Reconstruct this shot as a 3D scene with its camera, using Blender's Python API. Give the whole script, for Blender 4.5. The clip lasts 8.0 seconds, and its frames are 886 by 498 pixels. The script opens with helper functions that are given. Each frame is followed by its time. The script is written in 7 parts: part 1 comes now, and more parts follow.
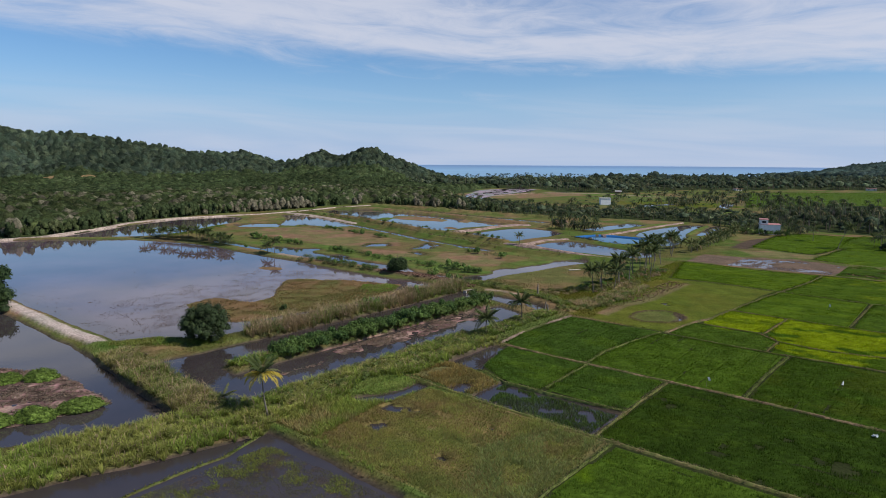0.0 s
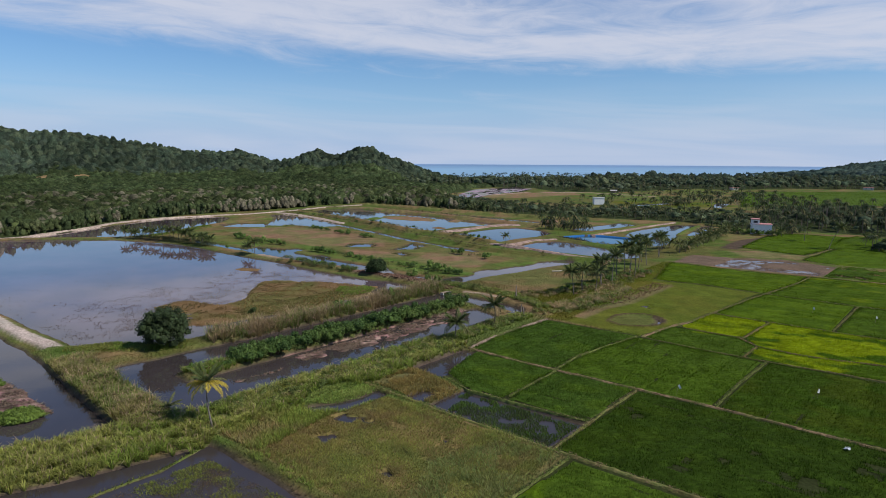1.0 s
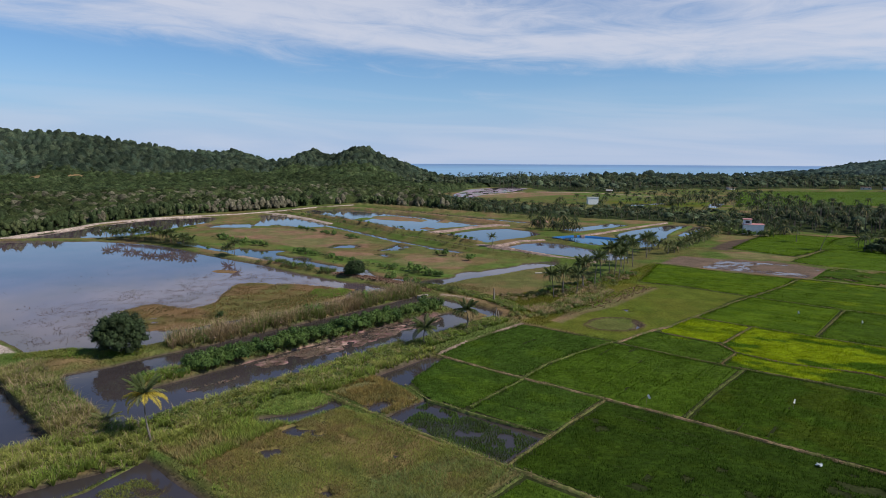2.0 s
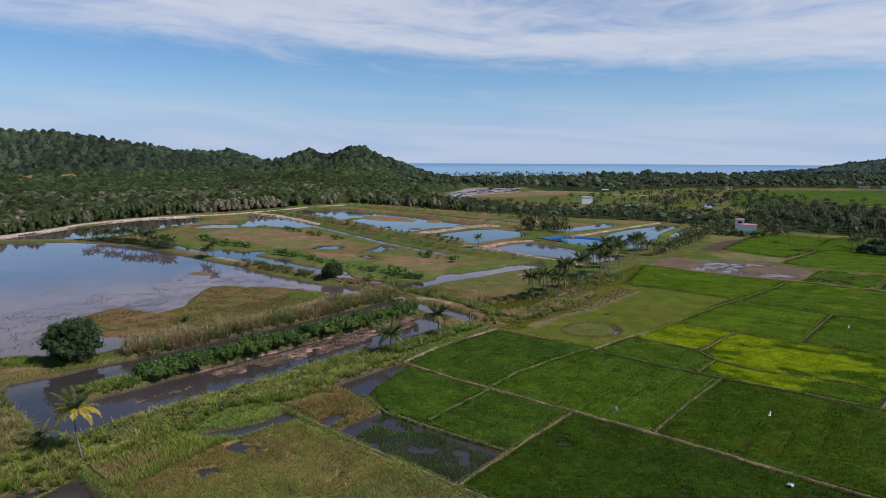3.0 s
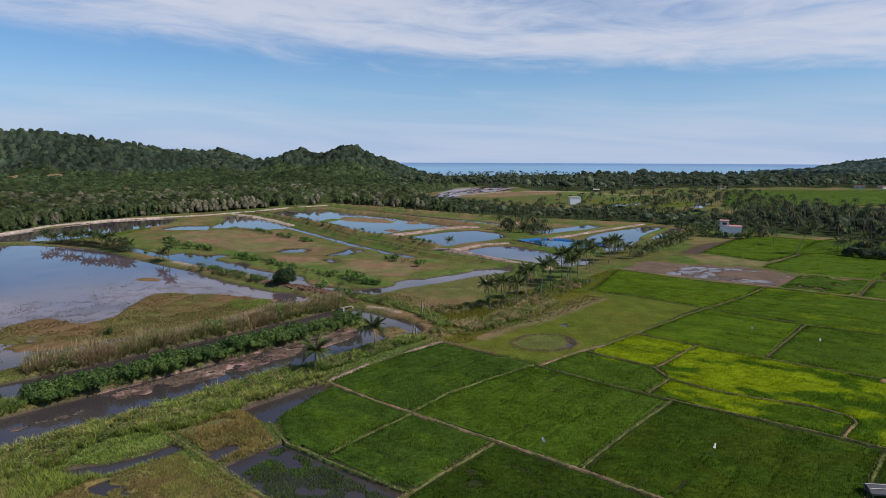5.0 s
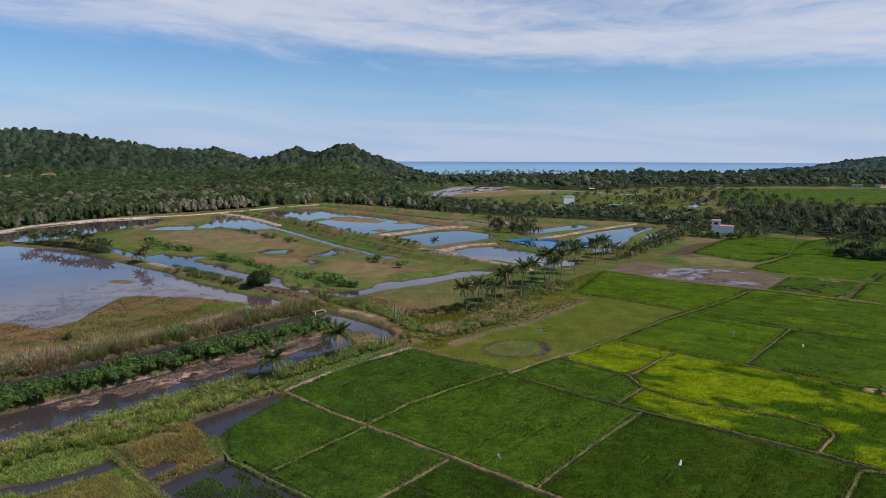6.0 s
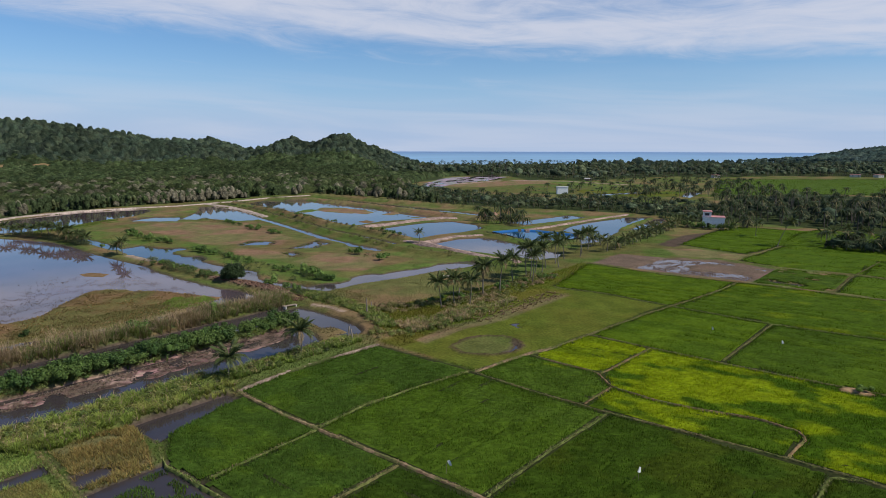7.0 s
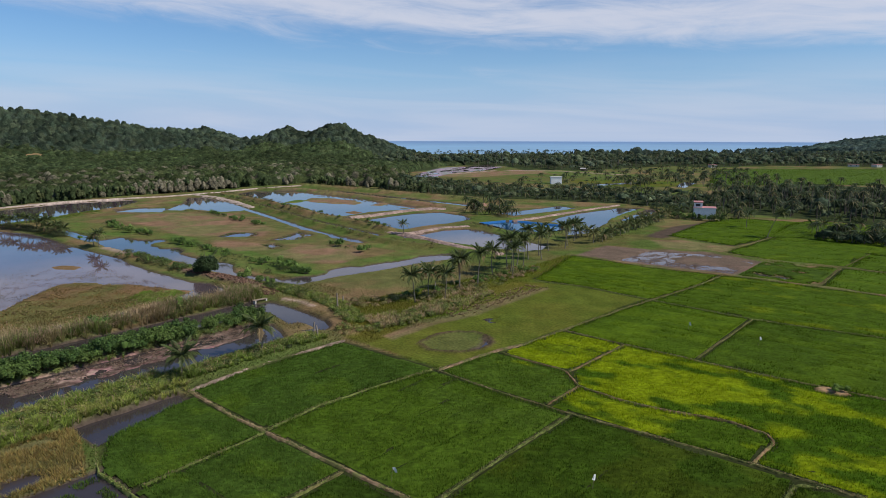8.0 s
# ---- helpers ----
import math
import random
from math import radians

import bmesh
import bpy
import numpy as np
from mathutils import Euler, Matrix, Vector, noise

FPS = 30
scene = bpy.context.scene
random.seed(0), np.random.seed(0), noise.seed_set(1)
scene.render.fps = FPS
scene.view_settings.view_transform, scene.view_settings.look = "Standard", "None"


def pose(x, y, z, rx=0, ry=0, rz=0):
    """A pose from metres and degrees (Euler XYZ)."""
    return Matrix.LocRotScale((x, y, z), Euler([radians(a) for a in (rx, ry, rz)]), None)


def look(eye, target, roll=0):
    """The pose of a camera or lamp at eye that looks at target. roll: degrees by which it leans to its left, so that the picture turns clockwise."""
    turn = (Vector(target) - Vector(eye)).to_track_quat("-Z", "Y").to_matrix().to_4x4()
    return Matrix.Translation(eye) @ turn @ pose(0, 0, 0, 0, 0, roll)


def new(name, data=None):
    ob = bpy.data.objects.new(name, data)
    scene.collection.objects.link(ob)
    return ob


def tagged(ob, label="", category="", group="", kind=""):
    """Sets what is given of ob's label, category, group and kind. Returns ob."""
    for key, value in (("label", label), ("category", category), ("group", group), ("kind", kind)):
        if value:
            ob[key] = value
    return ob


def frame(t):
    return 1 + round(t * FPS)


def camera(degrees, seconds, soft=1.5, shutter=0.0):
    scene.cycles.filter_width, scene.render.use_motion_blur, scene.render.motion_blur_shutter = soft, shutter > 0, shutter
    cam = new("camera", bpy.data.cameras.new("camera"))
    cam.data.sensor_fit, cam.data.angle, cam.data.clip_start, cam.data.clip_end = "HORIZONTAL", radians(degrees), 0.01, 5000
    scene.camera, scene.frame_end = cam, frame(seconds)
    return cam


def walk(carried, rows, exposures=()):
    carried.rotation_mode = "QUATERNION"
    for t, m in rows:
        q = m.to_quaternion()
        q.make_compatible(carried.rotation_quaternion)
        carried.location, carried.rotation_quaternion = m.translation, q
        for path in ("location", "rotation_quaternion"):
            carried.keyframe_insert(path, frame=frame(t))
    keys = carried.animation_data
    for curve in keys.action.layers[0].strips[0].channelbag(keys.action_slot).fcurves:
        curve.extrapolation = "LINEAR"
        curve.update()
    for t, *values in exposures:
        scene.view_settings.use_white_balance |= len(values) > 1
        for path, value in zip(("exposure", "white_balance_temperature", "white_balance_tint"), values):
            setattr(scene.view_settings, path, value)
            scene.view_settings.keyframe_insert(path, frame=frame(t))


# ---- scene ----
cam = camera(69.3, 8.0, soft=0.5)
METRES, EYE, TILT, LEAN, TURN = 60.6, 36.0, 0.0, 0.0, 40.2
ROWS = [
    (0.0, 0.0, 0.0, 0.0, 0.05, -7.76, -0.33),
    (0.5, 0.0522, 0.0344, -0.0005, 0.04, -7.79, -0.32),
    (1.0, 0.104, 0.0702, -0.0009, 0.03, -7.82, -0.3),
    (1.5, 0.1555, 0.1073, -0.0015, 0.03, -7.83, -0.29),
    (3.0, 0.3062, 0.2265, -0.0003, 0.02, -7.9, -0.23),
    (3.5, 0.355, 0.2689, -0.0005, 0.02, -7.92, -0.21),
    (4.0, 0.4043, 0.3109, 0.0001, 0.01, -7.94, -0.19),
    (4.5, 0.4534, 0.3528, 0.0009, 0.0, -7.95, -0.19),
    (6.0, 0.5999, 0.4707, 0.0031, -0.01, -8.06, -0.16),
    (6.5, 0.6489, 0.5065, 0.0034, -0.01, -8.43, -0.13),
    (7.0, 0.6975, 0.5409, 0.0035, -0.03, -8.94, -0.12),
    (7.5, 0.7455, 0.5742, 0.0039, -0.04, -9.42, -0.11),
    (8.0, 0.7937, 0.6068, 0.0035, -0.04, -9.84, -0.1),
]
walk(cam, [(t, pose(0, 0, EYE, TILT, LEAN, TURN) @ pose(METRES * x, METRES * y, METRES * z, 90 + pitch, roll, yaw)) for t, x, y, z, yaw, pitch, roll in ROWS])

# ---- light ----
SUN_DIR = Vector((0.90, 0.36, 1.05)).normalized()
EXPOSURE = 0.0
scene.view_settings.exposure = EXPOSURE
world = bpy.data.worlds.new("world")
scene.world = world
world.use_nodes = True
wt = world.node_tree
wt.nodes.clear()


def wn(kind):
    return wt.nodes.new(kind)


def wmath(op, a, b=None):
    n = wn("ShaderNodeMath")
    n.operation = op
    for i, v in enumerate((a, b)):
        if v is None:
            continue
        if isinstance(v, (int, float)):
            n.inputs[i].default_value = v
        else:
            wt.links.new(v, n.inputs[i])
    return n.outputs[0]


w_out = wn("ShaderNodeOutputWorld")
w_bg = wn("ShaderNodeBackground")
w_bg.inputs["Strength"].default_value = 0.088
w_tc = wn("ShaderNodeTexCoord")
w_sep = wn("ShaderNodeSeparateXYZ")
wt.links.new(w_tc.outputs["Generated"], w_sep.inputs[0])
w_up = wmath("MAXIMUM", w_sep.outputs["Z"], 0.012)
w_vec = wn("ShaderNodeCombineXYZ")
wt.links.new(w_sep.outputs["X"], w_vec.inputs[0])
wt.links.new(w_sep.outputs["Y"], w_vec.inputs[1])
wt.links.new(w_up, w_vec.inputs[2])
w_sky = wn("ShaderNodeTexSky")
w_sky.sky_type, w_sky.sun_disc = "NISHITA", False
w_sky.sun_elevation = math.asin(SUN_DIR.z)
w_sky.sun_rotation = math.atan2(SUN_DIR.x, SUN_DIR.y)
w_sky.altitude, w_sky.air_density, w_sky.dust_density, w_sky.ozone_density = 30, 1.0, 0.35, 2.6
wt.links.new(w_vec.outputs[0], w_sky.inputs["Vector"])
# high thin cloud, drawn out across the valley's axis
HEAD = radians(130.2)
w_lat = wmath("ADD", wmath("MULTIPLY", w_sep.outputs["X"], math.sin(HEAD)), wmath("MULTIPLY", w_sep.outputs["Y"], -math.cos(HEAD)))


def wramp(src, a, b):
    m = wn("ShaderNodeMapRange")
    m.interpolation_type = "SMOOTHSTEP"
    m.inputs["From Min"].default_value, m.inputs["From Max"].default_value = a, b
    wt.links.new(src, m.inputs["Value"])
    return m.outputs["Result"]


# streaks of cirrus falling gently towards the east
w_s = wmath("ADD", w_sep.outputs["Z"], wmath("MULTIPLY", w_lat, 0.05))


def streaks(su, sv, ou, ov, detail, rough, dist):
    c = wn("ShaderNodeCombineXYZ")
    wt.links.new(wmath("ADD", wmath("MULTIPLY", w_lat, su), ou), c.inputs[0])
    wt.links.new(wmath("ADD", wmath("MULTIPLY", w_s, sv), ov), c.inputs[1])
    n = wn("ShaderNodeTexNoise")
    for k_, v_ in (("Scale", 1.0), ("Detail", detail), ("Roughness", rough), ("Distortion", dist)):
        n.inputs[k_].default_value = v_
    wt.links.new(c.outputs[0], n.inputs["Vector"])
    return n.outputs["Fac"]


w_big = streaks(1.7, 15.0, 9.4, 6.1, 4, 0.5, 0.6)
w_fine = streaks(7.0, 34.0, 7.3, 2.2, 9, 0.66, 1.0)
w_sum = wmath("ADD", wmath("MULTIPLY", w_big, 0.62), wmath("MULTIPLY", w_fine, 0.38))
# the sheet thins out towards the horizon and towards the zenith
w_layer = wmath("MULTIPLY", wramp(w_s, 0.105, 0.185), wramp(w_s, 0.36, 0.21))
w_cov = wmath("MULTIPLY", wramp(wmath("ADD", w_sum, wmath("MULTIPLY", w_layer, 0.36)), 0.60, 0.94), 0.86)
w_cov = wmath("MULTIPLY", w_cov, wramp(w_sep.outputs["Z"], 0.05, 0.12))
# pale veils low over the horizon
w_veil = wmath("MULTIPLY", wmath("MULTIPLY", wramp(streaks(2.4, 30.0, 1.7, 4.1, 5, 0.5, 0.7), 0.34, 0.66), wramp(w_sep.outputs["Z"], 0.13, 0.04)), 0.36)
w_cov = wmath("MAXIMUM", w_cov, w_veil)
w_haze = wmath("MULTIPLY", wramp(w_sep.outputs["Z"], 0.17, 0.0), 0.85)
w_mix1 = wn("ShaderNodeMixRGB")
wt.links.new(w_haze, w_mix1.inputs[0])
w_blue = wn("ShaderNodeMixRGB")
w_blue.blend_type = "MULTIPLY"
w_blue.inputs[0].default_value = 1.0
wt.links.new(w_sky.outputs[0], w_blue.inputs[1])
w_blue.inputs[2].default_value = (0.74, 1.0, 1.28, 1)
wt.links.new(w_blue.outputs[0], w_mix1.inputs[1])
w_mix1.inputs[2].default_value = (3.9, 5.8, 8.6, 1)
# whitish sea haze right above the horizon
w_low = wn("ShaderNodeMixRGB")
wt.links.new(wmath("MULTIPLY", wramp(w_sep.outputs["Z"], 0.10, 0.0), 0.8), w_low.inputs[0])
wt.links.new(w_mix1.outputs[0], w_low.inputs[1])
w_low.inputs[2].default_value = (4.7, 5.9, 8.2, 1)
w_mix = wn("ShaderNodeMixRGB")
wt.links.new(w_cov, w_mix.inputs[0])
wt.links.new(w_low.outputs[0], w_mix.inputs[1])
w_mix.inputs[2].default_value = (7.2, 7.5, 8.7, 1)
wt.links.new(w_mix.outputs[0], w_bg.inputs["Color"])
wt.links.new(w_bg.outputs[0], w_out.inputs["Surface"])

sun = new("sun", bpy.data.lights.new("sun", "SUN"))
sun.data.energy, sun.data.angle, sun.data.color = 4.2, radians(0.53), (1.0, 0.95, 0.86)
sun.matrix_world = look(SUN_DIR * 500, (0, 0, 0))

# ---- number helpers ----
rng = np.random.default_rng(7)


def hash2(i, j):
    v = np.sin(i * 127.1 + j * 311.7) * 43758.5453
    return v - np.floor(v)


def vnoise(x, y, s, o=0.0):
    x, y = np.asarray(x) / s + o * 17.31, np.asarray(y) / s - o * 9.17
    i, j = np.floor(x), np.floor(y)
    u, v = x - i, y - j
    u, v = u * u * (3 - 2 * u), v * v * (3 - 2 * v)
    return (hash2(i, j) * (1 - u) + hash2(i + 1, j) * u) * (1 - v) + (hash2(i, j + 1) * (1 - u) + hash2(i + 1, j + 1) * u) * v


def fbm(x, y, s, n=3, o=0.0):
    t, a, w = 0.0, 0.0, 1.0
    for k in range(n):
        t = t + w * vnoise(x, y, s / 2 ** k, o + k)
        a, w = a + w, w * 0.55
    return t / a


def step(a, b, x):
    u = np.clip((x - a) / (b - a), 0, 1)
    return u * u * (3 - 2 * u)


def line_dist(X, Y, pts):
    """Distance of points from an open line."""
    d = np.full(X.shape, 1e9)
    for (ax, ay), (bx, by) in zip(pts[:-1], pts[1:]):
        ex, ey = bx - ax, by - ay
        u = np.clip(((X - ax) * ex + (Y - ay) * ey) / max(ex * ex + ey * ey, 1e-9), 0, 1)
        d = np.minimum(d, np.hypot(X - ax - u * ex, Y - ay - u * ey))
    return d


def poly_dist(X, Y, pts):
    """Signed distance to a closed outline, positive inside."""
    d = line_dist(X, Y, list(pts) + [pts[0]])
    inside = np.zeros(X.shape, bool)
    for (ax, ay), (bx, by) in zip(pts, list(pts[1:]) + [pts[0]]):
        if ay != by:
            inside ^= ((ay > Y) != (by > Y)) & (X < (bx - ax) * (Y - ay) / (by - ay) + ax)
    return np.where(inside, d, -d)


def near(X, Y, pts, pad):
    xs, ys = [p[0] for p in pts], [p[1] for p in pts]
    return (X > min(xs) - pad) & (X < max(xs) + pad) & (Y > min(ys) - pad) & (Y < max(ys) + pad)


def box(x0, y0, x1, y1):
    return [(x0, y0), (x1, y0), (x1, y1), (x0, y1)]


# ---- plan ----
WATER = -0.35
PONDS = [
    # the large open pond and the ditches round it
    [(-345, 78), (-333, 92), (-322, 108), (-297, 131), (-287, 134.5), (-268, 141.5), (-248, 143), (-226, 141.6), (-207, 141.8), (-186, 142.2), (-175, 140), (-158, 139.6), (-140, 139.6),
     (-134, 142.2), (-126, 141.8), (-117, 141), (-110.3, 139.4), (-109.6, 137.6), (-114, 137), (-121, 137.2), (-124.6, 136.3), (-119, 130), (-119, 66), (-128, 53.5), (-181, 52.5), (-260, 56)],
]
PONDS += [
    [(-110.8, 53), (-101, 53), (-101, 138), (-110, 138)],
    [(-112, 53.5), (-108, 50.8), (-82, 49.5), (-82, 57.5), (-111, 58)],
    [(-95, 51.5), (-82, 52), (-82, 112), (-83, 128), (-92, 131), (-95, 110)],
    [(-107.4, 137.6), (-106.6, 141), (-100.9, 141.3), (-91.6, 140.1), (-85, 139), (-81.6, 137.6), (-80.8, 133.6), (-84.2, 132), (-89.7, 133.3), (-98.6, 135.7), (-104.3, 136.8)],
    # the pond at the dike's foot
    [(-340, -60), (-98, -60), (-93, 22), (-89, 32), (-86, 43), (-127, 46), (-184, 46), (-340, 44)],
]
PONDS += [
    # flooded field
    [(-79, 18), (-73.5, 35), (-71, 47.5), (-46, 47), (-36, 36), (-30, -10), (-78, -10)],
    [(-72.4, 62.4), (-69, 62.8), (-66.6, 66), (-66.2, 71.3), (-66.6, 76), (-69, 76), (-68.6, 71.7), (-69.6, 67.6)],
    [(-73.4, 86.5), (-72.6, 101.4), (-69.3, 101), (-66.4, 90), (-64.8, 87)],
    box(-58.6, 75.3, -37.5, 84.8),
    [(-64, 76.2), (-60.5, 76.2), (-61, 80), (-63.5, 80)],
]
PONDS += [
    # waters round the grassy island
    [(-269, 154.6), (-254, 155.2), (-234, 153.6), (-226, 152.6), (-226.5, 149.4), (-237, 149.6), (-249.5, 150.2), (-262, 151.6)],
]
PONDS += [
    [(-228, 155.6), (-229, 161), (-219, 160.7), (-214.6, 164.6), (-214, 168.6), (-208, 168.2), (-206.5, 162.8), (-202.6, 159), (-195, 159), (-190, 162.2), (-183.7, 161.8), (-181, 158.4), (-166.5, 157),
     (-155, 159.5), (-149.8, 158.3), (-142.3, 154.4), (-137.5, 153.6), (-130.4, 155.8), (-125, 157.4), (-123, 154.6), (-127.4, 152.4), (-138, 151.4), (-153.4, 150.6), (-165.7, 151.6), (-183.4, 150.4), (-202, 148.8), (-213, 148.8), (-227, 152)],
]
PONDS += [
    [(-126.4, 154.4), (-123.6, 158.8), (-123, 163), (-121, 168.8), (-124.6, 177.7), (-121.6, 182.6), (-120.9, 191.2), (-119, 194), (-119.3, 205), (-116.5, 212.6), (-113, 217.2), (-109, 211),
     (-109.6, 204.4), (-112, 194), (-113, 185.5), (-114.6, 173.8), (-116, 168.9), (-116.2, 163), (-115.2, 156), (-117.6, 154.8)],
]
PONDS += [
    [(-336.7, 112), (-342, 126), (-357, 147), (-372, 172), (-382, 195), (-379, 215), (-372, 230), (-357, 226), (-336, 206), (-326, 188), (-317, 172), (-306, 160), (-300, 150), (-306, 141), (-330, 109)],
    [(-324, 199), (-325, 209), (-315, 221), (-303, 215), (-296, 210), (-306, 201), (-312, 196)],
    [(-303.5, 216), (-330, 240), (-357, 257), (-358, 267), (-337, 265), (-313, 259), (-277, 246.6), (-271.5, 238), (-275, 228.5), (-290, 228), (-301, 226), (-295.6, 220)],
]
PONDS += [
    # the large back pond and the three small ones beside it
    [(-357, 289), (-364.6, 300), (-371, 313), (-354, 333), (-330, 330), (-280.5, 325), (-243, 316.5), (-216, 311.5), (-212.5, 300), (-216.5, 289), (-219.6, 276.5),
     (-217, 266), (-216, 258), (-223.5, 257.5), (-243, 263), (-271.5, 274.5), (-292.5, 277), (-315, 279.5), (-339, 283.4)],
]
PONDS += [
    [(-198.7, 256), (-200, 272), (-198.6, 288.6), (-192, 300.6), (-175, 297), (-163.6, 288), (-162.6, 271.6), (-165, 257), (-164.6, 244.5), (-171.4, 245), (-185.5, 252)],
    [(-156, 232), (-150.5, 244.4), (-150.8, 254.4), (-146, 262.5), (-137.5, 262), (-124, 257), (-111, 251.5), (-100, 248), (-97, 239), (-100, 232.8), (-108, 232.4), (-122.5, 232.2), (-136, 231.6), (-148, 229)],
]
PONDS += [
    [(-151.5, 279), (-147, 293.5), (-139, 295.4), (-122, 295), (-113.4, 290.6), (-114.6, 281), (-124.4, 269), (-137, 273)],
    [(-131.5, 304), (-136.6, 320), (-138.6, 342), (-135, 365), (-134, 377), (-123, 384), (-121, 357), (-116, 332), (-111.5, 317), (-106.5, 298), (-103, 282), (-106, 274), (-112, 284), (-120, 299)],
    [(-110.4, 327.7), (-114.5, 352.6), (-119.3, 378), (-116, 384), (-110.4, 365), (-107.4, 341), (-107.2, 327)],
    [(-168, 316), (-156, 312), (-149, 362), (-163, 366)],
]
PONDS += [
    # ditches along the island's back dikes
    [(-279, 247.5), (-242, 236.4), (-205, 224.2), (-175, 216.6), (-152, 212.6), (-152, 210.2), (-174, 213.6), (-205, 221), (-242, 233.2), (-277, 243.5)],
    [(-330, 274.6), (-280, 260.4), (-240, 248), (-212, 239), (-190, 235), (-160, 228.4), (-160, 226), (-190, 232), (-212, 236), (-240, 245), (-280, 257.6), (-330, 272)],
    [(-330, 352), (-262, 346), (-200, 338), (-200, 332), (-262, 340.5), (-330, 346)],
]
# far waters among the fields
FARW = [(-400, 508), (-440, 560), (-500, 700), (-512, 776), (-452, 722), (-425, 662), (-417, 577), (-380, 512)]
PONDS += [
    FARW,
    [(-167, 548), (-182, 607), (-170, 600), (-158, 542)],
    [(-228, 520), (-215, 570), (-205, 570), (-216, 516)],
    [(-51.3, 144), (-51.5, 147.6), (-52.8, 150), (-54.6, 150.8), (-53, 148.8), (-52.1, 146.6), (-52, 144.4)],
    # wheel-deep pools on the pasture and the sodden fields
    [(-203, 184), (-208, 195), (-202, 200), (-195.6, 197), (-193, 191.6), (-199, 187)],
    [(-182, 189.6), (-184.6, 201.5), (-191, 213.3), (-180.5, 209), (-176.5, 202.4), (-178.6, 195)],
    [(-175, 185.6), (-172, 190), (-165, 186.3), (-167, 181.5)],
]
# ground standing up out of the waters: outline, top, kind
ISLES = [
    ([(-153, 79), (-156, 86), (-154, 91), (-144, 92.5), (-145, 99), (-160, 112), (-164, 119), (-148, 130.5), (-130, 136.5), (-122.5, 124), (-122, 104), (-122.5, 96),
      (-124, 80), (-129, 75), (-142, 74)], -0.22, "marsh"),
    ([(-130, 33), (-121, 39), (-109, 40), (-97, 39.4), (-96, 34), (-97, 28), (-99, 23), (-112, 20), (-140, 25)], -0.15, "mudbank"),
    ([(-95, 75), (-88.5, 76), (-86.5, 95), (-86.5, 118), (-88, 128), (-95, 128)], -0.31, "mudbank"),
    ([(-92, 56), (-88, 60), (-87, 72), (-91, 75)], -0.36, "mudbank"),
]
ISLES += [
    ([(-294, 293), (-305, 309), (-297, 316), (-270, 315), (-255, 309), (-250, 297), (-265, 292), (-282, 290)], -0.2, "brown"),
    ([(-292, 277), (-301, 293), (-298, 300), (-286, 291), (-283, 279)], -0.2, "lush"),
    ([(-229, 268), (-230, 278), (-220, 276), (-217, 265)], -0.2, "marsh"),
    ([(-244, 299), (-253, 320), (-240, 315), (-234, 303)], -0.24, "brown"),
    ([(-222, 297), (-226, 306), (-218, 309), (-214, 301)], -0.24, "marsh"),
]
ISLES += [
    ([(-94, 132), (-88, 136.5), (-82.5, 135.5), (-84, 131)], 0.0, "drygrass"),
    ([(-190, 123), (-188.4, 127.8), (-182, 130.2), (-177.6, 126.1), (-183.8, 122.2)], -0.2, "marsh"),
    # wet mudflat; its pale grey also paints the sky's reflection on far shallows
    ([(-403, 514), (-440, 560), (-498, 660), (-502, 700), (-488, 737), (-462, 738), (-430, 665), (-415, 590), (-385, 515)], -0.33, "mudflat"),
]
# dikes and field bunds: line, half width, height, kind
DIKES = [
    ([(-340, 49), (-182, 49.3), (-145, 49.5), (-127, 50.3)], 1.25, 0.55, "sand"),
    ([(-128, 49.6), (-108, 47.4), (-90, 46), (-78, 45)], 2.8, 0.45, "reed"),
    ([(-96, -30), (-84, 15), (-82.5, 28), (-80, 40), (-77, 50), (-77.3, 64), (-77, 83), (-76.8, 103), (-76.8, 131)], 4.0, 0.4, "reed"),
    ([(-127, 50.5), (-124.5, 56.5), (-118, 61.5), (-114.5, 68), (-113.6, 78), (-113, 96), (-114, 120), (-114, 142)], 2.2, 0.4, "reed"),
    ([(-127, 50.5), (-124.5, 56.5), (-118, 61.5), (-114.8, 68)], 2.1, 0.42, "lush"),
    ([(-97.4, 60), (-97.2, 70), (-96.8, 100), (-96, 131)], 1.3, 0.35, "reed"),
]
DIKES += [
    # the palm dike of the large pond, its branches and the sandy road
    ([(-335, 96), (-322, 112), (-301, 135), (-290, 139), (-278, 143.5), (-264, 146.8), (-248, 146.8), (-230, 146.2), (-212, 145.2), (-193, 145.4), (-172, 145.6), (-150, 145.8), (-136, 147), (-124, 146.8), (-110, 144.6), (-98, 144.6), (-86, 142.4), (-75, 136)], 1.6, 0.45, "drygrass"),
    ([(-336, 88), (-334, 106), (-343, 120), (-359, 146), (-373, 162), (-385, 198), (-379, 229), (-373, 249), (-375, 266), (-377, 290), (-387, 328), (-385, 367)], 1.3, 0.7, "sand"),
]
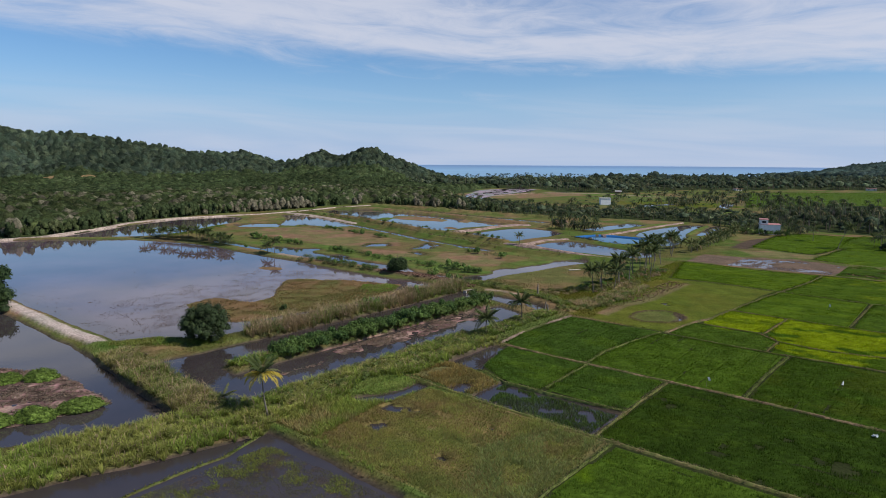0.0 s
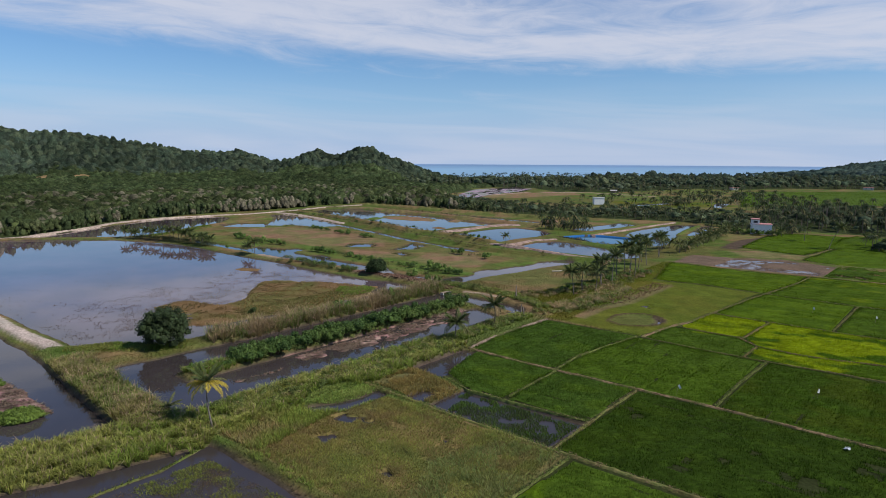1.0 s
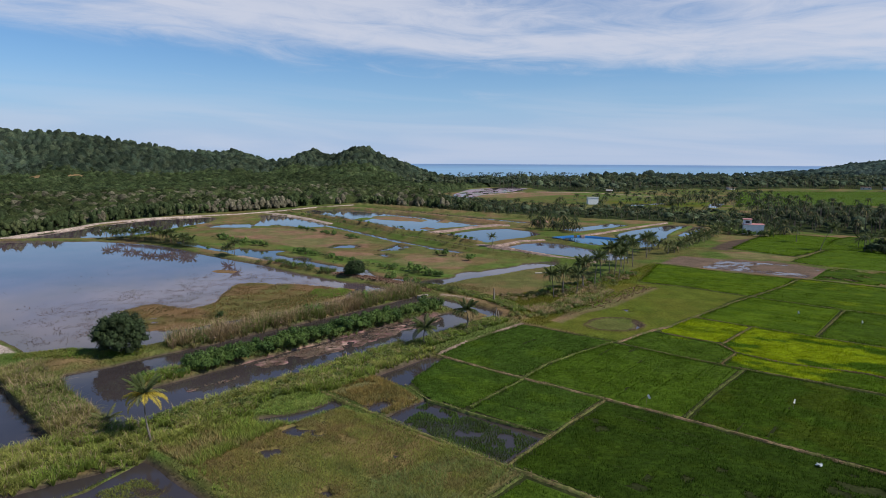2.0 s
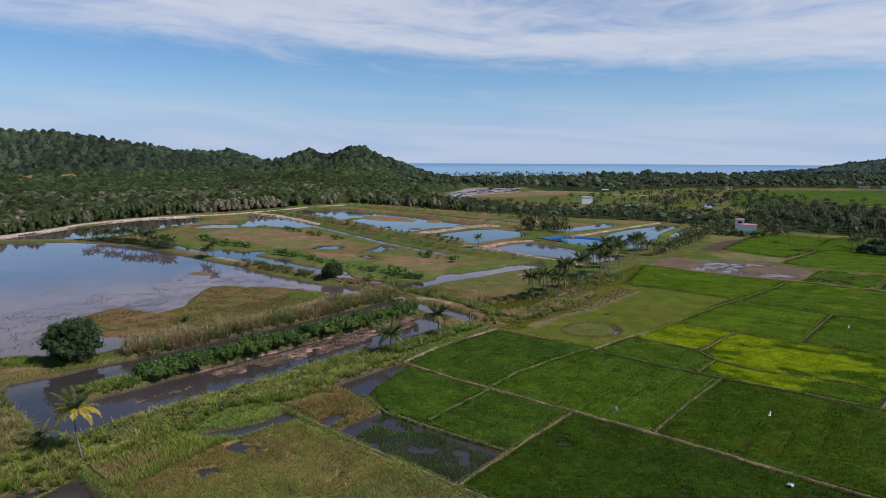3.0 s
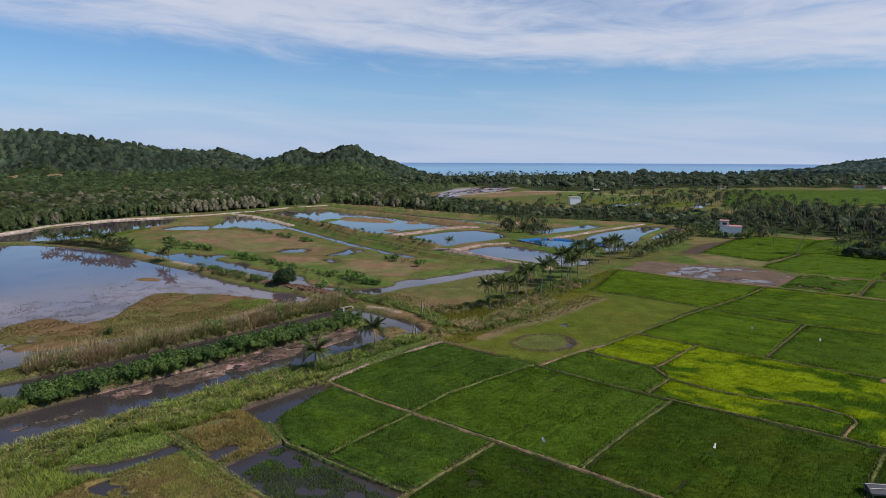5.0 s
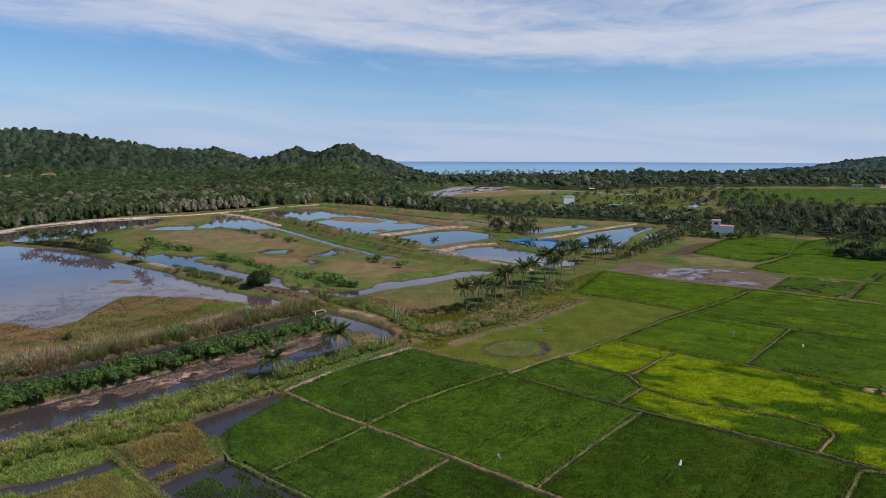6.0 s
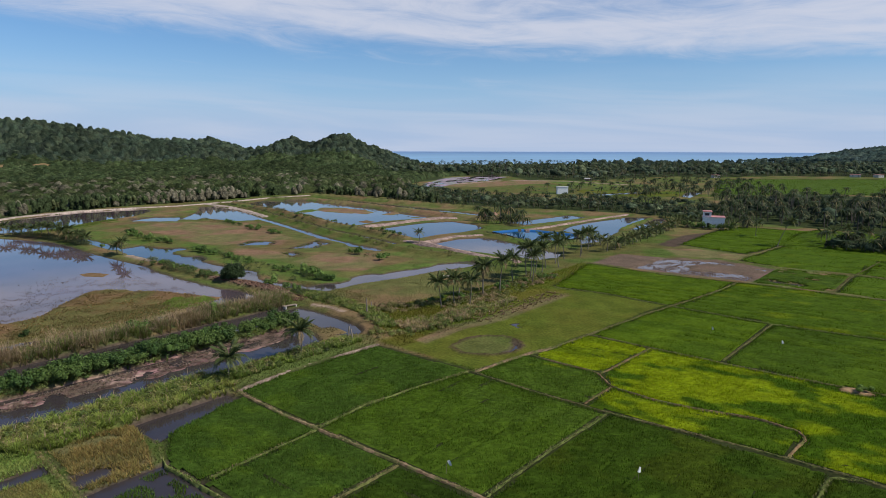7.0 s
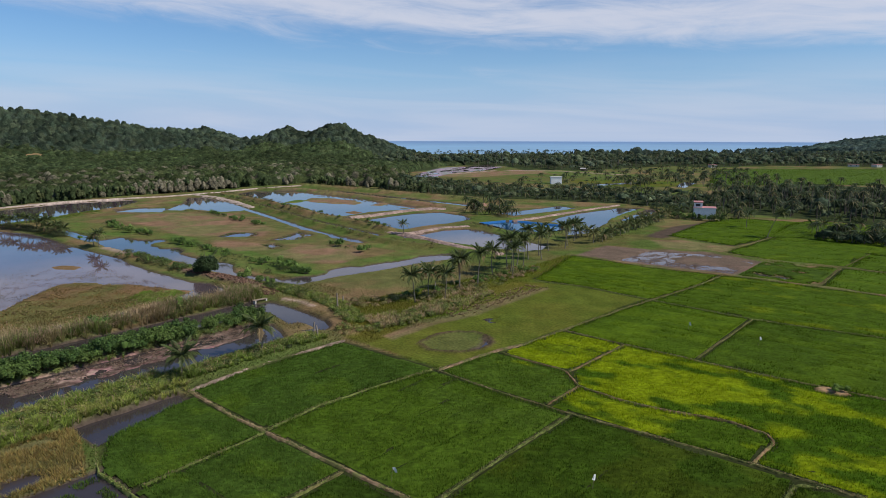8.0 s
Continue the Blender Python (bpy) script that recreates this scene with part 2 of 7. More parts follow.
DIKES += [
    ([(-385, 367), (-334, 367), (-263, 362), (-222, 361), (-190, 356)], 3.2, 1.6, "drygrass"),
    ([(-294, 142), (-300, 158), (-304, 167), (-312, 177.5)], 2.6, 0.6, "lush"),
    ([(-312, 177.5), (-323, 195), (-331, 211), (-335, 228), (-337, 242)], 2.2, 0.6, "drygrass"),
    ([(-374, 270), (-344, 269.6), (-311, 261), (-277, 250)], 1.0, 0.7, "sand"),
    ([(-368, 277), (-308, 264), (-271, 252), (-232, 240), (-205, 231), (-186, 227), (-165, 222.4), (-143, 216.5), (-121, 217.4), (-104, 220)], 1.6, 1.0, "grass"),
    ([(-366, 285), (-330, 277.6), (-291, 269.6), (-250, 257), (-219, 247), (-192, 243.6), (-163, 236)], 1.9, 1.4, "drygrass"),
]
DIKES += [
    ([(-207, 252), (-205.5, 270), (-207, 288), (-205, 307), (-197, 311)], 1.7, 1.0, "palesoil"),
    ([(-168, 238), (-161, 233.6), (-154, 234.4), (-153.4, 243), (-154.5, 256), (-148.5, 268)], 0.9, 0.7, "palesoil"),
    ([(-156, 236), (-144, 232), (-129.5, 228), (-113, 223.8), (-100, 222.4)], 1.0, 0.8, "palesoil"),
    ([(-150, 271), (-137, 267), (-122, 262), (-104, 256)], 1.6, 0.6, "lush"),
    ([(-144, 293), (-142, 308.5), (-142, 329), (-141, 350), (-139.6, 372), (-138, 388)], 0.8, 0.8, "palesoil"),
    ([(-148, 294), (-146.5, 310), (-146.5, 330), (-145, 352), (-143, 374)], 1.6, 0.7, "lush"),
    ([(-113, 324), (-118, 353), (-121.5, 381)], 0.9, 0.5, "lush"),
]
DIKES += [
    ([(-138, 388), (-122, 389), (-112, 386)], 1.6, 0.6, "grass"),
    ([(-400, 560), (-408, 650), (-353, 690), (-265, 665)], 3.0, 0.5, "palesoil"),
    ([(-376, 322), (-354, 340), (-330, 337), (-280, 331.5), (-243, 323), (-205, 316), (-185, 312)], 2.2, 1.4, "brown"),
    ([(-150, 144.8), (-137, 146.2), (-129, 147), (-121, 146.4)], 1.5, 0.9, "redsoil"),
    ([(-205, 146.4), (-197, 146.2), (-190, 146.4)], 1.1, 0.55, "sandy"),
    ([(-105, 143.4), (-100, 144.2), (-95, 143.6)], 0.6, 0.5, "sandy"),
    ([(4.2, 132.4), (1.2, 131), (1, 122), (1.5, 103)], 0.35, 0.26, "grass"),
]
DIKES += [
    ([(-61.2, 140.5), (-62.2, 146), (-60.8, 149.6), (-57.4, 152.2), (-53.4, 151.4), (-51, 149), (-50.5, 145), (-52.8, 141), (-57.6, 138.8), (-61.2, 140.5)], 0.3, 0.3, "ring"),
    ([(-1.8, 162.5), (0.3, 162.7)], 0.95, 0.32, "tan"),
    # bunds of the rice fields
    ([(-72, 102.7), (-60, 102), (-25, 102.6), (-8, 102), (30, 101)], 0.3, 0.3, "tan"),
    ([(-71.5, 102.6), (-72.6, 110), (-73.0, 116), (-72.6, 124), (-72.2, 133)], 0.27, 0.5, "sandy"),
    ([(-52.3, 102.5), (-53.3, 111), (-52.4, 120), (-50.5, 132)], 0.25, 0.28, "grass"),
    ([(-49.8, 132.6), (-48, 147), (-46.5, 152)], 0.42, 0.3, "tan"),
    ([(-46.5, 152), (-45.5, 163), (-43.5, 186), (-41.5, 200), (-39, 218), (-38, 237)], 0.28, 0.26, "path"),
]
DIKES += [
    ([(-50, 132.2), (-39, 131.4), (-25, 131.4), (-7, 132.8), (30, 132.4)], 0.22, 0.28, "path"),
    ([(-25.5, 131), (-26, 117), (-25.6, 103)], 0.22, 0.26, "grass"),
    ([(-47, 145.6), (-35, 145.2), (-33.5, 144.6), (-29.6, 140.8), (-22.5, 140), (-16.4, 140.7), (-9, 142.8), (-4.2, 142), (-3, 140), (-3.6, 133)], 0.22, 0.28, "soil"),
    ([(-32.7, 163.4), (-33.6, 145)], 0.22, 0.26, "soil"),
    ([(-29.5, 141), (-29.7, 132)], 0.22, 0.26, "soil"),
    ([(-46, 164), (-33, 163.5), (-12, 163.2), (6, 164.3), (30, 164.6)], 0.25, 0.28, "path"),
    ([(-19.9, 196), (-20.4, 164.5)], 0.2, 0.27, "path"),
    ([(-73, 197), (-60, 199.5), (-42, 197.3), (-20, 195.6), (3, 198), (30, 199)], 0.3, 0.28, "grass"),
]
DIKES += [
    ([(-15.4, 236), (-15.6, 262), (-12.5, 300)], 0.22, 0.3, "path"),
    ([(-85, 237), (-57, 234), (-31, 237.5), (30, 237)], 0.7, 0.3, "drygrass"),
    ([(-84, 264), (-69.8, 265), (-53, 271.5), (-35, 267.5), (-13, 269), (30, 266)], 0.8, 0.3, "grass"),
    ([(-49, 270), (-48.8, 276.6), (-46.2, 308), (-45.2, 316)], 0.3, 0.3, "path"),
    ([(-51.2, 86), (-52, 102)], 0.25, 0.26, "grass"),
    ([(-36.6, 74), (-37.2, 88), (-37.4, 102)], 0.26, 0.3, "path"),
    ([(-74, 76.4), (-70, 76), (-54, 75), (-36, 74.6)], 0.5, 0.2, "drygrass"),
    ([(-36, 74.6), (-13, 74.6), (15, 74.2)], 0.5, 0.36, "path"),
    ([(-65, 87), (-58, 84.6), (-47, 85), (-37, 85.6)], 0.2, 0.13, "grass"),
    ([(-33.8, 74), (-34, 62), (-33.5, 40)], 0.22, 0.26, "grass"),
]
DIKES += [
    ([(-72, 48.6), (-62, 49), (-45, 48.2), (-30, 47)], 0.6, 0.35, "grass"),
    ([(-71.6, 48), (-68.8, 40), (-69, 33), (-68, 20)], 0.2, -0.24, "grass"),
]
# narrow bunds are ridges of their own on the ground
BUNDS = [d for d in DIKES if (d[1] < 0.55 and d[2] > 0 and d[3] != "ring") or (d[3] in ("sand", "palesoil") and d[0][0] != (-340, 49) and d[1] < 2)]
DIKES = [d for d in DIKES if d not in BUNDS]
BUND_TINT = {"drygrass": (0.125, 0.12, 0.04), "sand": (0.36, 0.305, 0.23), "palesoil": (0.265, 0.205, 0.155), "path": (0.118, 0.112, 0.042), "grass": (0.11, 0.135, 0.038), "soil": (0.165, 0.112, 0.056), "sandy": (0.21, 0.17, 0.12), "tan": (0.20, 0.148, 0.08)}
# what covers flat land: outline, kind
COVERS = [
    ([(-336, 92), (-340, 125), (-388, 180), (-400, 240), (-405, 310), (-412, 400), (-480, 640), (-700, 860), (-1500, 900), (-1500, -400), (-420, -200), (-345, 30)], "forest"),
    ([(-300, 160), (-330, 200), (-303, 217), (-272, 236), (-242, 234), (-205, 222), (-154, 212), (-122, 216), (-119, 163), (-126, 158), (-183, 160), (-229, 160), (-268, 155)], "island"),
    ([(-228, 161), (-208, 168), (-183, 162), (-150, 158), (-126, 157), (-120, 169), (-119, 193), (-114, 218), (-150, 212), (-150, 208), (-130, 206), (-128, 178), (-140, 171), (-170, 176), (-190, 172), (-205, 178), (-240, 176), (-268, 173), (-290, 165), (-268, 155)], "lush"),
]
COVERS += [
    ([(-285, 181), (-296, 207), (-264, 228), (-227, 218), (-205, 211), (-190, 196), (-202, 190), (-206, 182), (-216, 177), (-241, 182), (-269, 181)], "brown"),
    ([(-197, 180), (-177, 186), (-164, 180), (-169, 172.5), (-183, 172.6)], "brown"),
    ([(-157, 176.5), (-163, 194), (-150, 204.5), (-135, 196), (-128, 182), (-137, 174.5)], "brown"),
]
COVERS += [
    ([(-66, 50), (-68, 61), (-65, 74), (-36, 74), (-34, 62), (-34, 49)], "fallow"),
    ([(-72, 77), (-71, 86), (-60, 84), (-59, 77)], "brown"),
]
COVERS += [
    ([(-116, 152), (-113, 206), (-100, 194), (-88, 162), (-95, 148)], "drygrass"),
    ([(-75, 134), (-92, 150), (-84, 215), (-85, 235), (-42, 233), (-42, 198), (-46, 164), (-50, 133)], "pasture"),
    ([(-61, 141), (-62, 146), (-60.6, 149.4), (-57.4, 152), (-53.4, 151), (-51, 149), (-50.8, 145), (-53, 141.4), (-57.6, 139.2)], "grass"),
    ([(-83, 237), (-84, 260), (-69.8, 263), (-53, 270), (-35, 264), (-35, 239), (-57, 236.5)], "mudfield"),
    ([(-70.5, 281), (-69, 289), (-49.5, 287), (-48.3, 272.6), (-63, 269)], "brown"),
    ([(-82.4, 289), (-84.6, 322), (-78, 347), (-75.6, 322), (-74.6, 288)], "ploughed"),
    ([(-77, 282.6), (-70, 287), (-48.6, 281.5), (-50, 275.5), (-65, 267.5)], "brown"),
]
COVERS += [
    (box(-2.4, 160.8, 1.1, 164.6), "soil"),
    ([(-69, 139), (-70.5, 152), (-68.5, 162), (-69, 177), (-68, 192), (-65.5, 192), (-65, 177), (-64.5, 162), (-66.5, 152), (-66, 139)], "soilgrass"),
    (box(-962, 352, -944, 380), "tan"),
    (box(-980, 304, -958, 336), "tan"),
    ([(-700, 700), (-690, 1080), (-560, 2500), (400, 2500), (200, 1060), (60, 1085), (-110, 1059), (-210, 1000), (-255, 900), (-300, 902), (-319, 830), (-334, 726), (-374, 662), (-475, 762), (-534, 724), (-536, 640)], "forest"),
    ([(-311, 370), (-263, 373), (-210, 380), (-140, 398), (-98, 372), (-92, 420), (-118, 470), (-150, 468), (-197, 482), (-232, 448), (-321, 470), (-420, 500)], "forest"),
]
COVERS += [
    ([(-8, 336), (-16, 380), (-50, 388), (-95, 392), (-118, 470), (-105, 640), (0, 640), (90, 480), (90, 336)], "forest"),
    ([(-430, 540), (-480, 740), (-374, 660), (-334, 720), (-230, 640), (-225, 510), (-320, 480)], "grass"),
    ([(-385, 522), (-412, 584), (-387, 674), (-349, 688), (-337, 652), (-354, 540)], "brown"),
    ([(-391, 700), (-300, 720), (-246, 676), (-220, 640), (-260, 600), (-330, 640)], "lush"),
    ([(-270, 560), (-215, 600), (-175, 600), (-150, 560), (-190, 520), (-225, 515)], "pasture"),
]
# albedos
KIND = {
    "grass": (0.078, 0.098, 0.025), "lush": (0.086, 0.118, 0.028), "drygrass": (0.128, 0.116, 0.044), "brown": (0.150, 0.122, 0.056), "ploughed": (0.070, 0.054, 0.036),
    "reed": (0.10, 0.12, 0.035), "marsh": (0.118, 0.100, 0.038), "mudbank": (0.185, 0.137, 0.10), "ring": (0.07, 0.056, 0.028), "redsoil": (0.118, 0.080, 0.053), "fallow": (0.125, 0.128, 0.038), "mudflat": (0.22, 0.21, 0.21), "mud": (0.062, 0.05, 0.036),
    "sand": (0.37, 0.325, 0.255), "sandy": (0.27, 0.215, 0.145), "palesoil": (0.33, 0.24, 0.185), "path": (0.128, 0.112, 0.048), "soil": (0.125, 0.092, 0.042), "tan": (0.30, 0.205, 0.10),
    "forest": (0.035, 0.05, 0.017), "island": (0.104, 0.104, 0.035), "pasture": (0.078, 0.098, 0.014), "soilgrass": (0.12, 0.108, 0.045),
    "mudfield": (0.118, 0.090, 0.060), "rice": (0.026, 0.034, 0.011),
}
# ridge of the wooded hills: east, north, height
RIDGE = [(-1260, 120, 96), (-1230, 225, 95), (-1185, 320, 84), (-1160, 375, 70), (-1125, 420, 70), (-1090, 500, 57), (-1050, 580, 42), (-1005, 650, 43),
         (-980, 695, 27), (-945, 712, 30), (-910, 740, 46), (-875, 762, 38), (-840, 795, 55), (-805, 820, 34), (-765, 845, 15), (-735, 855, 1)]
RIDGE_EAST = [(-465, 2250, 0), (-380, 2215, 9), (-285, 2180, 32), (-210, 2190, 40), (-50, 2200, 48)]


RICE = []
MUD = [(-71, 237.8), (-70.5, 262.5), (-53, 269.5), (-35.5, 263.5), (-35.5, 239.6)]


def hills(X, Y):
    H = np.zeros(X.shape)
    for ridge, width in ((RIDGE, 120.0), (RIDGE_EAST, 150.0)):
        best, top = np.full(X.shape, 1e9), np.zeros(X.shape)
        for (ax, ay, ah), (bx, by, bh) in zip(ridge[:-1], ridge[1:]):
            ex, ey = bx - ax, by - ay
            u = np.clip(((X - ax) * ex + (Y - ay) * ey) / (ex * ex + ey * ey), 0, 1)
            d = np.hypot(X - ax - u * ex, Y - ay - u * ey)
            top = np.where(d < best, ah + u * (bh - ah), top)
            best = np.minimum(best, d)
        gully = 0.8 + 0.5 * fbm(X, Y, 90, 3, 5)
        prof = np.exp(-(best / (width * gully)) ** 1.6)
        prof = np.maximum(prof - 0.05, 0) / 0.95 + (fbm(X, Y, 48, 3, 8) - 0.5) * 0.75 * np.clip(best / width, 0, 1) * prof
        H = np.maximum(H, top * prof)
    return H


def lie(X, Y, paint=False):
    """Height of the ground, and its colour where asked for."""
    wx = X + (fbm(X, Y, 6, 3, 1) - 0.5) * 1.3
    wy = Y + (fbm(X, Y, 6, 3, 2) - 0.5) * 1.3
    # ragged shores round the grassy island
    rag = 5.0 * step(-240, -225, X) * step(-112, -122, X) * step(149, 158, Y) * step(222, 214, Y)
    px = wx + (fbm(X, Y, 9, 3, 31) - 0.5) * rag
    py = wy + (fbm(X, Y, 9, 3, 32) - 0.5) * rag
    Z = (fbm(X, Y, 5, 3, 3) - 0.5) * 0.16
    C = np.empty(X.shape + (3,))
    C[:] = KIND["grass"]
    if paint:
        k = step(0.42, 0.62, fbm(X, Y, 30, 4, 8))[..., None]
        C = C * (1 - k) + np.array(KIND["drygrass"]) * k
        for pts, kind in COVERS + [(p, "rice") for p in RICE]:
            m = near(X, Y, pts, 4)
            d = poly_dist(wx[m], wy[m], pts)
            k = (step(-1.9, -1.2, d) if kind == "rice" else step(-0.6, 0.6, d))[:, None]
            C[m] = C[m] * (1 - k) + np.array(KIND[kind]) * k
    for pts in PONDS:
        m = near(X, Y, pts, 4)
        d = poly_dist(px[m], py[m], pts)
        dip = step(-1.0, 1.6, d)
        Z[m] = Z[m] * (1 - dip) - 1.0 * dip
        if paint:
            k = step(-0.9, 0.0, d)[:, None]
            C[m] = C[m] * (1 - k) + np.array(KIND["mud"]) * k
    for pts, top, kind in ISLES:
        m = near(X, Y, pts, 4)
        d = poly_dist(wx[m], wy[m], pts)
        up = step(-1.0, 2.2, d)
        lump = top + (fbm(X[m], Y[m], 4, 3, 6) - 0.5) * 0.42
        if kind == "mudbank":
            lump = lump + (fbm(X[m], Y[m] * 0.7, 1.6, 3, 16) - 0.5) * 0.5
        Z[m] = np.maximum(Z[m], -1.0 + (lump + 1.0) * up)
        if paint:
            k = step(-0.5, 0.5, d)[:, None]
            shade = np.array(KIND[kind])[None] * np.ones((m.sum(), 1))
            if kind == "mudbank":
                shade = shade * (0.3 + 1.1 * step(0.3, 0.7, fbm(X[m], Y[m] * 0.6, 1.5, 3, 82)))[:, None]
            C[m] = C[m] * (1 - k) + shade * k
    # weed beds that come up through the shallow water of the big pond and of the flooded field
    for pts, lift in ((box(-250, 56, -119, 134), 0.42),):
        m = near(X, Y, pts, 0)
        east = step(pts[0][0], pts[1][0] - 10, X[m]) if lift < 0.5 else 1.0
        n = fbm(X[m], Y[m], 7 if lift < 0.5 else 3, 4, 9)
        lo = 0.52 if lift < 0.5 else 0.44
        k = step(lo, lo + 0.12, n) * lift * east
        Z[m] = np.maximum(Z[m], np.minimum(Z[m] + k * 1.35, -0.22))
        if paint:
            k = (step(lo, lo + 0.08, n) * east)[:, None] * 0.8
            C[m] = C[m] * (1 - k) + np.array(KIND["marsh"]) * k
    # puddles left in the ploughed mud and in the half-flooded rice
    m = near(X, Y, MUD, 0)
    Z[m] -= 0.75 * step(0, 3, poly_dist(X[m], Y[m], MUD)) * step(0.30, 0.42, fbm(X[m] * 0.5, Y[m], 6.0, 3, 14)) * (0.42 + 0.5 * vnoise(X[m], Y[m], 2.2, 24))
    m = near(X, Y, box(-66, 50, -44, 70), 0)
    Z[m] -= step(0.66, 0.74, fbm(X[m] * 0.6, Y[m], 2.6, 3, 23)) * 0.5
    WET = [(-35, 243.6), (-32.4, 249.7), (-23.6, 246.5), (-19, 240), (-23.5, 238.6)]
    m = near(X, Y, WET, 0)
    Z[m] -= step(0.36, 0.5, fbm(X[m], Y[m], 3, 3, 14)) * 0.55 * step(0, 2, poly_dist(X[m], Y[m], WET))
    m = near(X, Y, box(-64, 158, -54, 167), 0)
    Z[m] -= step(0.6, 0.66, fbm(X[m], Y[m] * 1.6, 3.4, 3, 15.3)) * 0.42 * step(0, 2, poly_dist(X[m], Y[m], box(-64, 158, -54, 167)))
    for pts, half, top, kind in DIKES:
        m = near(X, Y, pts, half + 4)
        wob = 0.35 if half < 1 else 0.75
        d = line_dist(X[m] * (1 - wob) + wx[m] * wob, Y[m] * (1 - wob) + wy[m] * wob, pts)
        slope = 0.45 if half < 1 else 1.6
        up = 1 - step(half, half + slope, d)
        Z[m] = np.maximum(Z[m], (top + 1.0 + (fbm(X[m], Y[m], 2.5, 2, 4) - 0.5) * 0.14) * up - 1.0)
        if paint:
            k = (1 - step(half * 0.85, half + slope * 0.5, d))[:, None]
            C[m] = C[m] * (1 - k) + np.array(KIND[kind]) * k
    R = np.hypot(X, Y)
    shore = step(1500, 1620, R)
    Z = Z * (1 - shore) - 4 * shore
    if (R > 500).any():
        Z = Z + hills(X, Y) * (R > 450)
    if not paint:
        return Z
    # ragged patches of greener and browner growth
    h = step(0.36, 0.64, fbm(X, Y, 11, 4, 12))[..., None]
    veg = ((C[..., 1] > 0.09) & (C[..., 1] > 0.7 * C[..., 0]) & (C[..., 0] < 0.23))[..., None]
    even = near(X, Y, box(-68, 134, -42, 200), 0)[..., None]
    h = np.where(even, 0.55 + (h - 0.5) * 0.3, h)
    C = np.where(veg, C * (np.array((1.2, 0.96, 1.15)) * (1 - h) + np.array((0.86, 1.04, 0.85)) * h), C)
    g = (fbm(X, Y, 3.2, 3, 11) - 0.5)[..., None]
    C = C * (1 + g * np.array((0.5, 0.36, 0.42)))
    return Z, np.clip(C, 0.005, 0.9)


# ---- mesh helpers ----
def mesh_of(name, V, F, tint=None, smooth=False):
    V, F = np.asarray(V, np.float32), np.asarray(F, np.int32)
    me = bpy.data.meshes.new(name)
    n, (m, k) = len(V), F.shape
    me.vertices.add(n)
    me.vertices.foreach_set("co", V.ravel())
    me.loops.add(m * k)
    me.loops.foreach_set("vertex_index", F.ravel())
    me.polygons.add(m)
    me.polygons.foreach_set("loop_start", np.arange(m, dtype=np.int32) * k)
    me.polygons.foreach_set("loop_total", np.full(m, k, np.int32))
    if smooth:
        me.polygons.foreach_set("use_smooth", np.ones(m, bool))
    me.update(calc_edges=True)
    if tint is not None:
        a = me.attributes.new("tint", "FLOAT_COLOR", "POINT")
        rgba = np.ones((n, 4), np.float32)
        rgba[:, :3] = tint
        a.data.foreach_set("color", rgba.ravel())
    return me


def thing(name, me, material, label, category, group="", kind="", at=None):
    me.materials.clear()
    me.materials.append(material)
    ob = new(name, me)
    if at is not None:
        ob.matrix_basis = at
    return tagged(ob, label, category, group, kind)


def part(name, data, material, parent, label="", at=None):
    """A mesh or bmesh as one object under a thing."""
    if isinstance(data, bmesh.types.BMesh):
        me = bpy.data.meshes.new(name)
        data.to_mesh(me)
        data.free()
    else:
        me = data
    if material is not None and not me.materials:
        me.materials.append(material)
    ob = new(name, me)
    ob.parent = parent
    if at is not None:
        ob.matrix_basis = at
    if label:
        ob["label"] = label
    return ob


def unit(v):
    return v / np.maximum(np.linalg.norm(v, axis=-1, keepdims=True), 1e-6)


def blades(P, H, width, n, tint, lean=0.45, vary=0.25):
    """Tufts of n pointed blades at each of the points P, joined."""
    N = len(P)
    P, H = np.repeat(P, n, 0), np.repeat(np.broadcast_to(H, N), n) * rng.uniform(0.7, 1.15, N * n)
    T = np.repeat(np.broadcast_to(tint, (N, 3)), n, 0) * (1 + rng.uniform(-vary, vary, (N * n, 1)))
    T = T * (1 + rng.uniform(-0.12, 0.12, (N * n, 3)))
    a = rng.uniform(0, 2 * np.pi, N * n)
    d = np.stack([np.cos(a), np.sin(a), 0 * a], 1)
    s = np.stack([-np.sin(a), np.cos(a), 0 * a], 1)
    w = width * rng.uniform(0.6, 1.3, N * n)[:, None]
    foot = P + d * w * 0.3
    tip = P + d * (lean * H * rng.uniform(0.3, 1.6, N * n))[:, None]
    tip[:, 2] += H
    V = np.stack([foot - s * w * 0.5, foot + s * w * 0.5, tip], 1).reshape(-1, 3)
    return V, np.arange(len(V)).reshape(-1, 3), np.repeat(T, 3, 0)


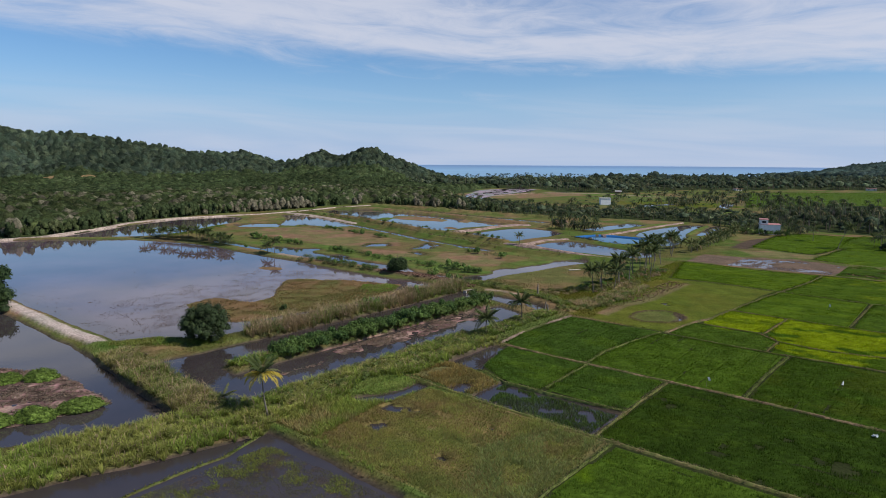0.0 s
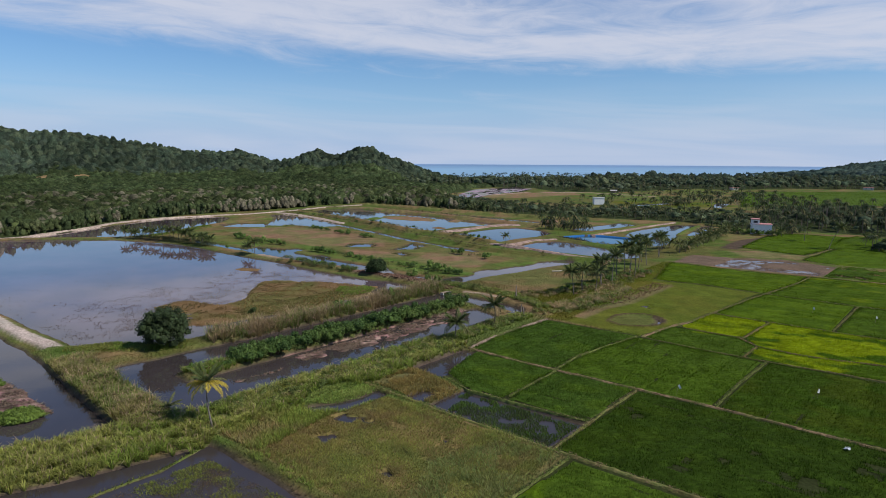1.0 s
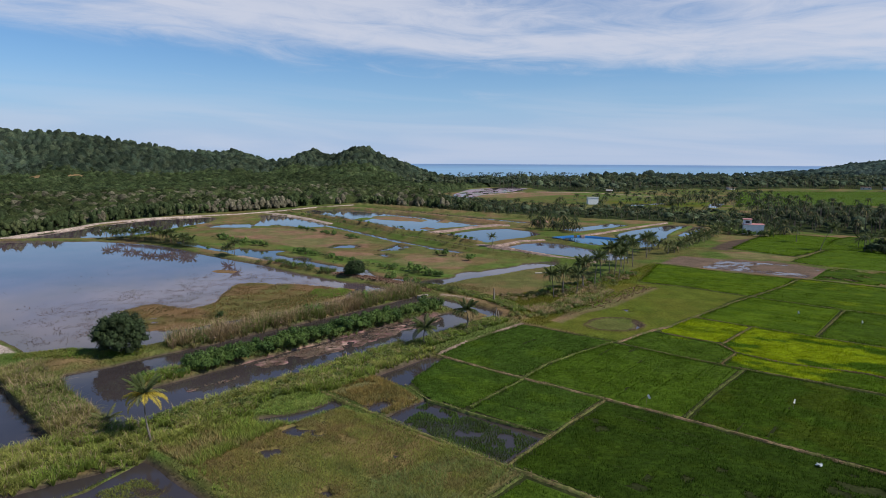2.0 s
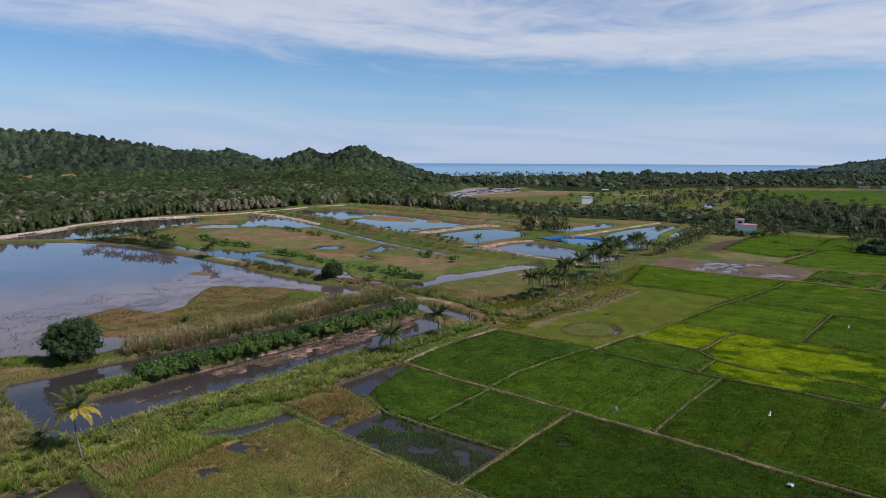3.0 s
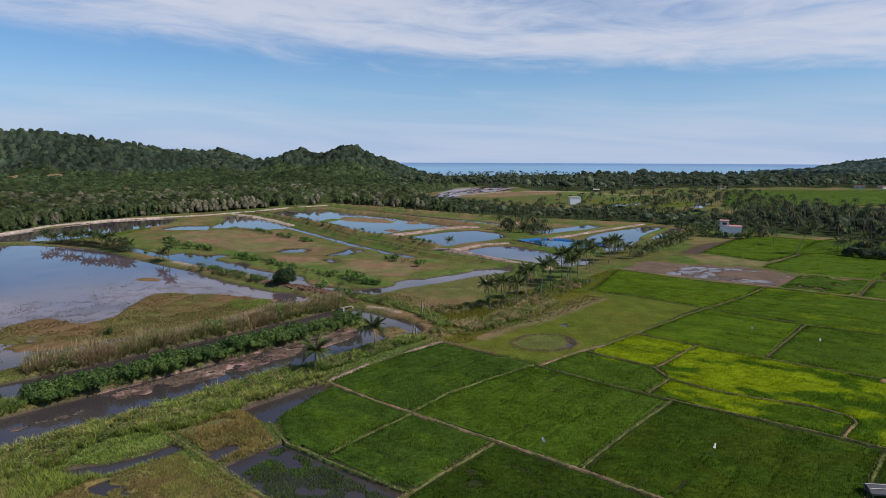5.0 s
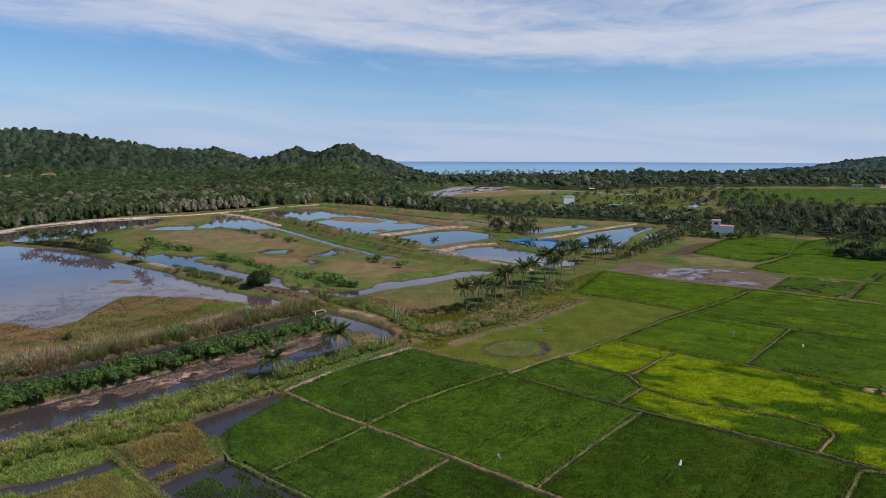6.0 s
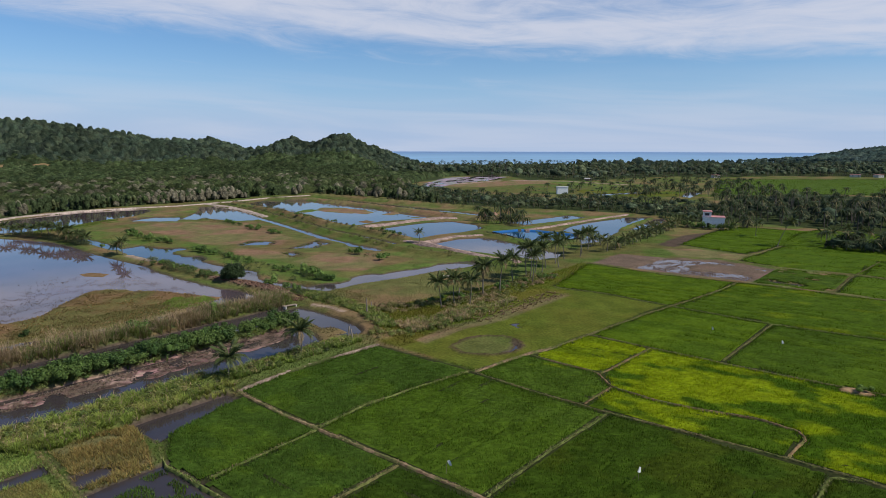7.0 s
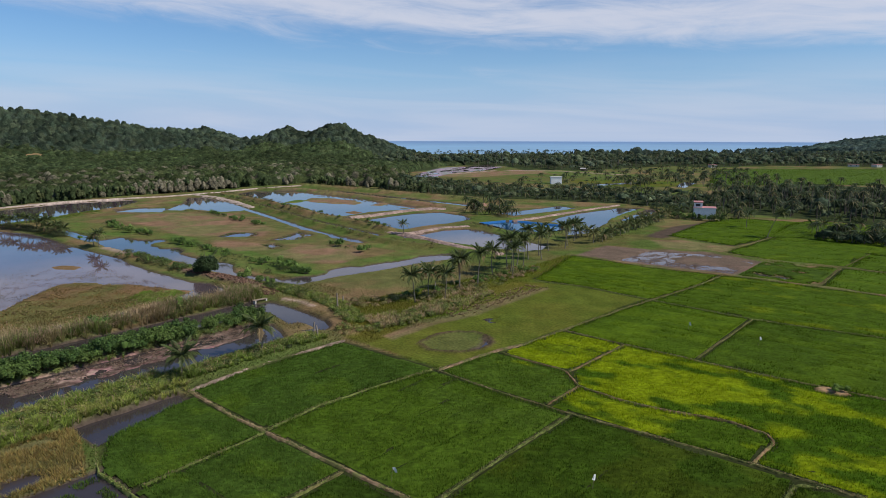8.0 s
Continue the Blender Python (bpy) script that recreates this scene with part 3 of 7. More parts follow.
def clumps(P, H, n, width, tint, spread=0.8, dry=0.18):
    """Tussocks of n arching blades at each of the points P, joined; some blades are dry."""
    N = len(P)
    H = np.repeat(np.broadcast_to(H, N), n) * rng.uniform(0.55, 1.15, N * n)
    T = np.repeat(np.broadcast_to(tint, (N, 3)) * rng.uniform(0.75, 1.25, (N, 1)), n, 0) * rng.uniform(0.84, 1.16, (N * n, 1))
    dry_ = rng.random(N * n) < dry
    H = np.where(dry_, H * 1.25, H)
    T = np.where(dry_[:, None], np.array((0.36, 0.29, 0.17)) * rng.uniform(0.6, 1.1, (N * n, 1)), T)
    a = rng.uniform(0, 2 * np.pi, N * n)
    d = np.stack([np.cos(a), np.sin(a), 0 * a], 1)
    s = np.stack([-np.sin(a), np.cos(a), 0 * a], 1)
    w = width * rng.uniform(0.6, 1.3, N * n)[:, None]
    out = (H * spread * rng.uniform(0.15, 1.0, N * n))[:, None]
    up = np.array((0, 0, 1.0)) * H[:, None]
    foot = np.repeat(P, n, 0) + d * 0.12
    knee = foot + d * out * 0.45 + up * 0.72
    tip = foot + d * out * 1.15 + up * rng.uniform(0.55, 1.05, (N * n, 1))
    V = np.stack([foot - s * w * 0.4, foot + s * w * 0.4, knee + s * w * 0.5, knee - s * w * 0.5, tip], 1).reshape(-1, 3)
    F = (np.arange(N * n)[:, None, None] * 5 + np.array([(0, 1, 2), (0, 2, 3), (3, 2, 4)])).reshape(-1, 3)
    return V, F, np.repeat(T, 5, 0)


def leaves(C, R, n, size, tint, low=-0.35, core=0.55, vary=0.35, slim=0.5, jitter=0.55):
    """Clumps of n leaf sprays filling ellipsoids with centres C and radii R, joined."""
    N = len(C)
    d = unit(rng.normal(size=(N, n, 3)))
    d[..., 2] = np.where(d[..., 2] < low, -d[..., 2], d[..., 2])
    f = rng.uniform(core, 1.05, (N, n, 1))
    pos = C[:, None] + d * f * R[:, None]
    nor = unit(d + rng.normal(size=(N, n, 3)) * jitter + np.array((0, 0, 0.35)))
    t1 = unit(np.cross(nor, rng.normal(size=(N, n, 3))))
    t2 = np.cross(nor, t1)
    s = (np.broadcast_to(size, N)[:, None, None]) * rng.uniform(0.55, 1.35, (N, n, 1))
    V = np.stack([pos - t1 * s, pos + t2 * s * slim, pos + t1 * s * 0.9 - nor * s * 0.25, pos - t2 * s * slim], 2).reshape(-1, 3)
    T = np.broadcast_to(tint, (N, 3))[:, None] * (1 + rng.uniform(-vary, vary, (N, n, 1)))
    T = np.repeat(T.reshape(-1, 3), 4, 0)
    return V, np.arange(len(V)).reshape(-1, 4), T


def ball():
    bm = bmesh.new()
    bmesh.ops.create_icosphere(bm, subdivisions=1, radius=1.0)
    v = np.array([x.co[:] for x in bm.verts])
    f = np.array([[x.index for x in p.verts] for p in bm.faces if p.calc_center_median().z > -0.45])
    bm.free()
    return v, f


BALL_V, BALL_F = ball()


def lumps(C, R, tint, rough=0.35):
    """Uneven leafy masses that fill the hearts of crowns, joined."""
    N, n = len(C), len(BALL_V)
    k = 1 + rng.uniform(-rough, rough, (N, n, 1))
    V = (C[:, None] + BALL_V[None] * k * R[:, None]).reshape(-1, 3)
    F = (np.arange(N)[:, None, None] * n + BALL_F[None]).reshape(-1, 3)
    T = np.repeat(np.broadcast_to(tint, (N, 3)), n, 0) * (1 + rng.uniform(-0.25, 0.25, (N * n, 1)))
    return V, F, T


def tubes(A, B, ra, rb, tint, sides=5):
    """Tapered sticks from A to B, joined."""
    N = len(A)
    ax = unit(B - A)
    s = unit(np.cross(ax, np.array((0.31, 0.87, 0.2))))
    t = np.cross(ax, s)
    ang = np.arange(sides) * 2 * np.pi / sides
    ring = s[:, None] * np.cos(ang)[None, :, None] + t[:, None] * np.sin(ang)[None, :, None]
    V = np.concatenate([A[:, None] + ring * np.reshape(ra, (-1, 1, 1)), B[:, None] + ring * np.reshape(rb, (-1, 1, 1))], 1).reshape(-1, 3)
    i = np.arange(sides)
    f = np.stack([i, (i + 1) % sides, (i + 1) % sides + sides, i + sides], 1)
    F = (np.arange(N)[:, None, None] * 2 * sides + f).reshape(-1, 4)
    return V, F, np.broadcast_to(tint, (len(V), 3))


def joined(*sets):
    V, F, T, o = [], [], [], 0
    mixed_ = len({f.shape[1] for _, f, _ in sets}) > 1
    for v, f, t in sets:
        if mixed_ and f.shape[1] == 3:
            f = np.concatenate([f, f[:, 2:]], 1)
        V.append(v), F.append(f + o), T.append(np.broadcast_to(t, v.shape))
        o += len(v)
    return np.concatenate(V), np.concatenate(F), np.concatenate(T)


def sown(pts, gap, pad=0.0):
    """Points strewn about gap apart inside an outline."""
    xs, ys = [p[0] for p in pts], [p[1] for p in pts]
    X, Y = np.meshgrid(np.arange(min(xs), max(xs), gap), np.arange(min(ys), max(ys), gap))
    X = X.ravel() + rng.uniform(-0.6, 0.6, X.size) * gap
    Y = Y.ravel() + rng.uniform(-0.6, 0.6, Y.size) * gap
    k = poly_dist(X, Y, pts) > pad
    return X[k], Y[k]


def along(pts, count, lo, hi):
    """Points strewn along a line, off it by lo to hi metres (to its left is positive)."""
    p = np.array(pts, float)
    seg = np.linalg.norm(p[1:] - p[:-1], axis=1)
    c = np.concatenate([[0], np.cumsum(seg)])
    u = rng.uniform(0, c[-1], count)
    i = np.clip(np.searchsorted(c, u) - 1, 0, len(seg) - 1)
    f = ((u - c[i]) / seg[i])[:, None]
    d = (p[i + 1] - p[i]) / seg[i][:, None]
    q = p[i] + (p[i + 1] - p[i]) * f + np.stack([-d[:, 1], d[:, 0]], 1) * rng.uniform(lo, hi, count)[:, None]
    return q[:, 0], q[:, 1]


def onground(X, Y, sink=0.03):
    return np.stack([X, Y, lie(X, Y) - sink], 1)


# ---- materials ----
def shader(name):
    m = bpy.data.materials.new(name)
    m.use_nodes = True
    nt = m.node_tree
    return m, nt, nt.nodes["Principled BSDF"]


def noise_node(nt, scale, detail=4, rough=0.6, coord="Object"):
    tc = nt.nodes.new("ShaderNodeTexCoord")
    n = nt.nodes.new("ShaderNodeTexNoise")
    n.inputs["Scale"].default_value, n.inputs["Detail"].default_value, n.inputs["Roughness"].default_value = scale, detail, rough
    nt.links.new(tc.outputs[coord], n.inputs["Vector"])
    return n.outputs["Fac"]


def ranged(nt, src, a, b, lo, hi):
    m = nt.nodes.new("ShaderNodeMapRange")
    for k, v in (("From Min", a), ("From Max", b), ("To Min", lo), ("To Max", hi)):
        m.inputs[k].default_value = v
    nt.links.new(src, m.inputs["Value"])
    return m.outputs["Result"]


def mixed(nt, mode, fac, a, b):
    n = nt.nodes.new("ShaderNodeMixRGB")
    n.blend_type = mode
    for i, v in enumerate((fac, a, b)):
        if isinstance(v, (int, float)):
            n.inputs[i].default_value = v
        elif isinstance(v, tuple):
            n.inputs[i].default_value = (*v, 1)
        else:
            nt.links.new(v, n.inputs[i])
    return n.outputs[0]


def bumped(nt, bsdf, src, strength, dist):
    b = nt.nodes.new("ShaderNodeBump")
    b.inputs["Strength"].default_value, b.inputs["Distance"].default_value = strength, dist
    nt.links.new(src, b.inputs["Height"])
    nt.links.new(b.outputs[0], bsdf.inputs["Normal"])


def tinted(name, rough=0.75, grain=6.0, deep=0.35, through_light=0.0, bump=0.0, gain=(1, 1, 1), gloss=0.10):
    """A matt surface coloured by the mesh's own tint, with grain."""
    m, nt, b = shader(name)
    a = nt.nodes.new("ShaderNodeAttribute")
    a.attribute_name = "tint"
    g = ranged(nt, noise_node(nt, grain, 5, 0.65), 0.3, 0.7, 1 - deep, 1 + deep)
    g2 = ranged(nt, noise_node(nt, grain * 0.11, 3), 0.3, 0.7, 0.82, 1.18)
    c = mixed(nt, "MULTIPLY", 1.0, a.outputs["Color"], g)
    c = mixed(nt, "MULTIPLY", 1.0, c, g2)
    if gain != (1, 1, 1):
        c = mixed(nt, "MULTIPLY", 1.0, c, gain)
    nt.links.new(c, b.inputs["Base Color"])
    b.inputs["Roughness"].default_value = rough
    b.inputs["Specular IOR Level"].default_value = gloss
    if bump:
        bumped(nt, b, noise_node(nt, grain, 6, 0.7), 0.8, bump)
    if through_light:
        t = nt.nodes.new("ShaderNodeBsdfTranslucent")
        nt.links.new(c, t.inputs["Color"])
        x = nt.nodes.new("ShaderNodeMixShader")
        x.inputs[0].default_value = through_light
        nt.links.new(b.outputs[0], x.inputs[1])
        nt.links.new(t.outputs[0], x.inputs[2])
        nt.links.new(x.outputs[0], nt.nodes["Material Output"].inputs["Surface"])
    return m


def plain(name, colour, rough=0.6, grain=3.0, deep=0.15, metal=0.0, bump=0.0):
    m, nt, b = shader(name)
    g = ranged(nt, noise_node(nt, grain, 5, 0.65), 0.3, 0.7, 1 - deep, 1 + deep)
    g2 = ranged(nt, noise_node(nt, grain * 7, 3), 0.3, 0.7, 1 - deep * 0.6, 1 + deep * 0.6)
    c = mixed(nt, "MULTIPLY", 1.0, mixed(nt, "MULTIPLY", 1.0, colour, g), g2)
    nt.links.new(c, b.inputs["Base Color"])
    b.inputs["Roughness"].default_value, b.inputs["Metallic"].default_value = rough, metal
    if bump:
        bumped(nt, b, noise_node(nt, grain * 3, 5), 0.5, bump)
    return m


def water_stuff(name, colour, ripple, scale, rough=0.03):
    m, nt, b = shader(name)
    if colour is None:
        a = nt.nodes.new("ShaderNodeAttribute")
        a.attribute_name = "tint"
        colour = a.outputs["Color"]
    g = ranged(nt, noise_node(nt, 0.05, 4), 0.3, 0.7, 0.7, 1.3)
    nt.links.new(mixed(nt, "MULTIPLY", 1.0, colour, g), b.inputs["Base Color"])
    b.inputs["Roughness"].default_value = rough
    b.inputs["IOR"].default_value = 1.333
    bumped(nt, b, noise_node(nt, scale, 3, 0.5), ripple, 0.05)
    return m


M_GROUND = tinted("earth_and_grass", 0.9, 2.1, 0.42, 0.0, 0.09, (1.16, 1.06, 1.14), 0.02)
# deep grain here paints the shaded gaps between leaf clusters into the colour
M_FAR = tinted("far_foliage", 0.9, 0.62, 0.62, 0.06, 1.6, (1.12, 1.05, 1.15), 0.02)
M_LEAF = tinted("foliage", 0.5, 0.8, 0.35, 0.2, 0.0, (1.18, 1.05, 1.12), 0.1)
M_RICE = tinted("rice_leaf", 0.8, 2.2, 0.3, 0.3, 0.0, (1.42, 1.36, 1.5), 0.03)
M_REED = tinted("reed_leaf", 0.7, 1.5, 0.3, 0.35, 0.0, (1.22, 1.08, 1.14), 0.04)
M_PALM = tinted("palm_leaf", 0.4, 0.6, 0.3, 0.28, 0.0, (1, 1, 1), 0.07)
M_BARK = tinted("bark", 0.85, 5.0, 0.3)
M_WATER = water_stuff("pond_water", None, 0.07, 0.9, 0.015)
M_SEA = tinted("sea_water", 0.3, 0.004, 0.12, 0.0, 0.0)
M_WHITE = plain("white_paint", (0.78, 0.78, 0.77), 0.55, 1.2, 0.10)
M_RED = plain("red_sheet", (0.44, 0.17, 0.14), 0.5, 1.5, 0.2)
M_TARP = plain("blue_liner", (0.02, 0.12, 0.32), 0.35, 1.2, 0.2)
M_DARK = plain("dark_opening", (0.03, 0.03, 0.035), 0.6, 2.0, 0.2)
M_WOOD = plain("weathered_wood", (0.22, 0.17, 0.12), 0.85, 4.0, 0.3, 0, 0.01)
M_CONC = plain("pale_concrete", (0.50, 0.47, 0.42), 0.85, 2.0, 0.2, 0, 0.01)
M_BAG = plain("white_sacking", (0.75, 0.76, 0.74), 0.6, 5.0, 0.12)
# ---- rice fields: outline, spacing, colour, second colour, its share, label ----
DEEP, MID, BRIGHT, YELLOW = (0.048, 0.088, 0.011), (0.060, 0.104, 0.010), (0.080, 0.136, 0.006), (0.170, 0.225, 0.005)
FIELDS = [
    ([(-68.4, 101.5), (-64.6, 89.6), (-57.5, 85.6), (-51.8, 86.5), (-52.5, 101.4)], 0.23, DEEP, MID, 0.42, "deep green rice standing beside a flooded corner"),
    ([(-50.6, 86.3), (-38.1, 86.4), (-38.2, 101.4), (-51.3, 101.3)], 0.23, DEEP, MID, 0.45, "deep green rice in a small square field"),
    ([(-36, 75.8), (16, 75.5), (22, 100), (-36.4, 101.5)], 0.23, (0.031, 0.058, 0.006), (0.038, 0.067, 0.006), 0.40, "dense deep green rice in a broad field with narrow bunds", 0.5, 0.27),
    ([(-33, 73.2), (-33, 48), (12, 48), (12, 73.2)], 0.23, MID, BRIGHT, 0.30, "mid green rice beside a rough marshy field"),
    ([(-72, 104), (-54.2, 103.4), (-54.3, 112), (-53.3, 120), (-51.6, 131.5), (-72.2, 131)], 0.25, DEEP, MID, 0.38, "deep green rice along a sandy dike path"),
    ([(-51.6, 103.6), (-26.4, 104), (-26.8, 117), (-26.3, 130.6), (-49.8, 131.3), (-51.5, 120), (-52.4, 111)], 0.25, (0.058, 0.102, 0.008), MID, 0.45, "deep green rice in a rectangular field"),
]
FIELDS += [
    ([(-24.9, 103.9), (20, 103.4), (22, 131.3), (-24.8, 130.6)], 0.25, (0.040, 0.074, 0.006), (0.048, 0.074, 0.006), 0.42, "mid green rice slightly mottled with olive"),
    ([(-48.5, 133.3), (-30.4, 132.5), (-30.2, 140), (-34, 144.4), (-46.8, 144.9)], 0.27, MID, YELLOW, 0.23, "green rice with lighter yellowish streaks"),
    ([(-45.8, 147), (-34.4, 146.4), (-33.5, 162.6), (-45.2, 163)], 0.27, YELLOW, (0.12, 0.17, 0.006), 0.45, "ripening yellow-green rice"),
    ([(-32, 162.5), (-32.7, 146.6), (-29, 142), (-22.4, 141), (-9.2, 144), (-3.2, 143), (-2, 134), (6, 133.8), (24, 133.4), (24, 163.8), (1.2, 163), (1.1, 160.8), (-2.4, 160.8), (-2.6, 162.4)], 0.27, YELLOW, (0.050, 0.098, 0.005), 0.40, "bright ripening yellow-green rice with darker patches"),
]
FIELDS += [
    ([(-29, 132.9), (-5, 133.8), (-4, 141), (-9.2, 141.8), (-16.5, 139.6), (-22.6, 138.9), (-28.8, 139.8)], 0.27, (0.055, 0.10, 0.006), YELLOW, 0.55, "green rice with yellow streaks inside an earthen bund"),
    ([(-44.5, 164.8), (-21.2, 164.3), (-20.8, 195), (-41.8, 196.6), (-43, 186)], 0.36, (0.056, 0.098, 0.006), (0.07, 0.116, 0.006), 0.5, "fresh green rice in a rectangular field"),
    ([(-19.6, 164.2), (22, 165.6), (22, 198), (3, 197), (-19.2, 194.8)], 0.36, (0.046, 0.082, 0.006), (0.058, 0.098, 0.006), 0.5, "fresh green rice beside a narrow bund"),
    ([(-40.6, 198.4), (-20, 196.8), (3, 199.2), (24, 200), (24, 236), (-37.3, 236), (-38.2, 218)], 0.45, (0.054, 0.094, 0.006), (0.096, 0.134, 0.006), 0.36, "light green rice with yellow drifts"),
]
FIELDS += [
    ([(-73, 200), (-60, 201), (-42.5, 199), (-40, 218), (-39, 235), (-57, 232.5), (-82, 235)], 0.45, (0.060, 0.102, 0.006), (0.075, 0.12, 0.006), 0.45, "green rice along the rough palm bank"),
    ([(-34.5, 240), (-16.5, 238.5), (-16.8, 266.5), (-34.5, 265.5)], 0.45, (0.048, 0.083, 0.01), (0.062, 0.104, 0.008), 0.4, "sparse rice in a half-flooded field", 0.5, 0.30),
    ([(-14.5, 238.5), (24, 238.5), (24, 298), (-11, 298), (-14.6, 263)], 0.8, (0.06, 0.105, 0.007), (0.075, 0.118, 0.007), 0.35, "light green rice beyond the mud field"),
    ([(-47.5, 274), (-35, 269.5), (-14, 270.5), (-11, 300), (24, 300), (24, 331), (-33, 328), (-43.4, 318)], 0.8, (0.06, 0.105, 0.007), (0.075, 0.118, 0.007), 0.35, "light green rice under the palm grove"),
]
FIELDS += [
    ([(-75, 296.5), (-51, 289.6), (-47.2, 312), (-46.5, 330), (-49.2, 357), (-46, 371), (-74, 369), (-78, 344)], 0.8, (0.058, 0.10, 0.006), (0.066, 0.112, 0.006), 0.5, "green rice in front of the white house"),
    ([(-46.8, 318.5), (-43, 319), (-33.5, 324), (-30, 345), (-10, 348), (0, 380), (-44, 380), (-46.5, 371), (-48, 357)], 0.9, (0.05, 0.086, 0.008), (0.064, 0.108, 0.006), 0.55, "green rice at the edge of a palm grove"),
    ([(-150, 566), (-231, 853), (-94, 977), (0, 900), (0, 700), (-95, 640)], 3.0, (0.064, 0.108, 0.012), (0.08, 0.12, 0.012), 0.3, "wide light green rice plain behind the palms", 0.7),
    (box(-57.6, 75.8, -38, 84), 0.19, (0.046, 0.074, 0.014), DEEP, 0.5, "thin dull green rice standing in flooded mud", 0.4, 0.42, True),
]
# parts of two fields ripen later towards the east: from, to, shift
RIPENING = {"bright ripening yellow-green rice with darker patches": (-13, 0, 0.22), "green rice with yellow streaks inside an earthen bund": (-20, -12, -0.26)}
RICE += [f[0] for f in FIELDS if len(f) < 8 or f[5].startswith("dense")]


# ---- ground and waters ----
def fan(radii, angles):
    """A sheet of rings round the origin: points and faces."""
    A, R = np.meshgrid(np.radians(angles), radii)
    n, m = len(radii), len(angles)
    i, j = np.meshgrid(np.arange(n - 1), np.arange(m), indexing="ij")
    k = (j + 1) % m
    F = np.stack([i * m + j, i * m + k, (i + 1) * m + k, (i + 1) * m + j], -1).reshape(-1, 4)
    return (R * np.cos(A)).ravel(), (R * np.sin(A)).ravel(), F[:, ::-1]


radii = np.concatenate([[0.5, 12, 25, 36], 44 * 1.02 ** np.arange(18), 62 * 1.0045 ** np.arange(240), 182 * 1.0052 ** np.arange(166), 430 * 1.012 ** np.arange(1, 70), 985 * 1.03 ** np.arange(1, 56)])
angles = np.concatenate([np.arange(78, 174, 0.24), np.arange(174, 438, 6)])
gx, gy, gf = fan(radii, angles)
gz, gc = lie(gx, gy, True)
thing("ground", mesh_of("ground", np.stack([gx, gy, gz], 1), gf, gc, True), M_GROUND,
      "muddy coastal plain with grassy dikes, bunds and wooded hills", "ground", kind="structure")

wa = np.arange(0, 360, 4.0)
wx_, wy_, wf = fan(np.concatenate([[1.0, 40], 60 * 1.03 ** np.arange(66), [500, 700, 960]]), np.arange(0, 360, 1.5))
# the big pond carries more silt than the ditches
silt = step(-116, -150, wx_) * step(50, 62, wy_) * step(146, 138, wy_)
silt = np.maximum(silt, 0.5 * step(150, 190, wy_))[:, None]
wt = np.array((0.046, 0.037, 0.036)) * (1 - silt) + np.array((0.108, 0.076, 0.086)) * silt
thing("water", mesh_of("water", np.stack([wx_, wy_, np.full(wx_.shape, WATER)], 1), wf, wt), M_WATER,
      "still murky brown pond water mirroring the sky", "water", kind="structure")
sr = np.array([1480.0, 1600, 1900, 2400, 3200, 4000, 4950])
sx, sy, sf = fan(sr, wa)
sr_ = np.hypot(sx, sy)
sz = np.interp(sr_, [1480, 1700, 4950], [-0.6, 0.0, 11.0])
# shoals are turquoise, the deep water is blue
deep = step(2300, 4600, sr_)[:, None]
sc = np.array((0.185, 0.34, 0.48)) * (1 - deep) + np.array((0.095, 0.20, 0.39)) * deep
thing("sea", mesh_of("sea", np.stack([sx, sy, sz], 1), sf, sc), M_SEA, "calm turquoise to blue sea reaching the horizon", "sea", kind="structure")

# ---- rice ----
def clear_of_bunds(X, Y, gap):
    ok = np.ones(X.shape, bool)
    for pts, half, _, kind in BUNDS:
        m = near(X, Y, pts, 2)
        ok[m] &= line_dist(X[m], Y[m], pts) > half * 0.6 + gap
    return ok


def lane_off(X, Y):
    """Distance from the faint lanes between plantings; they follow the longer bunds."""
    across = np.where((Y > 102) & (Y < 132), X + Y * 0.02, Y)
    d = np.abs((across + (vnoise(X, Y, 18, 4) - 0.5) * 0.7) % 3.7 - 1.85)
    return np.where(vnoise(X, Y, 9, 7) > 0.42, d, 9.0)


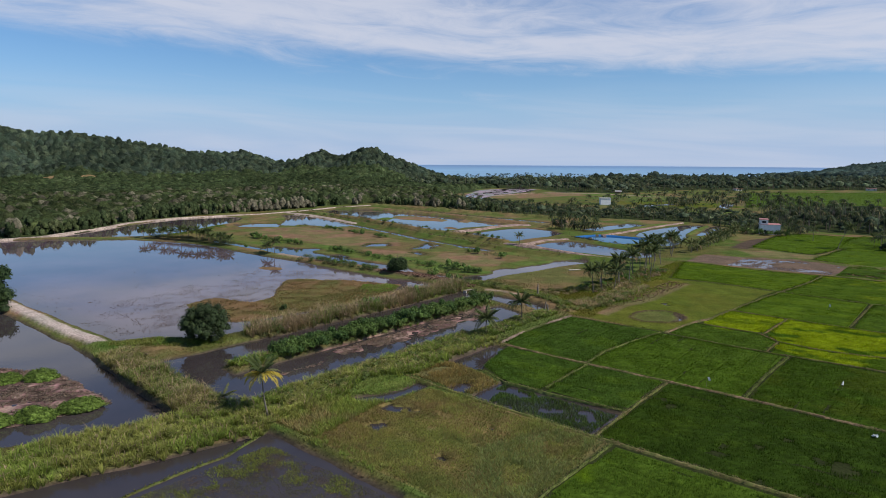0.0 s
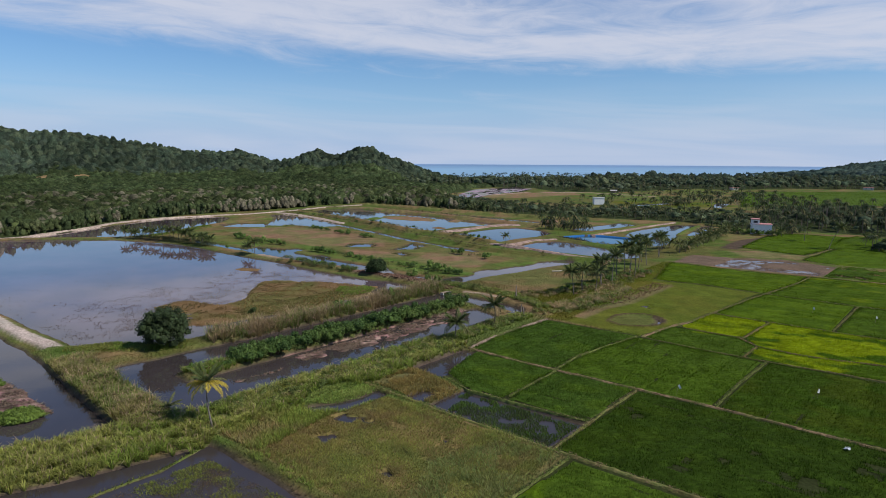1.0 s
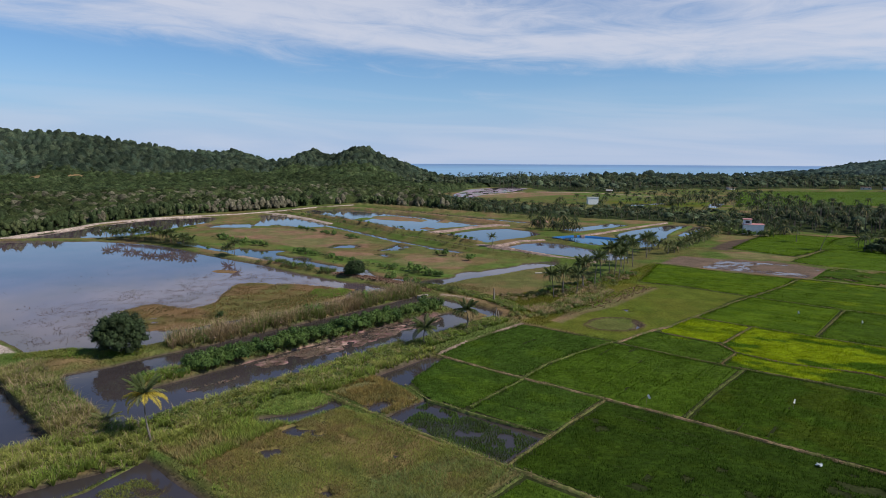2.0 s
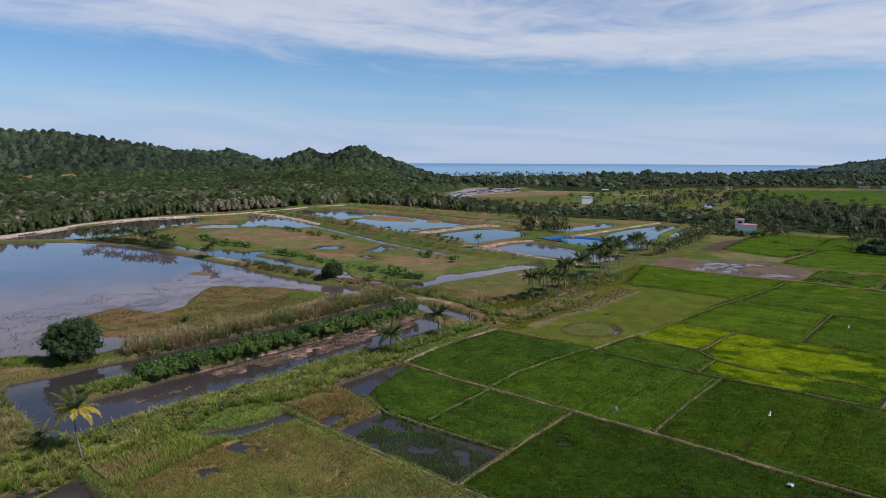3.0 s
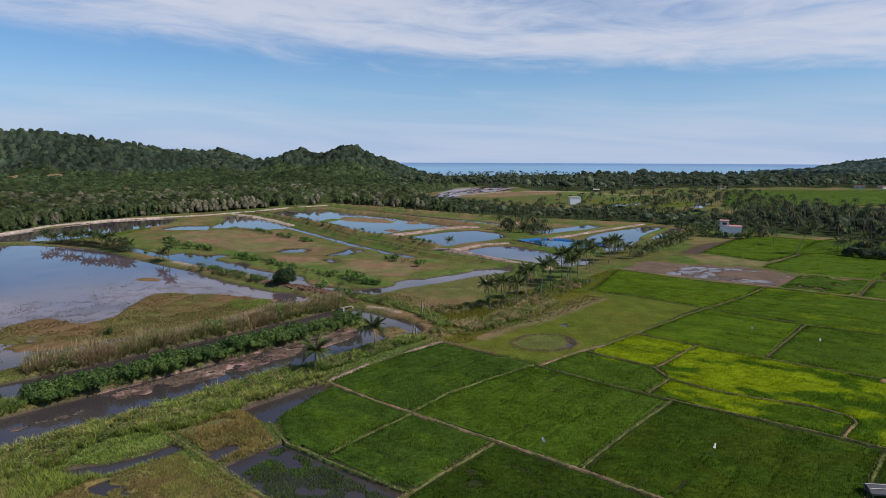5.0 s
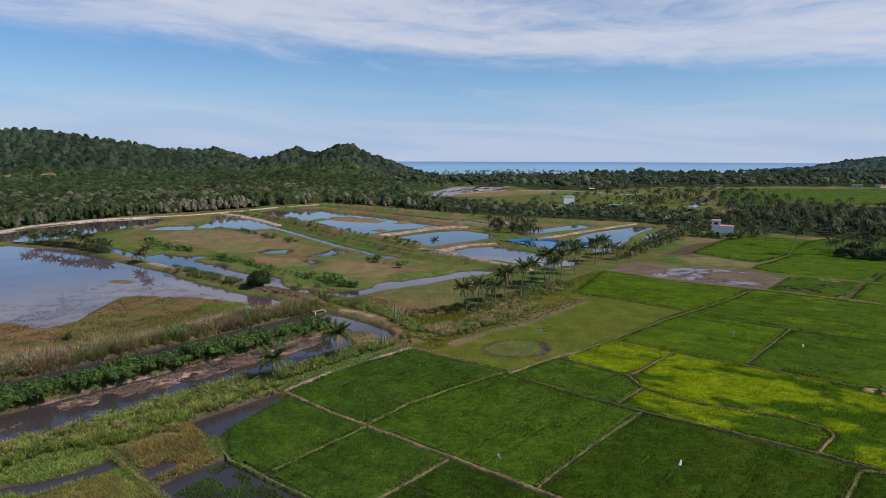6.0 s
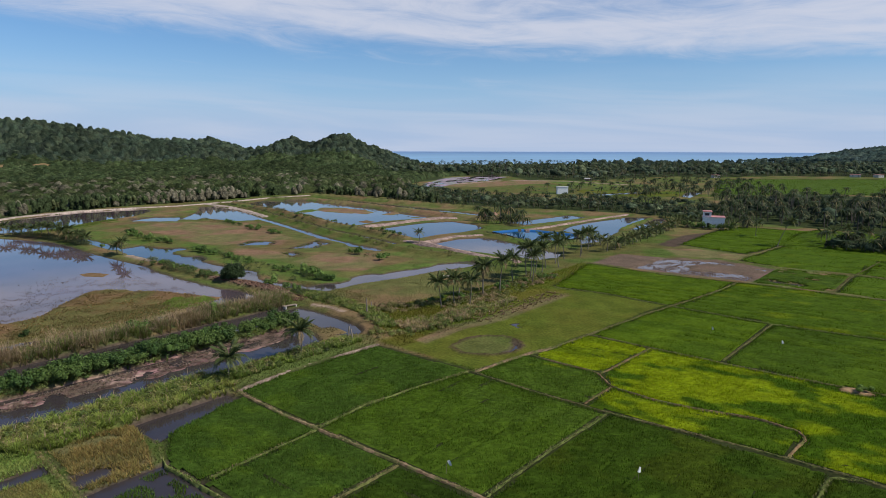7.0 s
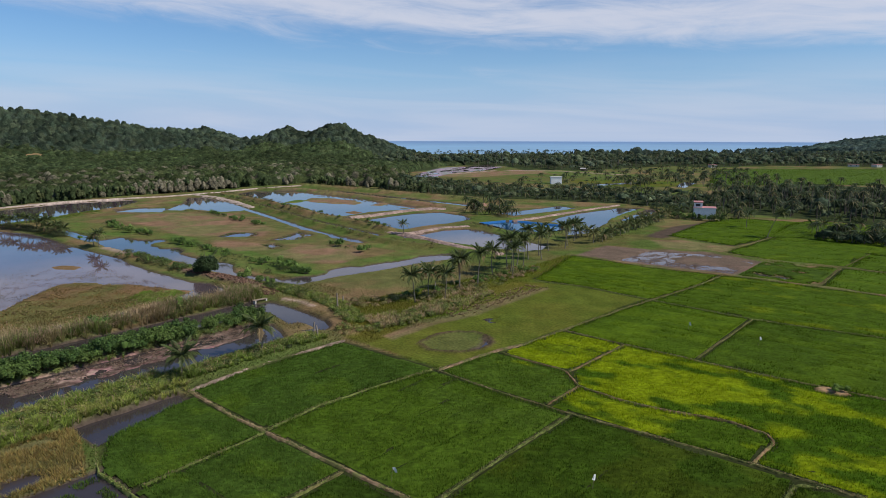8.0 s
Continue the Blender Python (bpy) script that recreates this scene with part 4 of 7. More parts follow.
def field_bund(pts, half, top, kind):
    """A trodden earth ridge with grass tufts along it."""
    p = np.array(pts, float)
    seg = np.linalg.norm(p[1:] - p[:-1], axis=1)
    c = np.concatenate([[0], np.cumsum(seg)])
    n = int(c[-1] / 0.45) + 2
    u = np.linspace(0, c[-1], n)
    mid = np.stack([np.interp(u, c, p[:, 0]), np.interp(u, c, p[:, 1])], 1)
    for _ in range(3):
        mid[1:-1] = (mid[:-2] + mid[1:-1] * 2 + mid[2:]) / 4
    d = unit(np.gradient(mid, axis=0))
    side = np.stack([-d[:, 1], d[:, 0]], 1)
    mid = mid + side * (fbm(u, 0 * u, 3.0, 3, len(pts) + half) - 0.5)[:, None] * 0.35
    wide = half > 0.55 or kind == "sandy"
    w = half * (1.0 if wide else 0.6 if kind in ("soil", "tan") else 0.44) * rng.uniform(0.8, 1.25, n)
    run = np.clip(np.minimum(u, c[-1] - u) / (1.2 if wide else 0.5), 0, 1)
    h = top * (0.72 if wide else 0.75) * rng.uniform(0.8, 1.15, n) * (1 - (1 - run) ** 2)
    w = w * (0.3 + 0.7 * run) * (0.7 + 0.6 * vnoise(mid[:, 0], mid[:, 1], 4.0, 6) if wide else 1.0)
    rows = []
    for k, z in ((-2.4, -1.0), (-1.0, 0.85), (0.0, 1.0), (1.0, 0.85), (2.4, -1.0)):
        q = mid + side * (w * k + rng.uniform(-0.07, 0.07, n))[:, None]
        foot = h * z if z > 0 else np.full(n, -0.55)
        rows.append(np.concatenate([q, (foot + rng.uniform(-0.02, 0.02, n))[:, None]], 1))
    V = np.stack(rows, 1).reshape(-1, 3)
    i, j = np.meshgrid(np.arange(n - 1), np.arange(4), indexing="ij")
    a = (i * 5 + j).ravel()
    F = np.stack([a, a + 5, a + 6, a + 1], 1)
    base = np.array(BUND_TINT[kind])
    T = base * rng.uniform(0.6, 1.25, (len(V), 1)) * (0.75 + 0.5 * vnoise(V[:, 0], V[:, 1], 2.5, 4))[:, None]
    g = step(0.45, 0.75, vnoise(V[:, 0], V[:, 1], 1.3, 14) + rng.uniform(-0.2, 0.2, len(V)))[:, None] * (0.0 if wide else 0.7)
    T = T * (1 - g) + np.array((0.09, 0.12, 0.03)) * g
    X, Y = along(pts, int(c[-1] * (12 if kind == "sandy" else 3 if wide else 34 if kind == "drygrass" else 18)), -half * 1.2, half * 1.2)
    k = vnoise(X, Y, 3, 5) > 0.3
    X, Y = X[k], Y[k]
    P = np.stack([X, Y, np.full(X.size, top * 0.5)], 1)
    straw = rng.random((X.size, 1)) < (0.6 if kind in ("path", "tan", "sandy") else 0.2)
    tuft = blades(P, 0.2 if "grass" in kind else 0.15, 0.05, 4, np.where(straw, np.array((0.24, 0.195, 0.10)), np.array((0.12, 0.165, 0.04))), 0.9)
    return thing("field_bund", mesh_of("field_bund", *joined((V, F, T), tuft)), M_GROUND, BUND_LABEL[kind], "field bund", "field bunds")


BUND_LABEL = {"drygrass": "rough grassy bund beside a flooded plot", "sand": "pale sandy track along a fishpond", "palesoil": "bare pinkish earth bank between fishponds", "path": "trodden earth bund with dry straw between rice fields", "grass": "narrow grassy bund between rice fields", "soil": "bare brown earth bund winding between rice fields",
              "sandy": "pale sandy path along the edge of a rice field", "tan": "bare orange-tan earth bund beside a pasture"}
def rice_field(pts, gap, base, second, mix, label, height=0.5, sparse=0.0, water=False):
    X, Y = sown(pts, gap, -1.05)
    east = RIPENING.get(label, (0, 1, 0))
    n = fbm(X, Y * 1.5, 6.5, 3, len(label) * 0.37) + east[2] * step(east[0], east[1], X + (Y - 150) * 0.25)
    keep = (fbm(X, Y, 3.5, 3, 21) + (0.016 * (X + 50) if water else 0) > sparse) & (lie(X, Y) < 0.13) & clear_of_bunds(X, Y, 0.10)
    if not water:
        keep &= lie(X, Y) > WATER - 0.05
    # lanes left between plantings
    keep &= ~((lane_off(X, Y) < 0.2) & (not water))
    X, Y, n = X[keep], Y[keep], n[keep]
    k = step(0.42, 0.58, n + mix - 0.5)[:, None]
    T = np.array(base) * (1 - k) + np.array(second) * k
    T = T * (0.85 + 0.3 * vnoise(X, Y, 1.3, 3))[:, None]
    P = np.stack([X, Y, np.full(X.shape, -0.12 if not water else WATER - 0.1)], 1)
    V, F, C = blades(P, height * (0.8 + 0.4 * vnoise(X, Y, 2.2, 6)), gap * 0.5, 3, T, 0.55, 0.2)
    if not water:
        # closed leaf canopy below the blade tips
        xs, ys = [p[0] for p in pts], [p[1] for p in pts]
        cell = gap * 2
        nx, ny = int((max(xs) - min(xs) + 3) / cell) + 1, int((max(ys) - min(ys) + 3) / cell) + 1
        gx_, gy_ = np.meshgrid(min(xs) - 1.5 + np.arange(nx) * cell, min(ys) - 1.5 + np.arange(ny) * cell)
        gx_, gy_ = gx_.ravel(), gy_.ravel()
        ok = (poly_dist(gx_, gy_, pts) > -1.05) & clear_of_bunds(gx_, gy_, 0.2) & (lie(gx_, gy_) < 0.10) & (lie(gx_, gy_) > WATER - 0.05) & (fbm(gx_, gy_, 3.5, 3, 21) > sparse)
        kk = step(0.42, 0.58, fbm(gx_, gy_ * 1.5, 6.5, 3, len(label) * 0.37) + east[2] * step(east[0], east[1], gx_ + (gy_ - 150) * 0.25) + mix - 0.5)[:, None]
        ct = (np.array(base) * (1 - kk) + np.array(second) * kk) * rng.uniform(0.6 if gap < 0.3 else 0.85, 1.1, (gx_.size, 1))
        cv = np.stack([gx_, gy_, height * ((0.16 + 0.3 * rng.random(gx_.size)) if gap < 0.3 else (0.36 + 0.2 * rng.random(gx_.size)))], 1)
        i_, j_ = np.meshgrid(np.arange(nx - 1), np.arange(ny - 1))
        a_ = (j_ * nx + i_).ravel()
        cf = np.stack([a_, a_ + 1, a_ + nx + 1, a_ + nx], 1)
        cf = cf[ok[cf].all(1)]
        # the canopy falls off towards the field's edges
        ring = ok.reshape(ny, nx)
        for k_ in range(2):
            inner = ring.copy()
            inner[1:] &= ring[:-1]
            inner[:-1] &= ring[1:]
            inner[:, 1:] &= ring[:, :-1]
            inner[:, :-1] &= ring[:, 1:]
            cv[:, 2] *= np.where((ring & ~inner).ravel(), (0.2, 0.75)[k_], 1.0)
            ring = inner
        cv[:, 2] *= np.where(lane_off(gx_, gy_) < 0.32, 0.1, 1.0)
        cf = np.concatenate([cf[:, :3], cf[:, [0, 2, 3]]])
        V, F, C = joined((cv, cf, ct), (V, F, C))
    me = mesh_of("rice_field", V, F, C)
    return thing("rice_field", me, M_RICE, label, "rice field", "rice fields", "stuff")


for field in FIELDS:
    rice_field(*field)
for ridge in BUNDS:
    field_bund(*ridge)

# ---- grass, reeds and weeds ----
def sward(name, X, Y, height, width, tint, n, label, category="grass", material=None, lean=0.5, keep=None):
    P = onground(X, Y)
    k = P[:, 2] > WATER - 0.12
    if keep is not None:
        k &= keep
    P, T = P[k], np.broadcast_to(tint, (len(X), 3))[k]
    h = np.broadcast_to(height, len(X))[k]
    V, F, C = blades(P, h, width, n, T * np.array((1.05, 0.96, 1.12)), lean + 0.35, 0.14)
    return thing(name, mesh_of(name, V, F, C), material or M_REED, label, category, kind="stuff")


def blend(X, Y, a, b, s, o, lo=0.42, hi=0.6):
    k = step(lo, hi, fbm(X, Y, s, 4, o))[:, None]
    return np.array(a) * (1 - k) + np.array(b) * k


LIME = [(-73.4, 63.6), (-74.8, 67.6), (-74.6, 72), (-72, 76.4), (-67.5, 76), (-67, 70), (-68.6, 64)]


def tall_grass(line, count, lo, hi, height, tints, label, n=32, dry=0.05, width=0.055, spread=0.95):
    """A bank of tussocky reeds as one mesh."""
    X, Y = along(line, count, lo, hi)
    P = onground(X, Y, 0.05)
    k = (P[:, 2] > WATER - 0.1) & (poly_dist(X, Y, LIME) < 0.3)
    P = P[k]
    k = step(0.38, 0.62, fbm(P[:, 0], P[:, 1], 5, 3, len(label) * 0.7))[:, None]
    T = np.array(tints[0]) * (1 - k) + np.array(tints[1]) * k
    h = height * (0.3 + 1.05 * fbm(P[:, 0], P[:, 1], 3, 3, len(label)))
    return thing("reed_bank", mesh_of("reed_bank", *clumps(P, h, n, width, T, spread, dry)), M_REED, label, "reeds", kind="stuff")


G1, G2, G3 = (0.185, 0.265, 0.048), (0.235, 0.275, 0.065), (0.13, 0.205, 0.04)
tall_grass([(-86, 10), (-83, 28), (-80, 40), (-77, 50)], 1160, -7.8, 4.4, 1.45, (G1, G2), "tall yellowish green reeds with pale tips along a dike")
tall_grass([(-77, 50), (-77.3, 64), (-77, 83), (-76.8, 103)], 980, -5.2, 3.9, 1.3, (G1, G2), "waist-high light green reeds along a dike")
tall_grass([(-76.8, 100), (-76.8, 131)], 330, -1.8, 2.5, 1.2, (G1, G3), "rough reeds and scrub below two coconut palms")
def scrub(line, count, lo, hi, size, tints, label, leaf=0.23, n=85):
    """Leafy waist-high growth along a bank as one mesh."""
    X, Y = along(line, count, lo, hi)
    z = lie(X, Y)
    k = (z > WATER) & (poly_dist(X, Y, LIME) < -0.5)
    X, Y, z = X[k], Y[k], z[k]
    r_ = size * rng.uniform(0.6, 1.25, X.size)
    T = np.array(tints)[rng.integers(0, len(tints), X.size)]
    V, F, C = leaves(np.stack([X, Y, z + r_ * 0.45], 1), np.stack([r_, r_, r_ * 0.75], 1), n, leaf, T * np.array((1.03, 0.95, 1.1)), -0.2, 0.45, 0.4, 0.22)
    return thing("bank_scrub", mesh_of("bank_scrub", V, F, C), M_LEAF, label, "scrub", kind="stuff")


LIGHT_SCRUB = [(0.14, 0.20, 0.042), (0.17, 0.225, 0.05), (0.10, 0.16, 0.036), (0.21, 0.22, 0.07)]
scrub([(-78.2, 54), (-78.2, 64), (-78, 83), (-78, 101)], 250, -3.4, 3.2, 0.85, LIGHT_SCRUB + [(0.08, 0.13, 0.03)], "leafy light green scrub along a dike")
scrub([(-77, 101), (-77, 130)], 70, -1.8, 2.0, 0.9, LIGHT_SCRUB + [(0.06, 0.09, 0.03)], "yellowish green scrub below coconut palms")
scrub([(-118, 48), (-100, 46.6), (-80, 45.2)], 130, -2.6, 2.6, 1.0, [(0.17, 0.17, 0.06), (0.20, 0.18, 0.075), (0.10, 0.15, 0.036), (0.13, 0.18, 0.042)], "half-dry scrub among reeds")
scrub([(-113.5, 74), (-113, 96), (-113.5, 120), (-113.5, 140)], 180, -3.0, 2.0, 1.35, [(0.15, 0.16, 0.05), (0.23, 0.18, 0.10), (0.09, 0.135, 0.036), (0.075, 0.12, 0.032)], "mixed dry and green scrub on a ditch bank")
scrub([(-95.4, 72), (-95, 100), (-94.4, 129)], 80, -0.8, 0.8, 1.0, [(0.07, 0.125, 0.03), (0.09, 0.15, 0.034), (0.12, 0.175, 0.04)], "leafy green growth leaning over a muddy ditch")
scrub([(-292, 138), (-278, 143), (-264, 146), (-248, 146.4), (-240, 146)], 130, -1.8, 2.2, 1.5, [(0.06, 0.09, 0.03), (0.085, 0.115, 0.04)], "dark scrub below small palms on a pond dike")
scrub([(-190, 145.4), (-172, 145.6), (-152, 145.8)], 80, -2.4, 2.4, 1.2, [(0.07, 0.11, 0.03), (0.1, 0.14, 0.04)], "low dark scrub on a pond dike")
HEDGES = [[(-202, 169), (-191, 168.8), (-179, 167), (-166, 166), (-151, 166.2), (-140, 164.4), (-128.5, 163.6), (-124, 164.6)], [(-268, 172.4), (-246, 170), (-224, 170)], [(-289, 220), (-268, 221.5), (-241, 216.3), (-215, 213.4)]]
for line, count in ((HEDGES[0], 66), (HEDGES[1], 34), (HEDGES[2], 46), ([(-158, 200), (-136, 199)], 12), ([(-126, 158), (-140, 156), (-155, 161), (-168, 159)], 14), ([(-121, 148), (-112, 150), (-104, 150)], 26)):
    scrub(line, count, -1.6, 1.6, 1.3, [(0.038, 0.062, 0.02), (0.05, 0.08, 0.023), (0.08, 0.115, 0.03)], "dark green hedge of weedy bushes on the grassy island", 0.26, 40)
for line, count in (([(-366, 285), (-291, 269.6), (-250, 257), (-219, 247), (-192, 243.6), (-163, 236)], 170), ([(-368, 277), (-308, 264), (-232, 240), (-186, 227), (-143, 216.5), (-121, 217.4)], 150),
                    ([(-385, 367), (-334, 367), (-263, 362), (-200, 357)], 110), ([(-150, 271), (-137, 267), (-122, 262), (-104, 256)], 40), ([(-376, 322), (-330, 337), (-280, 331.5), (-243, 323), (-205, 316)], 60)):
    scrub(line, count, -2.2, 2.2, 0.9, [(0.07, 0.095, 0.03), (0.10, 0.115, 0.04), (0.14, 0.13, 0.05)], "dark weedy scrub along a pond dike", 0.3, 26)
scrub([(-92, 150), (-84, 160), (-80, 176), (-80, 196), (-84, 212)], 150, -4, 4, 1.0, [(0.12, 0.155, 0.04), (0.17, 0.19, 0.055), (0.21, 0.185, 0.08)], "rough scrub round the feet of palms")
scrub([(-77, 134), (-73.5, 140), (-72, 148), (-74, 158), (-74, 170)], 90, -2.5, 3, 0.9, LIGHT_SCRUB, "pale green scrub at a pasture's edge")
scrub([(-115, 150), (-102, 149), (-92, 147.5), (-79, 141)], 110, -2.4, 2.2, 0.9, LIGHT_SCRUB, "green scrub along a channel")
tall_grass([(-121, 48.6), (-108, 47.4), (-90, 46), (-79, 45)], 620, -3.2, 3.0, 1.7, ((0.155, 0.205, 0.05), (0.225, 0.23, 0.075)), "tall half-dry reeds on a bank between two ponds", dry=0.12)
tall_grass([(-113.5, 72), (-113, 96), (-113.5, 120), (-113.5, 142)], 760, -3.3, 2.8, 2.7, ((0.13, 0.185, 0.042), (0.25, 0.215, 0.10)), "pale feathery reeds and green tussocks on a ditch bank", dry=0.25)
tall_grass([(-98, 59), (-98, 73)], 130, -2.6, 1.2, 1.5, (G3, G1), "green reeds at the end of a shrub row", dry=0.06)
tall_grass([(-97.9, 73), (-97.6, 100), (-96.8, 131)], 150, -2.9, 1.2, 0.7, (G3, G1), "low green growth at the feet of a shrub row", dry=0.06)
tall_grass([(-115, 150), (-102, 150), (-92, 148), (-78, 142)], 260, -2.4, 2.4, 1.2, (G1, G3), "reeds and scrub along a channel")
tall_grass([(-76, 143), (-74, 152), (-73.5, 165), (-76, 180)], 420, -3.4, 4.2, 1.1, (G1, (0.26, 0.235, 0.09)), "light green and dry tussocks at a pasture's edge", dry=0.3)
tall_grass([(-68.5, 158), (-69, 170), (-69, 193)], 230, -2.8, 2.8, 0.38, ((0.125, 0.095, 0.04), (0.13, 0.14, 0.035)), "brown weedy strip across a pasture", dry=0.35)
tall_grass([(-73.4, 88), (-74, 100)], 40, -1, 1.5, 1.0, (G1, G3), "rough tussocks beside a flooded corner")
X, Y = along([(-128, 51), (-124.5, 56.5), (-118, 61.5), (-114.5, 68)], 1600, -2.6, 2.6)
sward("grass_bank", X, Y, 0.4, 0.13, blend(X, Y, (0.115, 0.205, 0.03), (0.15, 0.2, 0.04), 4, 41), 4, "short bright grass on a low bank")
X, Y = sown([(-66.5, 50), (-68, 61), (-65, 74), (-36, 74), (-34, 62), (-34, 49.5)], 0.24)
tan = step(-48, -68, X + 22 * (fbm(X, Y, 6, 3, 44) - 0.5))[:, None] * 0.62
T = blend(X, Y, (0.135, 0.18, 0.04), (0.20, 0.26, 0.05), 4, 46.2, 0.40, 0.62) * (1 - tan) + blend(X, Y, (0.25, 0.205, 0.06), (0.205, 0.205, 0.05), 3, 44, 0.36, 0.55) * tan
mark = step(0.56, 0.66, fbm(X, Y, 2.2, 3, 47.5))[:, None]
T = T * (1 - mark * 0.5) + np.array((0.15, 0.12, 0.055)) * mark * 0.5
sward("marsh_grass", X, Y, 0.10 + 0.42 * fbm(X, Y, 2.6, 3, 43), 0.055, T, 6, "matted brown and green marsh grass in a fallow field", keep=fbm(X, Y, 5, 3, 45) > 0.2)
X, Y = sown([(-72.6, 64.4), (-74.6, 67.6), (-74.4, 72), (-72, 75.6), (-69, 75.6), (-68.6, 72), (-69.6, 67.6)], 0.24)
sward("lush_grass", X, Y, 0.35, 0.12, blend(X, Y, (0.17, 0.285, 0.05), (0.20, 0.30, 0.06), 4, 96), 5, "bright lime green grass beside a small pool")
X, Y = sown([(-46, 62), (-43, 73.5), (-35, 73.8), (-34.5, 50), (-40, 50)], 0.4)
sward("pale_grass", X, Y, 0.3 + 0.45 * fbm(X, Y, 3, 3, 91), 0.06, blend(X, Y, (0.16, 0.235, 0.062), (0.19, 0.25, 0.07), 4, 92), 8, "pale blue-green grass at the edge of a fallow field", keep=fbm(X, Y, 5, 3, 93) > 0.42)
for line in ([(-66, 50), (-68.5, 61), (-66, 74)], [(-64, 74.2), (-36, 73.6)], [(-64, 50), (-36, 49.6)]):
    X, Y = along(line, 900, -1.6, 1.6)
    sward("lush_grass", X, Y, 0.25 + 0.35 * fbm(X, Y, 2, 2, 97), 0.07, blend(X, Y, (0.17, 0.27, 0.045), (0.22, 0.28, 0.06), 3, 98), 6, "light green grass lining the edge of a fallow field", keep=fbm(X, Y, 5, 2, 99) > 0.46)
X, Y = sown([(-74, 50), (-74, 75), (-69, 76.5), (-66, 62), (-64, 50)], 0.36)
sward("lush_grass", X, Y, 0.5 + 0.6 * fbm(X, Y, 4, 3, 46), 0.14, blend(X, Y, (0.17, 0.25, 0.04), (0.22, 0.22, 0.07), 6, 47), 6, "lush light green grass at a dike's foot", keep=poly_dist(X, Y, LIME) < 0.2)
X, Y = sown([(-72, 77), (-72, 87.5), (-66, 86), (-58.5, 83.5), (-58.8, 76.5)], 0.3)
sward("marsh_grass", X, Y, 0.35 + 0.4 * vnoise(X, Y, 1.6, 3), 0.1, blend(X, Y, (0.225, 0.205, 0.055), (0.17, 0.17, 0.045), 4, 48), 6, "brownish clumped grass in a wet plot", keep=fbm(X, Y, 2.5, 2, 49) > 0.26)
X, Y = sown([(-67.5, 18), (-67.5, 45.5), (-46, 46.5), (-36, 36), (-33, 15), (-60, 8)], 0.17)
n = fbm(X, Y * 1.15, 5.0, 4, 50.5)
k = rng.random(X.size) < 0.9 * step(0.34, 0.52, n) * step(0.25, 0.55, fbm(X, Y, 1.1, 2, 52.5)) + 0.16
X, Y, n = X[k], Y[k], n[k]
lime = step(0.55, 0.68, n)[:, None]
T = blend(X, Y, (0.10, 0.11, 0.036), (0.115, 0.092, 0.05), 3, 50) * (1 - lime) + np.array((0.14, 0.175, 0.035)) * lime
V, F, C = blades(np.stack([X, Y, np.full(X.size, WATER - 0.02)], 1), 0.10 + 0.12 * lime[:, 0], 0.085, 3, T, 1.2)
thing("water_weed", mesh_of("water_weed", V, F, C), M_REED, "olive weed mats in a flooded field", "weeds", kind="stuff")
X, Y = sown([(-147, 76), (-153, 82), (-155, 88.5), (-149, 94), (-142, 95), (-149, 104), (-160, 108.5), (-165, 113), (-165, 118), (-154.4, 122.6), (-147, 131), (-132.5, 135), (-126, 134.5), (-120.7, 130.8), (-122, 96), (-127, 74), (-138, 72.5)], 0.42)
GREEN_SPOT = [(-127, 118), (-134, 122), (-138, 127), (-134, 133), (-128.5, 133), (-125.5, 126)]
T = blend(X, Y, (0.205, 0.155, 0.05), (0.15, 0.125, 0.042), 7, 51) * (0.8 + 0.4 * vnoise(X, Y, 2.1, 12))[:, None]
g = step(-0.5, 1.5, poly_dist(X, Y, GREEN_SPOT) + 3 * (fbm(X, Y, 3, 2, 18) - 0.5))[:, None]
sward("marsh_grass", X, Y, 0.06 + 0.16 * vnoise(X, Y, 1.7, 5), 0.075, T * (1 - g) + np.array((0.125, 0.25, 0.03)) * g, 6, "tawny marsh grass with a bright green patch on a low islet in the pond")
X, Y = sown(GREEN_SPOT, 0.3)
sward("lush_grass", X, Y, 0.4, 0.1, blend(X, Y, (0.14, 0.26, 0.035), (0.17, 0.25, 0.05), 3, 57), 6, "bright green grass patch on a low marsh islet", keep=fbm(X, Y, 2.5, 3, 58) > 0.4)
X, Y = sown(ISLES[0][0], 0.9)
k = (lie(X, Y) > WATER - 0.1) & (fbm(X, Y, 3.0, 3, 59) > 0.5)
thing("marsh_tussocks", mesh_of("marsh_tussocks", *clumps(onground(X[k], Y[k], 0.03), 0.32, 16, 0.07, blend(X[k], Y[k], (0.20, 0.15, 0.052), (0.12, 0.11, 0.04), 5, 60), 1.2, 0.1)), M_REED, "tawny tussocks on a low marsh islet", "grass", kind="stuff")
for pool in PONDS[-3:]:
    X, Y = along(pool + pool[:1], 420, -1.7, 0.9)
    k = fbm(X, Y, 2.2, 3, 61) > 0.44
    thing("pool_grass", mesh_of("pool_grass", *clumps(np.stack([X[k], Y[k], np.full(k.sum(), WATER - 0.03)], 1), 0.32, 12, 0.09, blend(X[k], Y[k], (0.10, 0.15, 0.032), (0.13, 0.105, 0.045), 4, 62), 1.4, 0.1)), M_REED, "green and brown grass reaching into a shallow pool", "grass", kind="stuff")
X, Y = sown([(-300, 160), (-330, 200), (-303, 217), (-272, 236), (-242, 234), (-205, 222), (-154, 212), (-122, 216), (-119, 163), (-126, 158), (-183, 160), (-229, 160), (-268, 155)], 0.75)
br = step(-4, 4, poly_dist(X, Y, [(-285, 181), (-296, 207), (-264, 228), (-227, 218), (-205, 211), (-190, 196), (-206, 182), (-216, 177)]))
